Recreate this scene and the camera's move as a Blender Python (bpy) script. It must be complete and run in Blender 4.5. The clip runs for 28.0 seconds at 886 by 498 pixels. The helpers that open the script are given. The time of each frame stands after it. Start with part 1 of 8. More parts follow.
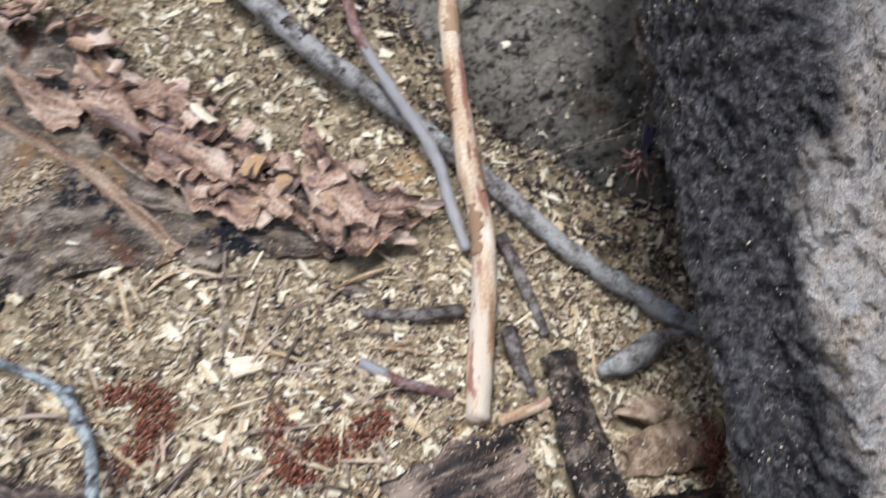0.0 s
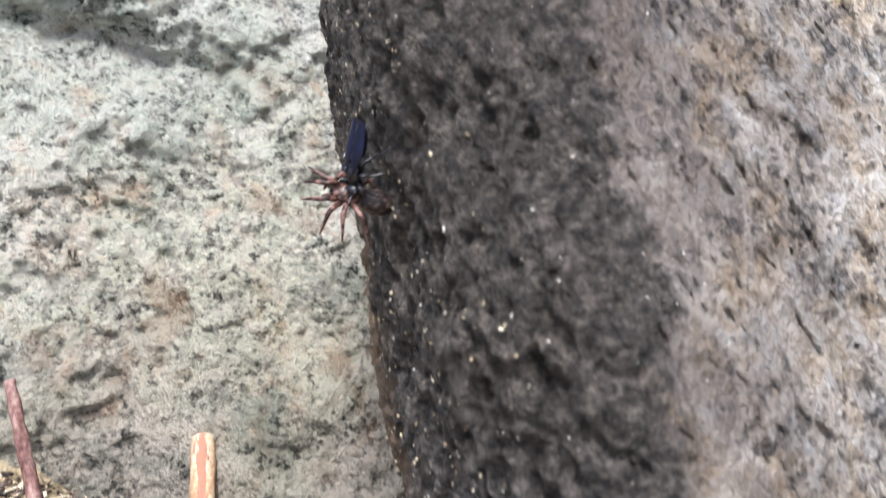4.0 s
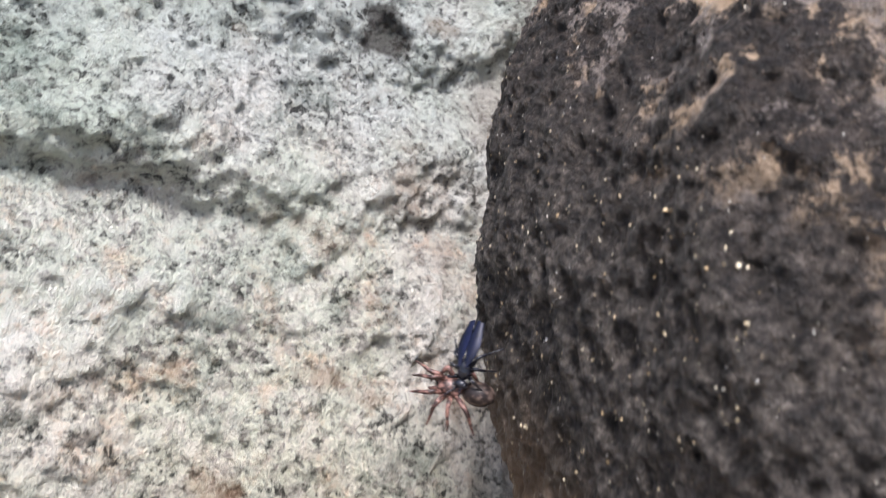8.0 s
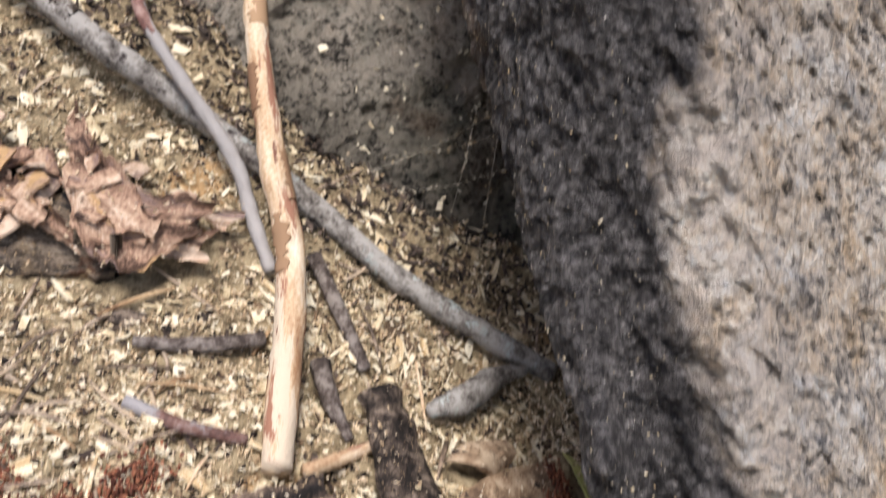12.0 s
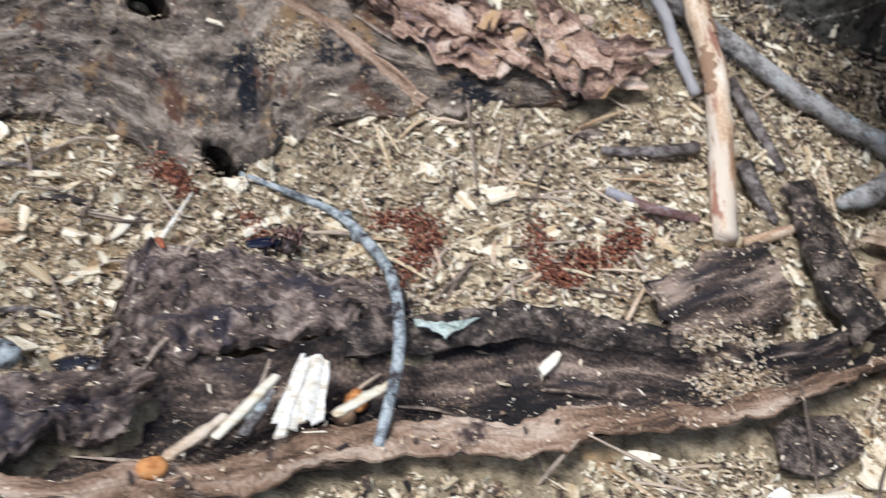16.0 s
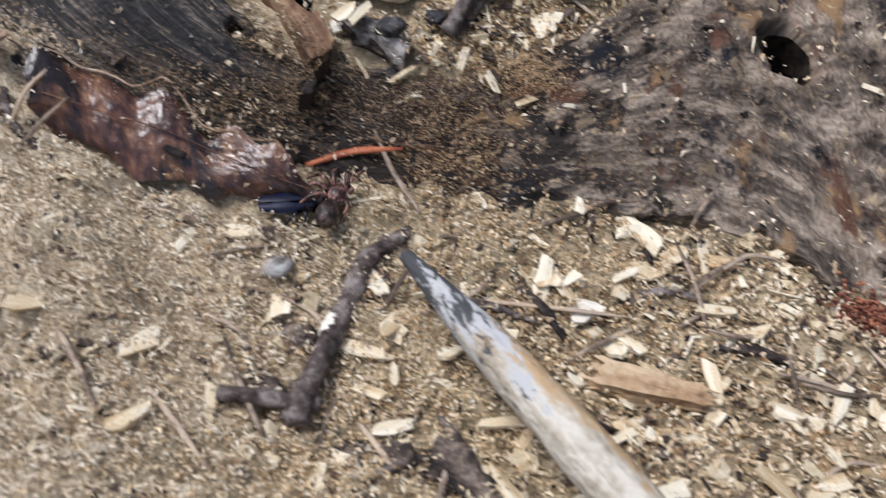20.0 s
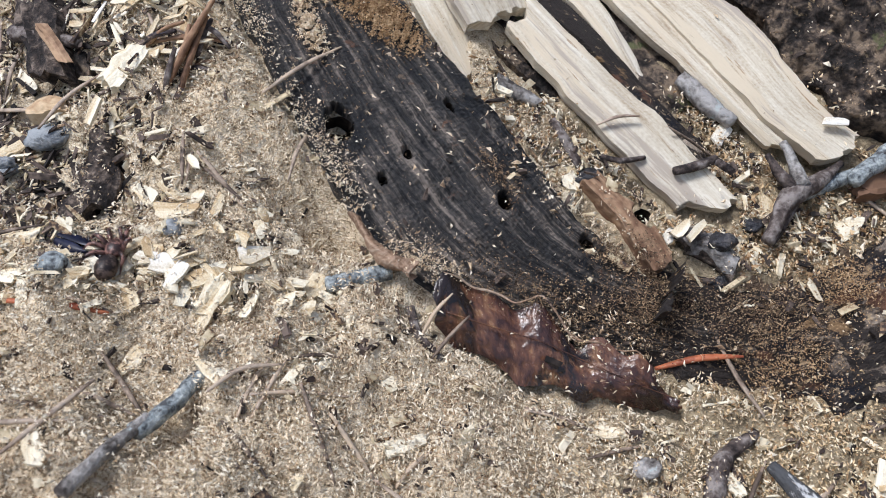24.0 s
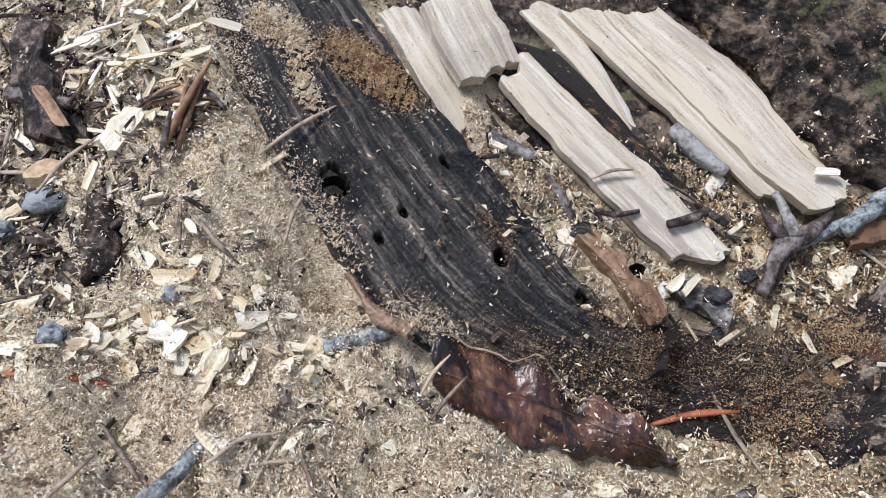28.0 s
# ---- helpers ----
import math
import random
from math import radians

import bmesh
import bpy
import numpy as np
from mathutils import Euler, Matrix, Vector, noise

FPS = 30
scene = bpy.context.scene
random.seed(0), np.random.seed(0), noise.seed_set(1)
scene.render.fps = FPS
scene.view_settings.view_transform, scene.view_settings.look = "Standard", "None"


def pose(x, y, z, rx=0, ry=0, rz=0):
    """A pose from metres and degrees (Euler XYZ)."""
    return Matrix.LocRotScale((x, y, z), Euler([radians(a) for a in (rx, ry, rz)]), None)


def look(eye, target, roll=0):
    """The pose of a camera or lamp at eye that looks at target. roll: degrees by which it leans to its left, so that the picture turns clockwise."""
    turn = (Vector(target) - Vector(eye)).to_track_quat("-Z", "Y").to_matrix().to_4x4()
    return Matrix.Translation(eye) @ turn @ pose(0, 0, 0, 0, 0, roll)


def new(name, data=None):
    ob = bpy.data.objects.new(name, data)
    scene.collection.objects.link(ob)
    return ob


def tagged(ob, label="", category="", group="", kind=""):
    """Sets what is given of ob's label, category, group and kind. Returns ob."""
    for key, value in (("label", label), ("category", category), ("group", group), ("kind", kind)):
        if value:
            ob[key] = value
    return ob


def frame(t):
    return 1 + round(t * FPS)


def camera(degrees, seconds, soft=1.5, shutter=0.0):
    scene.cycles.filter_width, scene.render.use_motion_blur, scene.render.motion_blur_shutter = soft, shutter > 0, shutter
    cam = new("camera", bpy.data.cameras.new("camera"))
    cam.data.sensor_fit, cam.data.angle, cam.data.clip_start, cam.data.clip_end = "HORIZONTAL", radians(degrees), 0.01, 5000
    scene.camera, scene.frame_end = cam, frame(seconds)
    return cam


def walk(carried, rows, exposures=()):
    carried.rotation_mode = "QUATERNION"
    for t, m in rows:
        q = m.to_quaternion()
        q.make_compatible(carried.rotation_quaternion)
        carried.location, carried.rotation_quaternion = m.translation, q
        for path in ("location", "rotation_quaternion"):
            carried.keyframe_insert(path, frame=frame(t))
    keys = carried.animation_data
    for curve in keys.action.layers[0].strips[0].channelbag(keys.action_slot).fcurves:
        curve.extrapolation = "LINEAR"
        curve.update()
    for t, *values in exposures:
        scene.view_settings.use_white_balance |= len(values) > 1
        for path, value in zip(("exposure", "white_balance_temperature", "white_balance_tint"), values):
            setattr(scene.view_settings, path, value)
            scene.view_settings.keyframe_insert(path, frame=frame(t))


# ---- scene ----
# A hand-held close view: a spider wasp drags its prey over boulders and rotten wood.
cam = camera(54.8, 28.0, soft=0.95, shutter=0.4)
cam.data.dof.use_dof = True
cam.data.dof.focus_distance = 0.175
cam.data.dof.aperture_fstop = 34.0
METRES, EYE, TILT, LEAN, TURN = 0.9, 0.22, -38.0, 0.0, 0.0
ROWS = [
    (0.0, 0.0, 0.0, 0.0, 0.0, 0.0, -0.0),
    (0.5, -0.0055, 0.0278, 0.0142, -7.16, 1.95, 1.16),
    (1.0, -0.0023, 0.0574, 0.0125, -12.0, 3.85, 2.78),
    (1.5, 0.0135, 0.078, 0.0163, -14.79, 5.4, 4.42),
    (2.0, 0.0207, 0.0643, 0.0319, -14.44, 7.51, 5.01),
    (2.5, 0.026, 0.0583, 0.0463, -12.57, 9.64, 4.62),
    (3.0, 0.0333, 0.0565, 0.0676, -10.94, 11.96, 4.15),
    (3.5, 0.0337, 0.0623, 0.0904, -9.65, 14.03, 3.94),
    (4.0, 0.0304, 0.0708, 0.1055, -8.78, 15.81, 3.64),
    (4.5, 0.0329, 0.0628, 0.1299, -7.99, 17.11, 3.42),
    (6.5, 0.0032, 0.0552, 0.1839, -9.87, 18.69, 3.92),
    (7.0, -0.0185, 0.0685, 0.1828, -14.17, 16.71, 5.26),
    (7.5, -0.0197, 0.0931, 0.1837, -17.4, 15.51, 6.4),
    (8.0, -0.0303, 0.0921, 0.1676, -18.55, 14.87, 5.95),
    (8.5, -0.0347, 0.088, 0.1436, -18.6, 14.46, 4.62),
    (9.0, -0.026, 0.0859, 0.1186, -18.04, 14.02, 3.49),
    (9.5, -0.0114, 0.0774, 0.0943, -17.15, 13.53, 2.8),
    (10.0, -0.0081, 0.0708, 0.0714, -16.11, 12.89, 2.47),
    (10.5, 0.0002, 0.0721, 0.06, -14.95, 12.12, 2.08),
    (11.0, 0.0069, 0.0556, 0.0233, -13.59, 10.91, 1.69),
    (11.5, 0.0142, 0.0504, -0.0026, -12.21, 9.09, 1.17),
    (12.0, 0.011, 0.0472, -0.0246, -10.81, 6.77, 0.64),
    (12.5, 0.0156, 0.043, -0.0582, -9.13, 4.36, 0.33),
    (14.5, 0.0077, 0.0084, -0.0559, 0.88, -1.95, 2.5),
    (15.0, -0.0059, -0.001, -0.0551, 3.09, -1.89, 2.25),
    (15.5, -0.0211, -0.0102, -0.0569, 5.67, -1.66, 1.88),
    (16.0, -0.0389, -0.0192, -0.0473, 8.4, -1.36, 1.44),
    (16.5, -0.067, -0.0288, -0.0396, 11.13, -1.29, 0.69),
    (17.0, -0.0926, -0.023, -0.037, 13.43, -1.32, -0.23),
    (17.5, -0.1204, 0.0115, -0.0382, 15.38, -1.09, -1.22),
    (18.0, -0.1405, 0.0231, -0.0432, 16.8, -1.27, -2.2),
    (18.5, -0.1557, 0.0185, -0.0502, 17.97, -1.23, -2.86),
    (19.0, -0.1662, 0.0197, -0.0451, 19.0, -0.68, -3.09),
    (19.5, -0.17, 0.0325, -0.0324, 20.04, 0.16, -3.09),
    (20.0, -0.1821, 0.0342, -0.0228, 20.99, 1.26, -3.2),
    (20.5, -0.2067, 0.0248, -0.0179, 22.11, 2.28, -3.47),
    (21.0, -0.2221, 0.0111, -0.0156, 23.6, 3.14, -3.77),
    (21.5, -0.2281, 0.0025, -0.0127, 25.1, 3.73, -4.02),
    (22.0, -0.227, 0.0004, -0.0037, 26.2, 4.09, -4.09),
    (22.5, -0.2245, -0.0035, 0.0027, 26.81, 4.4, -4.11),
    (24.5, -0.2242, -0.0154, 0.0045, 27.19, 5.12, -4.43),
    (25.0, -0.2228, -0.018, 0.0091, 27.23, 5.15, -4.43),
    (25.5, -0.2213, -0.017, 0.0106, 27.25, 5.36, -4.33),
    (26.0, -0.2189, -0.0156, 0.0112, 27.3, 5.43, -4.22),
    (26.5, -0.2188, -0.0161, 0.0115, 27.22, 5.47, -4.08),
    (27.0, -0.2186, -0.0169, 0.0124, 27.16, 5.47, -3.97),
    (27.5, -0.2213, -0.0176, 0.0127, 27.01, 5.55, -3.82),
    (28.0, -0.2242, -0.0148, 0.0138, 26.92, 5.65, -3.66),
]
walk(cam, [(t, pose(0, 0, EYE, TILT, LEAN, TURN) @ pose(METRES * x, METRES * y, METRES * z, 90 + pitch, roll, yaw)) for t, x, y, z, yaw, pitch, roll in ROWS],
     exposures=[(0.0, 0.3, 6050, 10), (1.0, 0.5, 6100, 10), (2.0, 0.95, 6250, 10), (3.0, 1.15, 6400, 11), (4.5, 1.25, 6350, 11), (7.0, 1.05, 6450, 14), (9.0, 1.35, 6600, 15), (10.0, 1.2, 6900, 15), (11.0, 0.75, 7000, 14),
                (12.5, 0.45, 7000, 14), (14.0, 0.35, 6700, 14), (15.0, 0.33, 6500, 14), (16.0, 0.3, 6050, 10), (18.0, 0.2, 6350, 11), (20.0, 0.17, 6300, 13), (22.0, 0.22, 6200, 11), (25.0, 0.26, 6150, 12), (28.0, 0.25, 6050, 12)])

# ---- light: a bright overcast sky ----
world = bpy.data.worlds.new("world")
scene.world = world
world.use_nodes = True
wn = world.node_tree.nodes
sky = wn.new("ShaderNodeTexSky")
sky.sky_type = "NISHITA"
sky.sun_disc = False
SUN_UP, SUN_ROUND = 73.0, 204.0
sky.sun_elevation, sky.sun_rotation = radians(SUN_UP), radians(SUN_ROUND)
sky.air_density, sky.dust_density = 1.0, 3.0
wn["Background"].inputs["Strength"].default_value = 0.12
world.node_tree.links.new(sky.outputs[0], wn["Background"].inputs["Color"])
sun = new("sun", bpy.data.lights.new("sun", "SUN"))
sun.data.energy, sun.data.angle, sun.data.color = 2.6, radians(16), (0.98, 0.985, 1.0)
_e, _r = radians(SUN_UP), radians(SUN_ROUND)
_d = Vector((math.sin(_r) * math.cos(_e), math.cos(_r) * math.cos(_e), math.sin(_e)))
sun.matrix_world = look(_d * 3, (0, 0, 0))


# ---- small tools ----
def value_noise(p, seed=0):
    """Smooth noise in 0..1 at points p (n, 3)."""
    i = np.floor(p).astype(np.int64)
    f = p - i
    f = f * f * (3 - 2 * f)

    def corner(a, b, c):
        h = (i[:, 0] + a) * 374761393 + (i[:, 1] + b) * 668265263 + (i[:, 2] + c) * 2147483647 + seed * 974634777
        h = (h ^ (h >> 13)) * 1274126177
        h = h ^ (h >> 16)
        return (h & 0xFFFF) / 65535.0

    out = 0
    for a in (0, 1):
        wa = f[:, 0] if a else 1 - f[:, 0]
        for b in (0, 1):
            wb = f[:, 1] if b else 1 - f[:, 1]
            for c in (0, 1):
                wc = f[:, 2] if c else 1 - f[:, 2]
                out = out + wa * wb * wc * corner(a, b, c)
    return out


def fbm(p, octaves=4, seed=0):
    """Fractal noise about 0, within -0.5..0.5."""
    p = np.asarray(p, float)
    out, amp, tot = 0, 1.0, 0
    for k in range(octaves):
        out = out + amp * (value_noise(p * 2 ** k + 17.3 * k, seed + k) - 0.5)
        tot += amp
        amp *= 0.5
    return out / tot


TWIST = np.array([[0.36, 0.48, -0.8], [-0.8, 0.6, 0.0], [0.48, 0.64, 0.6]])


def crag(p, octaves=4, seed=0, ridged=False):
    """Rough rock relief, within about -0.5..0.5: gradient noise turned at each octave, so that no lattice shows."""
    p = np.asarray(p, float)
    out, amp, tot = 0, 1.0, 0
    for k in range(octaves):
        p = p @ TWIST + 3.7
        i = np.floor(p).astype(np.int64)
        f = p - i
        w = f * f * f * (f * (f * 6 - 15) + 10)
        v = 0
        for a in (0, 1):
            for b in (0, 1):
                for c in (0, 1):
                    h = (i[:, 0] + a) * 374761393 + (i[:, 1] + b) * 668265263 + (i[:, 2] + c) * 1440662683 + (seed + k) * 974634777
                    h = (h ^ (h >> 13)) * 1274126177
                    h = h ^ (h >> 16)
                    g = ((h & 255) / 127.5 - 1) * (f[:, 0] - a) + (((h >> 8) & 255) / 127.5 - 1) * (f[:, 1] - b) + (((h >> 16) & 255) / 127.5 - 1) * (f[:, 2] - c)
                    v = v + g * (w[:, 0] if a else 1 - w[:, 0]) * (w[:, 1] if b else 1 - w[:, 1]) * (w[:, 2] if c else 1 - w[:, 2])
        out = out + amp * (0.35 - 1.6 * np.abs(v) if ridged else v)
        tot += amp
        amp *= 0.55
        p = p * 2.03
    return out / tot


# The lie of the land: a saturating slope with soft humps and hollows.
HUMP_X, HUMP_Y, HUMP_R = np.linspace(-0.44, 0.16, 11), np.linspace(0.0, 0.36, 7), 0.062
HUMPS = np.array([
    (0.0183, 0.0081, 0.0054, 0.0109, 0.0058, 0.0076, 0.0104),
    (0.0030, -0.0221, -0.0078, 0.0208, 0.0013, 0.0112, 0.0249),
    (0.0274, 0.0169, 0.0214, 0.0362, -0.0079, 0.0054, 0.0250),
    (0.0214, -0.0221, -0.0391, 0.0030, -0.0079, 0.0087, 0.0154),
    (0.0117, 0.0003, 0.0110, 0.0196, 0.0076, 0.0105, 0.0073),
    (0.0162, 0.0085, -0.0123, -0.0270, -0.0061, 0.0018, 0.0016),
    (0.0132, -0.0104, 0.0036, -0.0047, -0.0066, 0.0179, 0.0044),
    (0.0160, -0.0162, 0.0291, -0.0016, -0.0226, 0.0230, -0.0130),
    (0.0222, -0.0130, 0.0025, 0.0009, 0.0132, 0.0207, -0.0264),
    (0.0183, 0.0032, -0.0029, -0.0069, -0.0041, -0.0037, -0.0103),
    (0.0116, 0.0188, 0.0244, 0.0108, -0.0021, 0.0158, 0.0338),
])


def land(x, y):
    x, y = np.asarray(x, float), np.asarray(y, float)
    z = 0.25 * np.tanh((-0.027 - 0.466 * x + 0.324 * y) / 0.25)
    for i, gx in enumerate(HUMP_X):
        for j, gy in enumerate(HUMP_Y):
            z = z + HUMPS[i, j] * np.exp(-((x - gx) ** 2 + (y - gy) ** 2) / (2 * HUMP_R ** 2))
    return z


def land_normal(x, y, e=0.004):
    return Vector((float(land(x - e, y) - land(x + e, y)), float(land(x, y - e) - land(x, y + e)), 2 * e)).normalized()


def mesh_of(name, verts, faces, uvs=None, smooth=True):
    """A mesh from arrays of vertices and faces of one size each; uvs per vertex."""
    me = bpy.data.meshes.new(name)
    verts = np.asarray(verts, np.float32)
    me.vertices.add(len(verts))
    me.vertices.foreach_set("co", verts.ravel())
    faces = [np.asarray(f, np.int32) for f in (faces if isinstance(faces, list) else [faces]) if len(f)]
    loops = np.concatenate([f.ravel() for f in faces])
    sizes = np.concatenate([np.full(len(f), f.shape[1], np.int32) for f in faces])
    me.loops.add(len(loops))
    me.loops.foreach_set("vertex_index", loops)
    me.polygons.add(len(sizes))
    me.polygons.foreach_set("loop_start", np.concatenate([[0], np.cumsum(sizes)[:-1]]).astype(np.int32))
    me.update(calc_edges=True)
    me.polygons.foreach_set("use_smooth", np.full(len(sizes), smooth))
    if uvs is not None:
        layer = me.uv_layers.new(name="grain")
        layer.data.foreach_set("uv", np.asarray(uvs, np.float32)[loops].ravel())
    me.validate()
    return me


def part(name, me, material, parent=None, label="", matrix=None):
    """Links a mesh (or bmesh) as one object, under a thing or a part."""
    if isinstance(me, bmesh.types.BMesh):
        bm, me = me, bpy.data.meshes.new(name)
        bm.to_mesh(me)
        bm.free()
        me.polygons.foreach_set("use_smooth", [True] * len(me.polygons))
    if material is not None and not me.materials:
        me.materials.append(material)
    ob = new(name, me)
    if parent is not None:
        ob.parent = parent
    if matrix is not None:
        ob.matrix_basis = matrix
    if label:
        ob["label"] = label
    return ob


def smooth_line(points, n):
    """n points evenly along a smooth curve through points."""
    p = np.asarray(points, float)
    if len(p) < 3:
        return p[0] + (p[-1] - p[0]) * np.linspace(0, 1, n)[:, None]
    q = np.vstack([2 * p[0] - p[1], p, 2 * p[-1] - p[-2]])
    out = []
    for i in range(1, len(q) - 2):
        t = np.linspace(0, 1, 24, endpoint=False)[:, None]
        a, b, c, d = q[i - 1], q[i], q[i + 1], q[i + 2]
        out.append(0.5 * (2 * b + (c - a) * t + (2 * a - 5 * b + 4 * c - d) * t ** 2 + (3 * b - a - 3 * c + d) * t ** 3))
    out = np.vstack(out + [p[-1:]])
    s = np.concatenate([[0], np.cumsum(np.linalg.norm(np.diff(out, axis=0), axis=1))])
    k = np.linspace(0, s[-1], n)
    return np.stack([np.interp(k, s, out[:, j]) for j in range(out.shape[1])], 1)


def tube(points, radii, n=None, sides=9, rough=0.12, seed=0, flat=1.0, step=0.0016):
    """A stick: a lumpy tube along a smooth line, with closed, broken ends."""
    p = np.asarray(points, float)
    length = float(np.linalg.norm(np.diff(p, axis=0), axis=1).sum())
    n = n or max(4, min(120, int(length / step)))
    c = smooth_line(p, n)
    r = np.interp(np.linspace(0, 1, n), np.linspace(0, 1, len(radii)), radii)
    tan = np.gradient(c, axis=0)
    tan /= np.linalg.norm(tan, axis=1)[:, None]
    up = np.array((0.0, 0.0, 1.0)) if abs(tan[0][2]) < 0.9 else np.array((1.0, 0.0, 0.0))
    verts, uvs = [], []
    ang = np.linspace(-0.5 * np.pi, 1.5 * np.pi, sides, endpoint=False)
    s = np.linspace(0, length, n)
    for i in range(n):
        side = np.cross(tan[i], up)
        side /= np.linalg.norm(side)
        up = np.cross(side, tan[i])
        verts.append(c[i] + r[i] * (np.cos(ang)[:, None] * side + flat * np.sin(ang)[:, None] * up))
        uvs.append(np.stack([np.full(sides, s[i]), ang * r[i]], 1))
    v, uv = np.vstack(verts), np.vstack(uvs)
    lump = fbm(v / max(max(radii) * 1.6, 1e-4) + seed * 7.7, 3, seed)
    axis = np.repeat(c, sides, 0)
    v = axis + (v - axis) * (1 + 2 * rough * lump)[:, None]
    i, j = np.meshgrid(np.arange(n - 1), np.arange(sides), indexing="ij")
    k = (j + 1) % sides
    quads = np.stack([i * sides + j, i * sides + k, (i + 1) * sides + k, (i + 1) * sides + j], -1).reshape(-1, 4)
    v = np.vstack([v, c[0] - tan[0] * r[0] * 0.25, c[-1] + tan[-1] * r[-1] * 0.25])
    uv = np.vstack([uv, [[0, 0]], [[length, 0]]])
    a, b, e = len(v) - 2, len(v) - 1, np.arange(sides)
    tris = np.vstack([np.stack([np.full(sides, a), (e + 1) % sides, e], 1), np.stack([np.full(sides, b), (n - 1) * sides + e, (n - 1) * sides + (e + 1) % sides], 1)])
    return mesh_of("stick", v, [quads, tris], uv)


# Height map of what lies on the ground: the tops and undersides of slabs, bark and leaves.
MAP_STEP, MAP_X, MAP_Y = 0.0014, -0.46, -0.03
MAP_N, MAP_M = 472, 293
TOPS, LOWS = np.full((MAP_N, MAP_M), -9.0), np.full((MAP_N, MAP_M), 9.0)


BORES = []
# the share of litter that stays on bare boards and on the wet leaf
CLEAN = np.ones((MAP_N, MAP_M))


def bed(top, low):
    """Notes a slab in the height map, so that the ground stays below it."""
    for src, out, op in ((top, TOPS, np.maximum), (low, LOWS, np.minimum)):
        mid = (src[1:] + src[:-1]) / 2
        for q in (src, mid, (src[:, 1:] + src[:, :-1]) / 2):
            q = q.reshape(-1, 3)
            i = np.round((q[:, 0] - MAP_X) / MAP_STEP).astype(int)
            j = np.round((q[:, 1] - MAP_Y) / MAP_STEP).astype(int)
            ok = (i >= 0) & (i < MAP_N) & (j >= 0) & (j < MAP_M)
            op.at(out, (i[ok], j[ok]), q[ok, 2])


def sheet(rim_a, rim_b, thick=0.002, sag=0.0, drape=None, jag=0.0015, relief=0.0006, grain=(90, 500), holes=(), nu=60, nv=20, seed=0, lift=None, curl=0.0, smooth=True, grit=0.0, ends=None):
    """A slab, plate or leaf between two rims, with ragged edges, grain relief, a hollow or a hump (sag), and holes bored into it."""
    a, b = smooth_line(rim_a, nu), smooth_line(rim_b, nu)
    u, v = np.linspace(0, 1, nu), np.linspace(0, 1, nv)
    la = float(np.linalg.norm(np.diff(a, axis=0), axis=1).sum())
    wd = float(np.linalg.norm(a - b, axis=1).mean())
    ja = fbm(np.stack([u * la / 0.006, 0 * u + seed, 0 * u], 1), 4, seed) * 2 * jag
    jb = fbm(np.stack([u * la / 0.006, 0 * u + seed + 9, 0 * u], 1), 4, seed + 3) * 2 * jag
    cross = (b - a) / np.linalg.norm(b - a, axis=1)[:, None]
    along = np.gradient((a + b) / 2, axis=0)
    je = fbm(np.stack([v * wd / 0.004, 0 * v + seed + 21, 0 * v], 1), 3, seed + 5) * 2 * (ends or jag)
    p = a[:, None] + (b - a)[:, None] * v[None, :, None]
    p = p + cross[:, None] * (ja[:, None] * (1 - v[None]) ** 5 + jb[:, None] * v[None] ** 5)[..., None]
    for k in range(3 if ends else 1):
        w = 1 - k / 3
        p[k] += w * (je[:, None]) * along[0] / np.linalg.norm(along[0])
        p[-1 - k] += w * (je[::-1, None]) * along[-1] / np.linalg.norm(along[-1])
    nor = np.cross(along, cross)
    nor *= np.sign((nor[:, 2:3]).mean() + 1e-9)
    nor /= np.linalg.norm(nor, axis=1)[:, None]
    nor = np.repeat(nor[:, None], nv, 1)
    if drape is not None:
        base = land(p[..., 0], p[..., 1]) + drape
        p[..., 2] = base
        nor = np.cross(np.gradient(p, axis=0), np.gradient(p, axis=1))
        nor *= np.sign(nor[..., 2].mean())
        nor /= np.linalg.norm(nor, axis=-1)[..., None]
    h = sag * (1 - (2 * v - 1) ** 2)[None] * np.ones((nu, 1)) + curl * ((2 * v - 1) ** 4)[None]
    uv = np.stack(np.broadcast_arrays((u * la)[:, None], (v * wd)[None]), -1).reshape(-1, 2)
    g = fbm(np.column_stack([uv[:, 0] * grain[0], uv[:, 1] * grain[1], np.full(len(uv), seed * 3.3)]), 4, seed)
    g2 = fbm(np.column_stack([uv[:, 0] * 60, uv[:, 1] * 60, np.full(len(uv), seed * 1.3)]), 3, seed + 2)
    h = h + ((g * 2) * relief + g2 * 1.3 * relief).reshape(nu, nv)
    if grit:
        h = h + (fbm(p.reshape(-1, 3) / 0.0032 + seed, 3, seed + 7) * 2 * grit).reshape(nu, nv)
    p = p + nor * h[..., None]
    if lift is not None:
        p[..., 2] += np.interp(u, np.linspace(0, 1, len(lift)), lift)[:, None]
    for hx, hy, hr, depth in holes:
        d = np.hypot(p[..., 0] - hx, p[..., 1] - hy) / hr
        at = np.unravel_index(np.argmin(d), d.shape)
        BORES.append((hx, hy, hr, depth, p[at].copy(), nor[at].copy()))
        p = p - nor * (depth * np.clip(1.25 - d, 0, 0.35) / 0.35)[..., None]
    low = p - nor * thick
    bed(p, low)
    n = nu * nv
    vert = np.vstack([p.reshape(-1, 3), low.reshape(-1, 3)])
    i, j = np.meshgrid(np.arange(nu - 1), np.arange(nv - 1), indexing="ij")
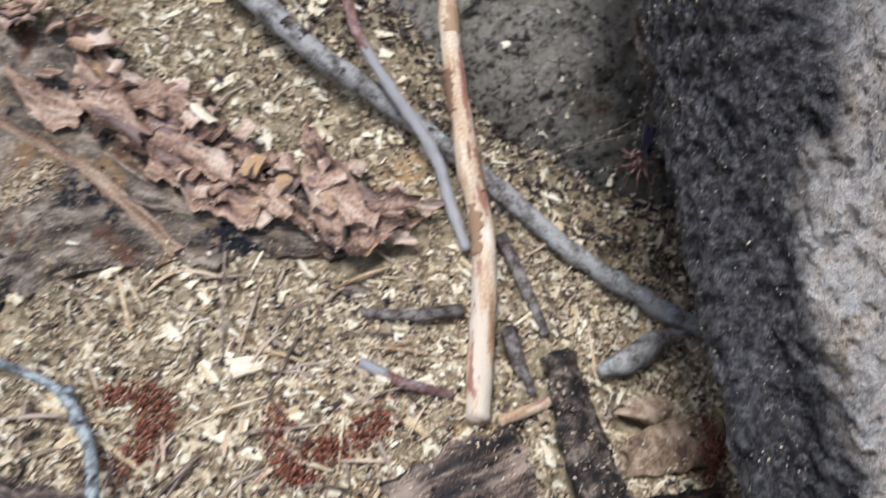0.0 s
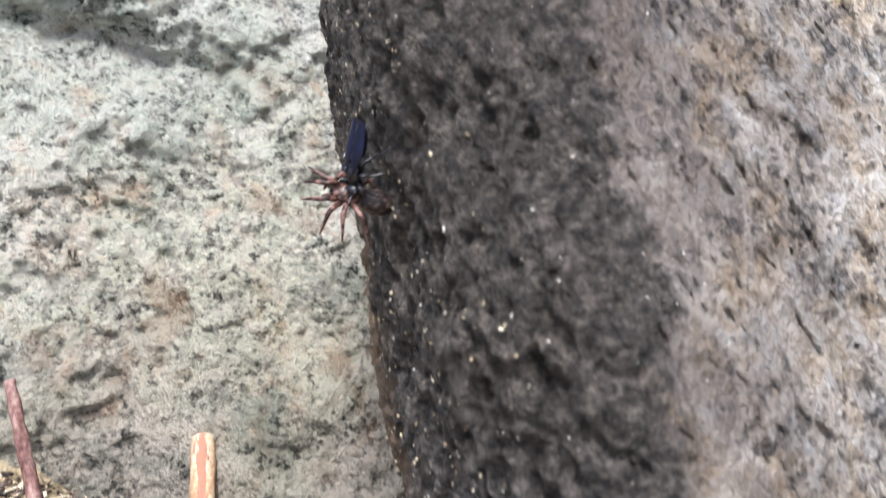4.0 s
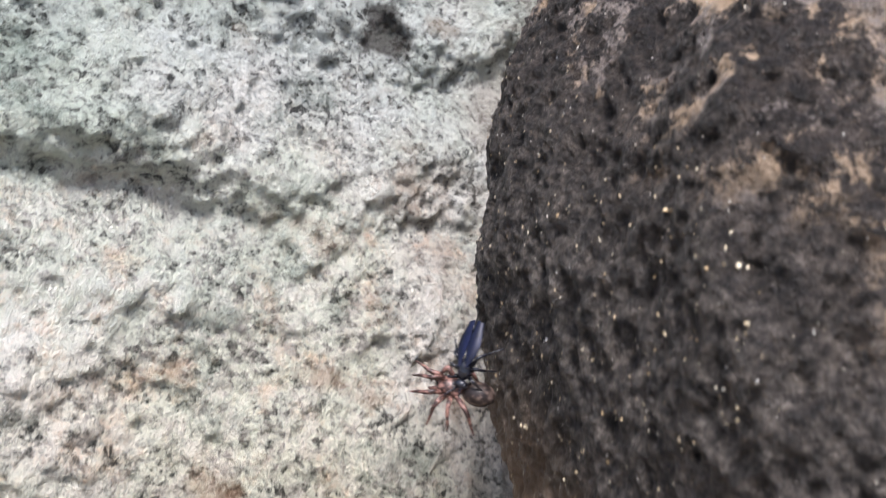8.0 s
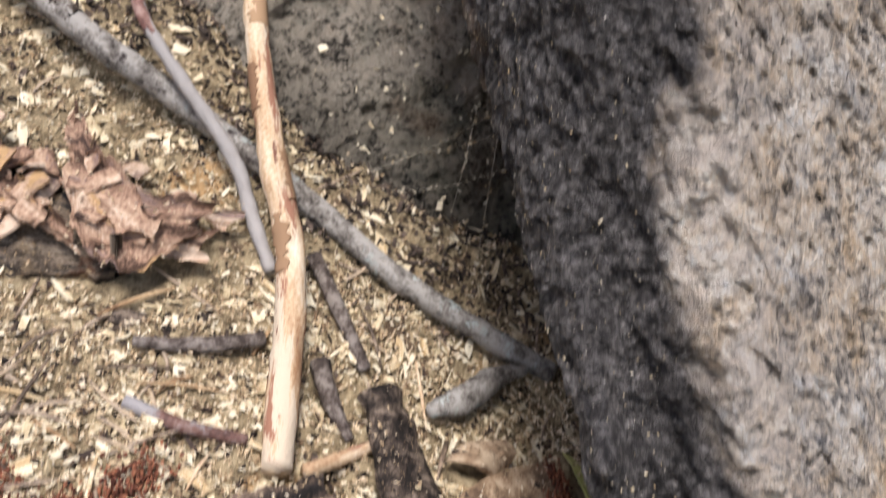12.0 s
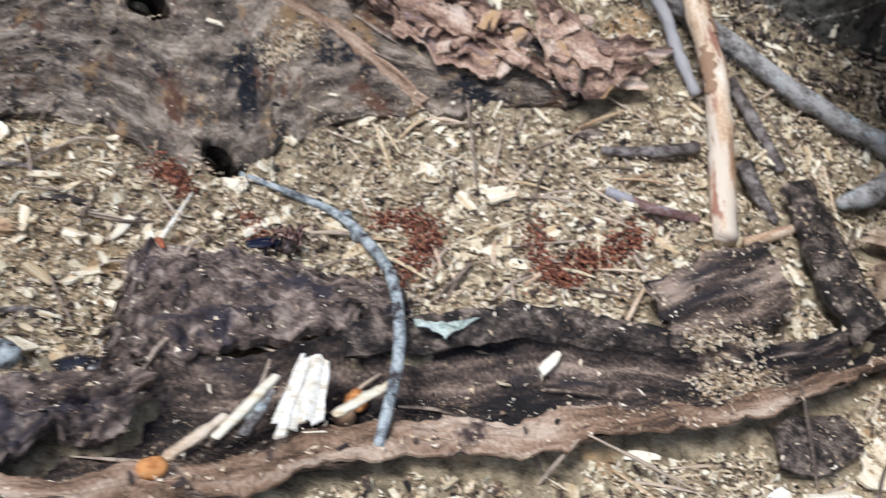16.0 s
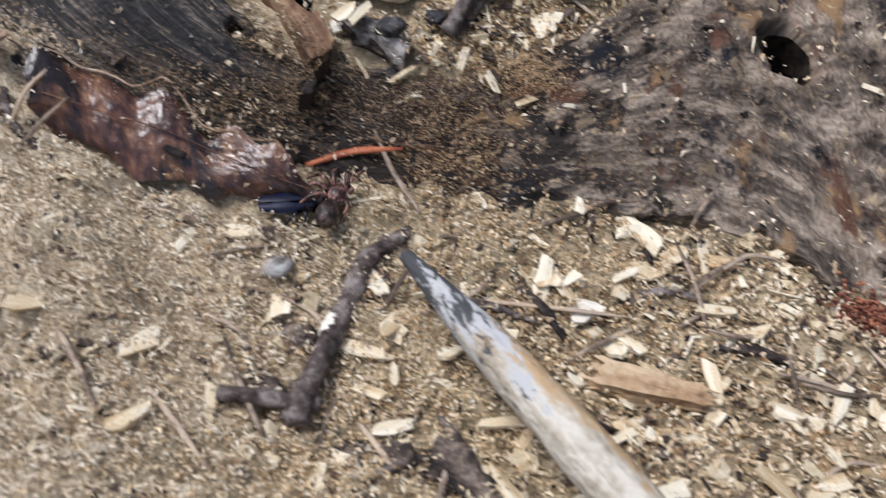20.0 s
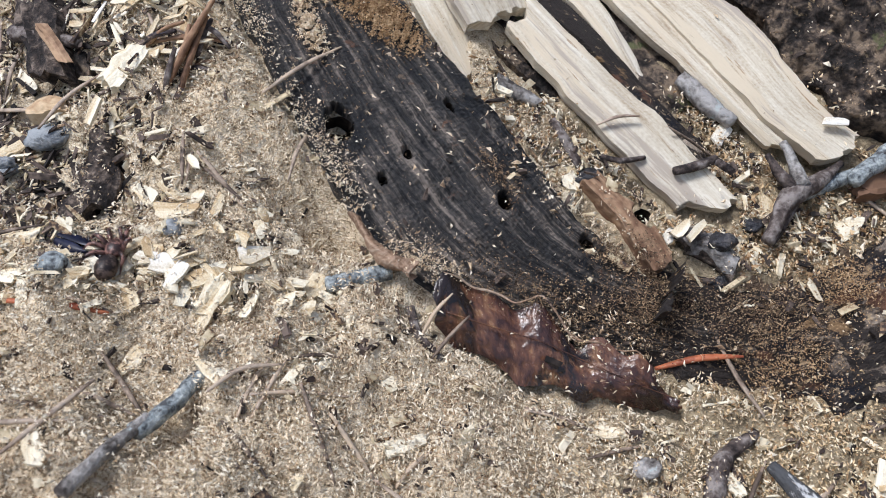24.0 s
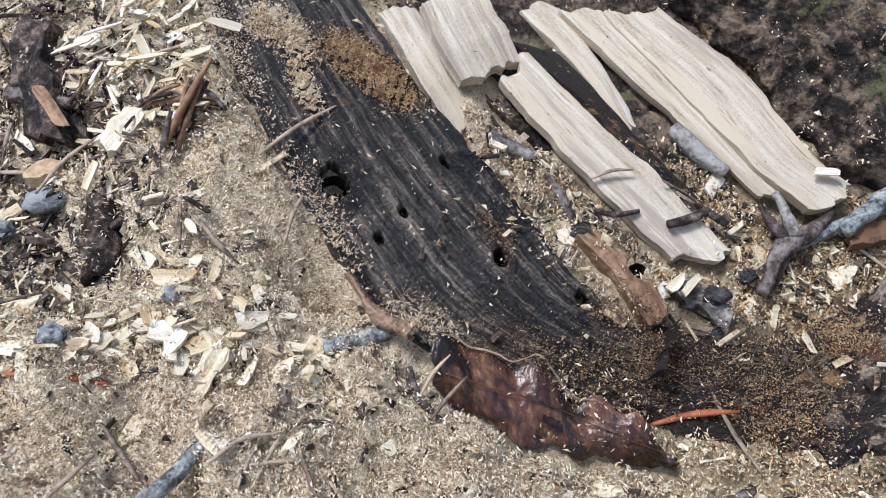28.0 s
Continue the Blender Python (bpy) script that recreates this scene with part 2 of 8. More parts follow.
    top = np.stack([i * nv + j, (i + 1) * nv + j, (i + 1) * nv + j + 1, i * nv + j + 1], -1).reshape(-1, 4)
    ring = np.concatenate([np.arange(nv), np.arange(1, nu) * nv + nv - 1, (nu - 1) * nv + np.arange(nv - 2, -1, -1), np.arange(nu - 2, 0, -1) * nv])
    nxt = np.roll(ring, -1)
    m, e = len(ring), np.arange(len(ring))
    f = (e + 1) % m
    skirt = 2 * n + np.stack([e, f, f + m, e + m], 1)
    vert = np.vstack([vert, vert[ring], vert[ring + n]])
    side_uv = uv[ring] + 0.7 * thick
    return mesh_of("sheet", vert, np.vstack([top, top[:, ::-1] + n, skirt]), np.vstack([uv, uv, uv[ring], side_uv]), smooth)


def blob(size, seed=0, rough=0.35, levels=3, freq=1.6):
    """A lump: a ball pushed about by noise, size given as three half-widths."""
    bm = bmesh.new()
    bmesh.ops.create_icosphere(bm, subdivisions=levels, radius=1)
    co = np.array([v.co for v in bm.verts])
    k = 1 + rough * 2 * fbm(co * freq + seed * 5.1, 4, seed)
    co = co * k[:, None] * np.asarray(size)
    for v, c in zip(bm.verts, co):
        v.co = c
    return bm


def shards(name, place, normal, size, seed, ends=0.4, crumbs=False):
    """Many small splinters in one mesh: tapering blocks of length, width and thickness size, lying at place."""
    rng = np.random.default_rng(seed)
    n = len(place)
    t = rng.normal(size=(n, 3))
    t -= normal * (t * normal).sum(1)[:, None] * rng.uniform(0.5, 1.0, n)[:, None]
    t /= np.linalg.norm(t, axis=1)[:, None]
    tilt = normal + rng.normal(scale=0.55, size=(n, 3))
    s = np.cross(tilt, t)
    s /= np.linalg.norm(s, axis=1)[:, None]
    k = np.cross(t, s)
    L, B, T = size.T / 2
    if crumbs:
        form = np.array([(-1, -0.6, -0.6), (-0.2, 1, -0.6), (1, -0.2, -0.6), (0.1, 0.1, 1.2)])
        v = np.zeros((n, 4, 3))
        for c in range(4):
            a = form[c] * rng.uniform(0.7, 1.2, (n, 3))
            v[:, c] = place + t * (a[:, 0] * L)[:, None] + s * (a[:, 1] * B)[:, None] + k * (a[:, 2] * T)[:, None]
        f = (np.array([(0, 1, 2), (0, 3, 1), (1, 3, 2), (2, 3, 0)])[None] + 4 * np.arange(n)[:, None, None]).reshape(-1, 3)
        return mesh_of(name, v.reshape(-1, 3), f, None, smooth=False)
    sign = np.array([(-1, -1, -1), (-1, 1, -1), (1, 1, -1), (1, -1, -1), (-1, -1, 1), (-1, 1, 1), (1, 1, 1), (1, -1, 1)], float)
    v = np.zeros((n, 8, 3))
    for c in range(8):
        a = sign[c] * rng.uniform(ends, 1.0, (n, 3))
        v[:, c] = place + t * (a[:, 0] * L)[:, None] + s * (a[:, 1] * B)[:, None] + k * (a[:, 2] * T)[:, None]
    quad = np.array([(0, 1, 2, 3), (7, 6, 5, 4), (0, 4, 5, 1), (1, 5, 6, 2), (2, 6, 7, 3), (3, 7, 4, 0)])
    f = (quad[None] + 8 * np.arange(n)[:, None, None]).reshape(-1, 4)
    return mesh_of(name, v.reshape(-1, 3), f, None, smooth=False)


# ---- materials ----
def ramp_of(nt, stops):
    node = nt.nodes.new("ShaderNodeValToRGB")
    el = node.color_ramp.elements
    while len(el) < len(stops):
        el.new(0.5)
    for e, (at, col) in zip(el, stops):
        e.position, e.color = at, (*col, 1)
    return node


def material(name, stops, scale=200.0, stretch=(1, 1, 1), rough=0.85, bump=0.5, fine=900.0, vary=0.25, coords="Object", spots=None, metal=0.0, spec=0.3, island=False, depth=0.0008, gain=1.7):
    """A surface with two scales of mottling, grain relief and a varying roughness. spots: (colour, scale, threshold) for patches of another colour."""
    m = bpy.data.materials.new(name)
    m.use_nodes = True
    nt = m.node_tree
    N, link = nt.nodes, nt.links.new
    bsdf = N["Principled BSDF"]
    tc = N.new("ShaderNodeTexCoord")
    mp = N.new("ShaderNodeMapping")
    mp.inputs["Scale"].default_value = stretch
    link(tc.outputs[coords], mp.inputs["Vector"])
    big = N.new("ShaderNodeTexNoise")
    big.inputs["Scale"].default_value, big.inputs["Detail"].default_value, big.inputs["Roughness"].default_value = scale, 6, 0.65
    small = N.new("ShaderNodeTexNoise")
    small.inputs["Scale"].default_value, small.inputs["Detail"].default_value = fine, 4
    vec, raw = mp.outputs["Vector"], tc.outputs[coords]
    if island:
        geo = N.new("ShaderNodeNewGeometry")
        rnd = geo.outputs["Random Per Island"]
    else:
        info = N.new("ShaderNodeObjectInfo")
        rnd = info.outputs["Random"]
    if not island:
        shift = N.new("ShaderNodeVectorMath")
        shift.operation = "ADD"
        link(vec, shift.inputs[0])
        link(rnd, shift.inputs[1])
        vec = shift.outputs[0]
    link(vec, big.inputs["Vector"])
    link(raw, small.inputs["Vector"])
    mix = N.new("ShaderNodeMath")
    mix.operation = "MULTIPLY_ADD"
    link(small.outputs["Fac"], mix.inputs[0])
    mix.inputs[1].default_value = 0.35
    link(big.outputs["Fac"], mix.inputs[2])
    sub = N.new("ShaderNodeMath")
    sub.operation = "SUBTRACT"
    link(mix.outputs[0], sub.inputs[0])
    sub.inputs[1].default_value = 0.175
    con = N.new("ShaderNodeMath")
    con.operation = "MULTIPLY_ADD"
    link(sub.outputs[0], con.inputs[0])
    con.inputs[1].default_value, con.inputs[2].default_value = gain, 0.5 - 0.5 * gain
    fac = con.outputs[0]
    if vary:
        off = N.new("ShaderNodeMath")
        off.operation = "MULTIPLY_ADD"
        link(rnd, off.inputs[0])
        off.inputs[1].default_value = vary
        link(fac, off.inputs[2])
        cen = N.new("ShaderNodeMath")
        cen.operation = "SUBTRACT"
        link(off.outputs[0], cen.inputs[0])
        cen.inputs[1].default_value = vary / 2
        fac = cen.outputs[0]
    ramp = ramp_of(nt, stops)
    link(fac, ramp.inputs["Fac"])
    col = ramp.outputs["Color"]
    for colour, sc, edge, *band in (spots or ()):
        sp = N.new("ShaderNodeTexNoise")
        sp.inputs["Scale"].default_value, sp.inputs["Detail"].default_value, sp.inputs["Roughness"].default_value = sc, 5, 0.7
        link(raw if vary == 0 else vec, sp.inputs["Vector"])
        mask = ramp_of(nt, [(edge, (0, 0, 0)), (min(edge + 0.05, 1.0), (1, 1, 1))])
        if band:
            xyz, rng_node, plus = N.new("ShaderNodeSeparateXYZ"), N.new("ShaderNodeMapRange"), N.new("ShaderNodeMath")
            link(raw, xyz.inputs[0])
            link(xyz.outputs[band[0][2] if len(band[0]) > 2 else 1], rng_node.inputs["Value"])
            rng_node.inputs["From Min"].default_value, rng_node.inputs["From Max"].default_value = band[0][:2]
            rng_node.inputs["To Min"].default_value, rng_node.inputs["To Max"].default_value = -0.25, 0.25
            link(sp.outputs["Fac"], plus.inputs[0])
            link(rng_node.outputs[0], plus.inputs[1])
            link(plus.outputs[0], mask.inputs["Fac"])
        else:
            link(sp.outputs["Fac"], mask.inputs["Fac"])
        mx = N.new("ShaderNodeMixRGB")
        link(mask.outputs["Color"], mx.inputs["Fac"])
        link(col, mx.inputs["Color1"])
        mx.inputs["Color2"].default_value = (*colour, 1)
        col = mx.outputs["Color"]
    link(col, bsdf.inputs["Base Color"])
    rr = N.new("ShaderNodeMapRange")
    rr.inputs["To Min"].default_value, rr.inputs["To Max"].default_value = max(rough - 0.15, 0.02), min(rough + 0.12, 1.0)
    link(small.outputs["Fac"], rr.inputs["Value"])
    link(rr.outputs[0], bsdf.inputs["Roughness"])
    bsdf.inputs["Metallic"].default_value = metal
    bsdf.inputs["Specular IOR Level"].default_value = spec
    if bump:
        b = N.new("ShaderNodeBump")
        b.inputs["Strength"].default_value, b.inputs["Distance"].default_value = bump, depth
        link(mix.outputs[0], b.inputs["Height"])
        link(b.outputs["Normal"], bsdf.inputs["Normal"])
    return m


TAN = [(0.2, (0.055, 0.042, 0.028)), (0.4, (0.21, 0.163, 0.1)), (0.55, (0.37, 0.295, 0.185)), (0.75, (0.52, 0.43, 0.285))]
SAWDUST = material("sawdust", TAN, 220, fine=1300, bump=0.8, spots=[((0.13, 0.09, 0.06), 60, 0.58), ((0.5, 0.33, 0.17), 30, 0.6)], vary=0, gain=1.3)


def dry_slope(m):
    """Fresh, dry sawdust on the upper slope; damp litter below."""
    nt = m.node_tree
    N, link = nt.nodes, nt.links.new
    bsdf = N["Principled BSDF"]
    darker = bsdf.inputs["Base Color"].links[0].from_socket
    tc, n1, n2 = N.new("ShaderNodeTexCoord"), N.new("ShaderNodeTexNoise"), N.new("ShaderNodeTexNoise")
    n1.inputs["Scale"].default_value, n1.inputs["Detail"].default_value = 420, 6
    n2.inputs["Scale"].default_value, n2.inputs["Detail"].default_value = 30, 4
    for n in (n1, n2):
        link(tc.outputs["Object"], n.inputs["Vector"])
    dry = ramp_of(nt, [(0.12, (0.19, 0.135, 0.08)), (0.35, (0.53, 0.415, 0.27)), (0.6, (0.71, 0.59, 0.42)), (0.9, (0.82, 0.72, 0.55))])
    cells = []
    for size in (1300, 3000):
        v = N.new("ShaderNodeTexVoronoi")
        v.inputs["Scale"].default_value = size
        warp = N.new("ShaderNodeVectorMath")
        warp.operation = "MULTIPLY_ADD"
        link(n1.outputs["Color"], warp.inputs[0])
        warp.inputs[1].default_value = (0.0016, 0.0016, 0.0016)
        link(tc.outputs["Object"], warp.inputs[2])
        link(warp.outputs[0], v.inputs["Vector"])
        cells.append(v)
    tone = N.new("ShaderNodeSeparateColor")
    link(cells[1].outputs["Color"], tone.inputs[0])
    blend = N.new("ShaderNodeMath")
    blend.operation = "MULTIPLY_ADD"
    link(tone.outputs[0], blend.inputs[0])
    blend.inputs[1].default_value = 0.6
    shade = N.new("ShaderNodeMath")
    shade.operation = "MULTIPLY_ADD"
    link(n1.outputs["Fac"], shade.inputs[0])
    shade.inputs[1].default_value, shade.inputs[2].default_value = 1.3, -0.45
    link(shade.outputs[0], blend.inputs[2])
    link(blend.outputs[0], dry.inputs["Fac"])
    tall = N.new("ShaderNodeMath")
    tall.operation = "MULTIPLY_ADD"
    link(cells[0].outputs["Distance"], tall.inputs[0])
    tall.inputs[1].default_value = -1.0
    link(cells[1].outputs["Distance"], tall.inputs[2])
    rise = N.new("ShaderNodeBump")
    rise.inputs["Strength"].default_value, rise.inputs["Distance"].default_value = 0.9, 0.00035
    link(tall.outputs[0], rise.inputs["Height"])
    link(rise.outputs["Normal"], bsdf.inputs["Normal"])
    dot = N.new("ShaderNodeVectorMath")
    dot.operation = "DOT_PRODUCT"
    link(tc.outputs["Object"], dot.inputs[0])
    dot.inputs[1].default_value = (1, 0.3, 0)
    wob = N.new("ShaderNodeMath")
    wob.operation = "MULTIPLY_ADD"
    link(n2.outputs["Fac"], wob.inputs[0])
    wob.inputs[1].default_value = 0.12
    link(dot.outputs["Value"], wob.inputs[2])
    mask = N.new("ShaderNodeMapRange")
    mask.inputs["From Min"].default_value, mask.inputs["From Max"].default_value = -0.14, -0.2
    link(wob.outputs[0], mask.inputs["Value"])
    span, near, both = N.new("ShaderNodeVectorMath"), N.new("ShaderNodeMapRange"), N.new("ShaderNodeMath")
    span.operation, both.operation = "LENGTH", "MULTIPLY"
    link(tc.outputs["Object"], span.inputs[0])
    link(span.outputs["Value"], near.inputs["Value"])
    near.inputs["From Min"].default_value, near.inputs["From Max"].default_value = 0.9, 0.55
    link(mask.outputs[0], both.inputs[0])
    link(near.outputs[0], both.inputs[1])
    mix = N.new("ShaderNodeMixRGB")
    link(both.outputs[0], mix.inputs["Fac"])
    link(darker, mix.inputs["Color1"])
    link(dry.outputs["Color"], mix.inputs["Color2"])
    link(mix.outputs["Color"], bsdf.inputs["Base Color"])


dry_slope(SAWDUST)
GRAIN = material("sawdust_grain", [(0.1, (0.19, 0.125, 0.08)), (0.3, (0.53, 0.395, 0.245)), (0.55, (0.72, 0.58, 0.4)), (0.82, (0.85, 0.76, 0.6))], 300, vary=0.6, island=True, bump=0.2)
GOLD = material("golden_sawdust", [(0.1, (0.17, 0.105, 0.055)), (0.3, (0.56, 0.4, 0.215)), (0.55, (0.76, 0.595, 0.37)), (0.82, (0.87, 0.765, 0.56))], 300, vary=0.75, island=True, bump=0.2)
DUST = material("fine_dust", [(0.12, (0.3, 0.21, 0.13)), (0.3, (0.62, 0.5, 0.345)), (0.6, (0.77, 0.66, 0.49)), (0.88, (0.86, 0.785, 0.63))], 300, vary=0.8, island=True, bump=0.2)
LITTER = material("litter_grain", [(0.12, (0.05, 0.035, 0.03)), (0.24, (0.24, 0.155, 0.09)), (0.36, (0.46, 0.375, 0.235)), (0.6, (0.64, 0.545, 0.37)), (0.85, (0.78, 0.715, 0.555))], 300, vary=0.9, island=True, bump=0.2)
CHIP = material("fresh_wood_chip", [(0.2, (0.5, 0.36, 0.2)), (0.45, (0.7, 0.59, 0.4)), (0.7, (0.82, 0.76, 0.6))], 350, stretch=(0.1, 1, 1), fine=2500, vary=0.4, bump=1.0, depth=0.0005, gain=1.9)
WHITEWOOD = material("white_wood", [(0.25, (0.6, 0.52, 0.38)), (0.5, (0.8, 0.75, 0.63)), (0.7, (0.88, 0.85, 0.77))], 400, stretch=(0.1, 1, 1), fine=2500, vary=0.25, bump=1.0, depth=0.0006, gain=2.0)
NEEDLE = material("dry_needle", [(0.2, (0.09, 0.066, 0.05)), (0.4, (0.26, 0.195, 0.145)), (0.6, (0.41, 0.33, 0.255)), (0.85, (0.5, 0.39, 0.28))], 150, rough=0.6, vary=0.6, bump=0.4)
REDNEEDLE = material("red_needle", [(0.3, (0.24, 0.06, 0.03)), (0.6, (0.44, 0.14, 0.065))], 200, rough=0.5, vary=0.1)
GREYBARK = material("grey_bark", [(0.25, (0.05, 0.042, 0.038)), (0.45, (0.2, 0.185, 0.17)), (0.65, (0.38, 0.365, 0.345))], 140, vary=0.1, fine=1100, bump=1.0, depth=0.0012, spots=[((0.4, 0.45, 0.44), 110, 0.58), ((0.04, 0.03, 0.03), 60, 0.62)])
LICHEN = material("lichened_bark", [(0.25, (0.07, 0.075, 0.08)), (0.45, (0.24, 0.27, 0.275)), (0.7, (0.48, 0.52, 0.51))], 320, vary=0.1, bump=1.0, depth=0.0012, fine=1500, spots=[((0.045, 0.035, 0.035), 150, 0.57)])
DARKTWIG = material("dark_twig", [(0.25, (0.02, 0.015, 0.014)), (0.5, (0.09, 0.07, 0.062)), (0.75, (0.26, 0.23, 0.21))], 220, vary=0.2, bump=1.0, depth=0.0012)
NODETWIG = material("red_noded_twig", [(0.25, (0.07, 0.03, 0.027)), (0.5, (0.2, 0.1, 0.085)), (0.75, (0.36, 0.24, 0.21))], 300, stretch=(0.5, 1, 1), coords="UV", vary=0.02, rough=0.6, bump=1.0, spots=[((0.36, 0.345, 0.34), 160, 0.5, (0.045, 0.085, 0))])
REDTWIG = material("red_twig", [(0.25, (0.06, 0.03, 0.028)), (0.5, (0.17, 0.09, 0.075)), (0.75, (0.34, 0.27, 0.25))], 110, vary=0.05, rough=0.6, bump=0.9, spots=[((0.3, 0.29, 0.3), 45, 0.5)])
BAREWOOD = material("barkless_stick", [(0.2, (0.36, 0.2, 0.11)), (0.42, (0.56, 0.4, 0.26)), (0.6, (0.7, 0.57, 0.42)), (0.8, (0.8, 0.72, 0.6))], 160, stretch=(0.2, 1, 1), coords="UV", vary=0.02, fine=900, bump=0.9, spots=[((0.34, 0.17, 0.115), 150, 0.56), ((0.64, 0.54, 0.42), 140, 0.6, (0.06, 0.19, 0)), ((0.2, 0.095, 0.07), 260, 0.63), ((0.09, 0.06, 0.055), 420, 0.67)])
WEATHERED = material("weathered_stick", [(0.2, (0.3, 0.25, 0.18)), (0.42, (0.47, 0.425, 0.34)), (0.65, (0.63, 0.59, 0.5))], 300, stretch=(0.35, 1, 1), coords="UV", vary=0.02, fine=900, bump=1.0, depth=0.0012, spots=[((0.5, 0.35, 0.2), 130, 0.55), ((0.4, 0.28, 0.21), 260, 0.64), ((0.5, 0.53, 0.54), 300, 0.54, (0.05, 0.1, 0)), ((0.5, 0.505, 0.5), 300, 0.5, (0.055, 0.0, 0)), ((0.07, 0.072, 0.075), 480, 0.6, (0.062, 0.0, 0))])
BARK = material("inner_bark", [(0.2, (0.012, 0.01, 0.01)), (0.4, (0.06, 0.043, 0.034)), (0.58, (0.17, 0.122, 0.093)), (0.78, (0.39, 0.295, 0.225))], 130, stretch=(0.18, 1, 1), coords="UV", vary=0.15, fine=1300, gain=2.5, bump=1.0, depth=0.002, spots=[((0.03, 0.026, 0.028), 34, 0.53), ((0.36, 0.25, 0.18), 60, 0.6)])
PLATE = material("crumbling_bark_plate", [(0.2, (0.022, 0.017, 0.016)), (0.42, (0.1, 0.072, 0.06)), (0.62, (0.21, 0.155, 0.125)), (0.82, (0.4, 0.32, 0.26))], 320, stretch=(0.5, 1, 1), coords="UV", vary=0.1, fine=1500, gain=2.2, bump=1.0, depth=0.002, spots=[((0.05, 0.042, 0.05), 60, 0.55)])
RIMBARK = material("pale_bark_rim", [(0.2, (0.06, 0.038, 0.025)), (0.42, (0.235, 0.145, 0.09)), (0.6, (0.37, 0.255, 0.175)), (0.8, (0.53, 0.41, 0.305))], 190, stretch=(0.16, 1, 1), coords="UV", vary=0, gain=2.2, fine=1300, bump=1.0, depth=0.0014, spots=[((0.06, 0.04, 0.035), 60, 0.57)])
FLAKE = material("reddish_bark_flake", [(0.2, (0.065, 0.037, 0.026)), (0.42, (0.27, 0.165, 0.118)), (0.6, (0.46, 0.315, 0.225)), (0.8, (0.63, 0.5, 0.395))], 110, stretch=(0.3, 1, 1), coords="UV", vary=0.3, fine=900, bump=1.0, depth=0.0016, gain=2.2, spots=[((0.24, 0.17, 0.155), 90, 0.58), ((0.45, 0.29, 0.15), 60, 0.61), ((0.05, 0.03, 0.025), 140, 0.61)])
HUMUS = material("dark_humus", [(0.2, (0.012, 0.01, 0.009)), (0.5, (0.05, 0.037, 0.03)), (0.8, (0.14, 0.105, 0.085))], 300, vary=0.6, island=True, bump=0.3)
DARKBARK = material("dark_bark", [(0.25, (0.014, 0.011, 0.01)), (0.5, (0.07, 0.053, 0.043)), (0.78, (0.24, 0.19, 0.15))], 240, vary=0.25, fine=1300, gain=2.2, bump=1.0, depth=0.0016)
BLACKWOOD = material("charred_wet_wood", [(0.2, (0.007, 0.007, 0.008)), (0.42, (0.021, 0.02, 0.02)), (0.6, (0.075, 0.065, 0.056)), (0.8, (0.24, 0.2, 0.165))], 800, stretch=(0.05, 1, 1), coords="UV", vary=0, fine=1300, rough=0.5, bump=1.0, depth=0.0022, spec=0.45, gain=1.9, spots=[((0.2, 0.145, 0.1), 300, 0.62), ((0.13, 0.065, 0.038), 200, 0.63), ((0.006, 0.007, 0.009), 60, 0.54, (0.0, 0.05)), ((0.006, 0.007, 0.009), 26, 0.54), ((0.3, 0.24, 0.17), 420, 0.63)])
LOGWOOD = material("rotten_brown_wood", [(0.2, (0.022, 0.018, 0.015)), (0.42, (0.11, 0.086, 0.066)), (0.58, (0.24, 0.19, 0.146)), (0.8, (0.43, 0.36, 0.28))], 230, stretch=(0.3, 1, 1), coords="UV", vary=0, fine=1300, bump=1.0, depth=0.0024, gain=1.8, spots=[((0.03, 0.024, 0.021), 120, 0.5, (0.12, 0.0, 0)), ((0.26, 0.165, 0.085), 60, 0.57), ((0.12, 0.06, 0.038), 48, 0.56), ((0.01, 0.011, 0.016), 40, 0.54), ((0.2, 0.15, 0.1), 160, 0.58), ((0.45, 0.34, 0.21), 260, 0.61)])
PALEBOARD = material("bleached_board", [(0.2, (0.3, 0.22, 0.14)), (0.38, (0.5, 0.425, 0.315)), (0.55, (0.62, 0.56, 0.445)), (0.78, (0.74, 0.695, 0.59))], 620, stretch=(0.09, 1, 1), coords="UV", vary=0.05, gain=1.25, fine=1500, bump=1.0, depth=0.0004, spots=[((0.62, 0.535, 0.4), 110, 0.53), ((0.44, 0.38, 0.31), 150, 0.57), ((0.34, 0.235, 0.14), 420, 0.62), ((0.13, 0.085, 0.055), 800, 0.66)])
ROT = material("crumbling_dark_wood", [(0.25, (0.012, 0.01, 0.009)), (0.5, (0.065, 0.05, 0.04)), (0.72, (0.2, 0.15, 0.105))], 160, vary=0, gain=2.4, fine=900, bump=1.0, depth=0.002, spots=[((0.3, 0.22, 0.13), 110, 0.62), ((0.1, 0.105, 0.05), 60, 0.58)])
REDROT = material("red_brown_wood", [(0.2, (0.05, 0.028, 0.018)), (0.42, (0.22, 0.125, 0.075)), (0.7, (0.46, 0.31, 0.19))], 110, stretch=(0.14, 1, 1), coords="UV", vary=0, fine=500, bump=1.0, depth=0.0012)
CHUNKWOOD = material("split_tan_wood", [(0.2, (0.16, 0.09, 0.05)), (0.45, (0.42, 0.28, 0.16)), (0.7, (0.62, 0.48, 0.31))], 90, stretch=(0.14, 1, 1), vary=0.2, fine=700, bump=1.0, depth=0.0012)
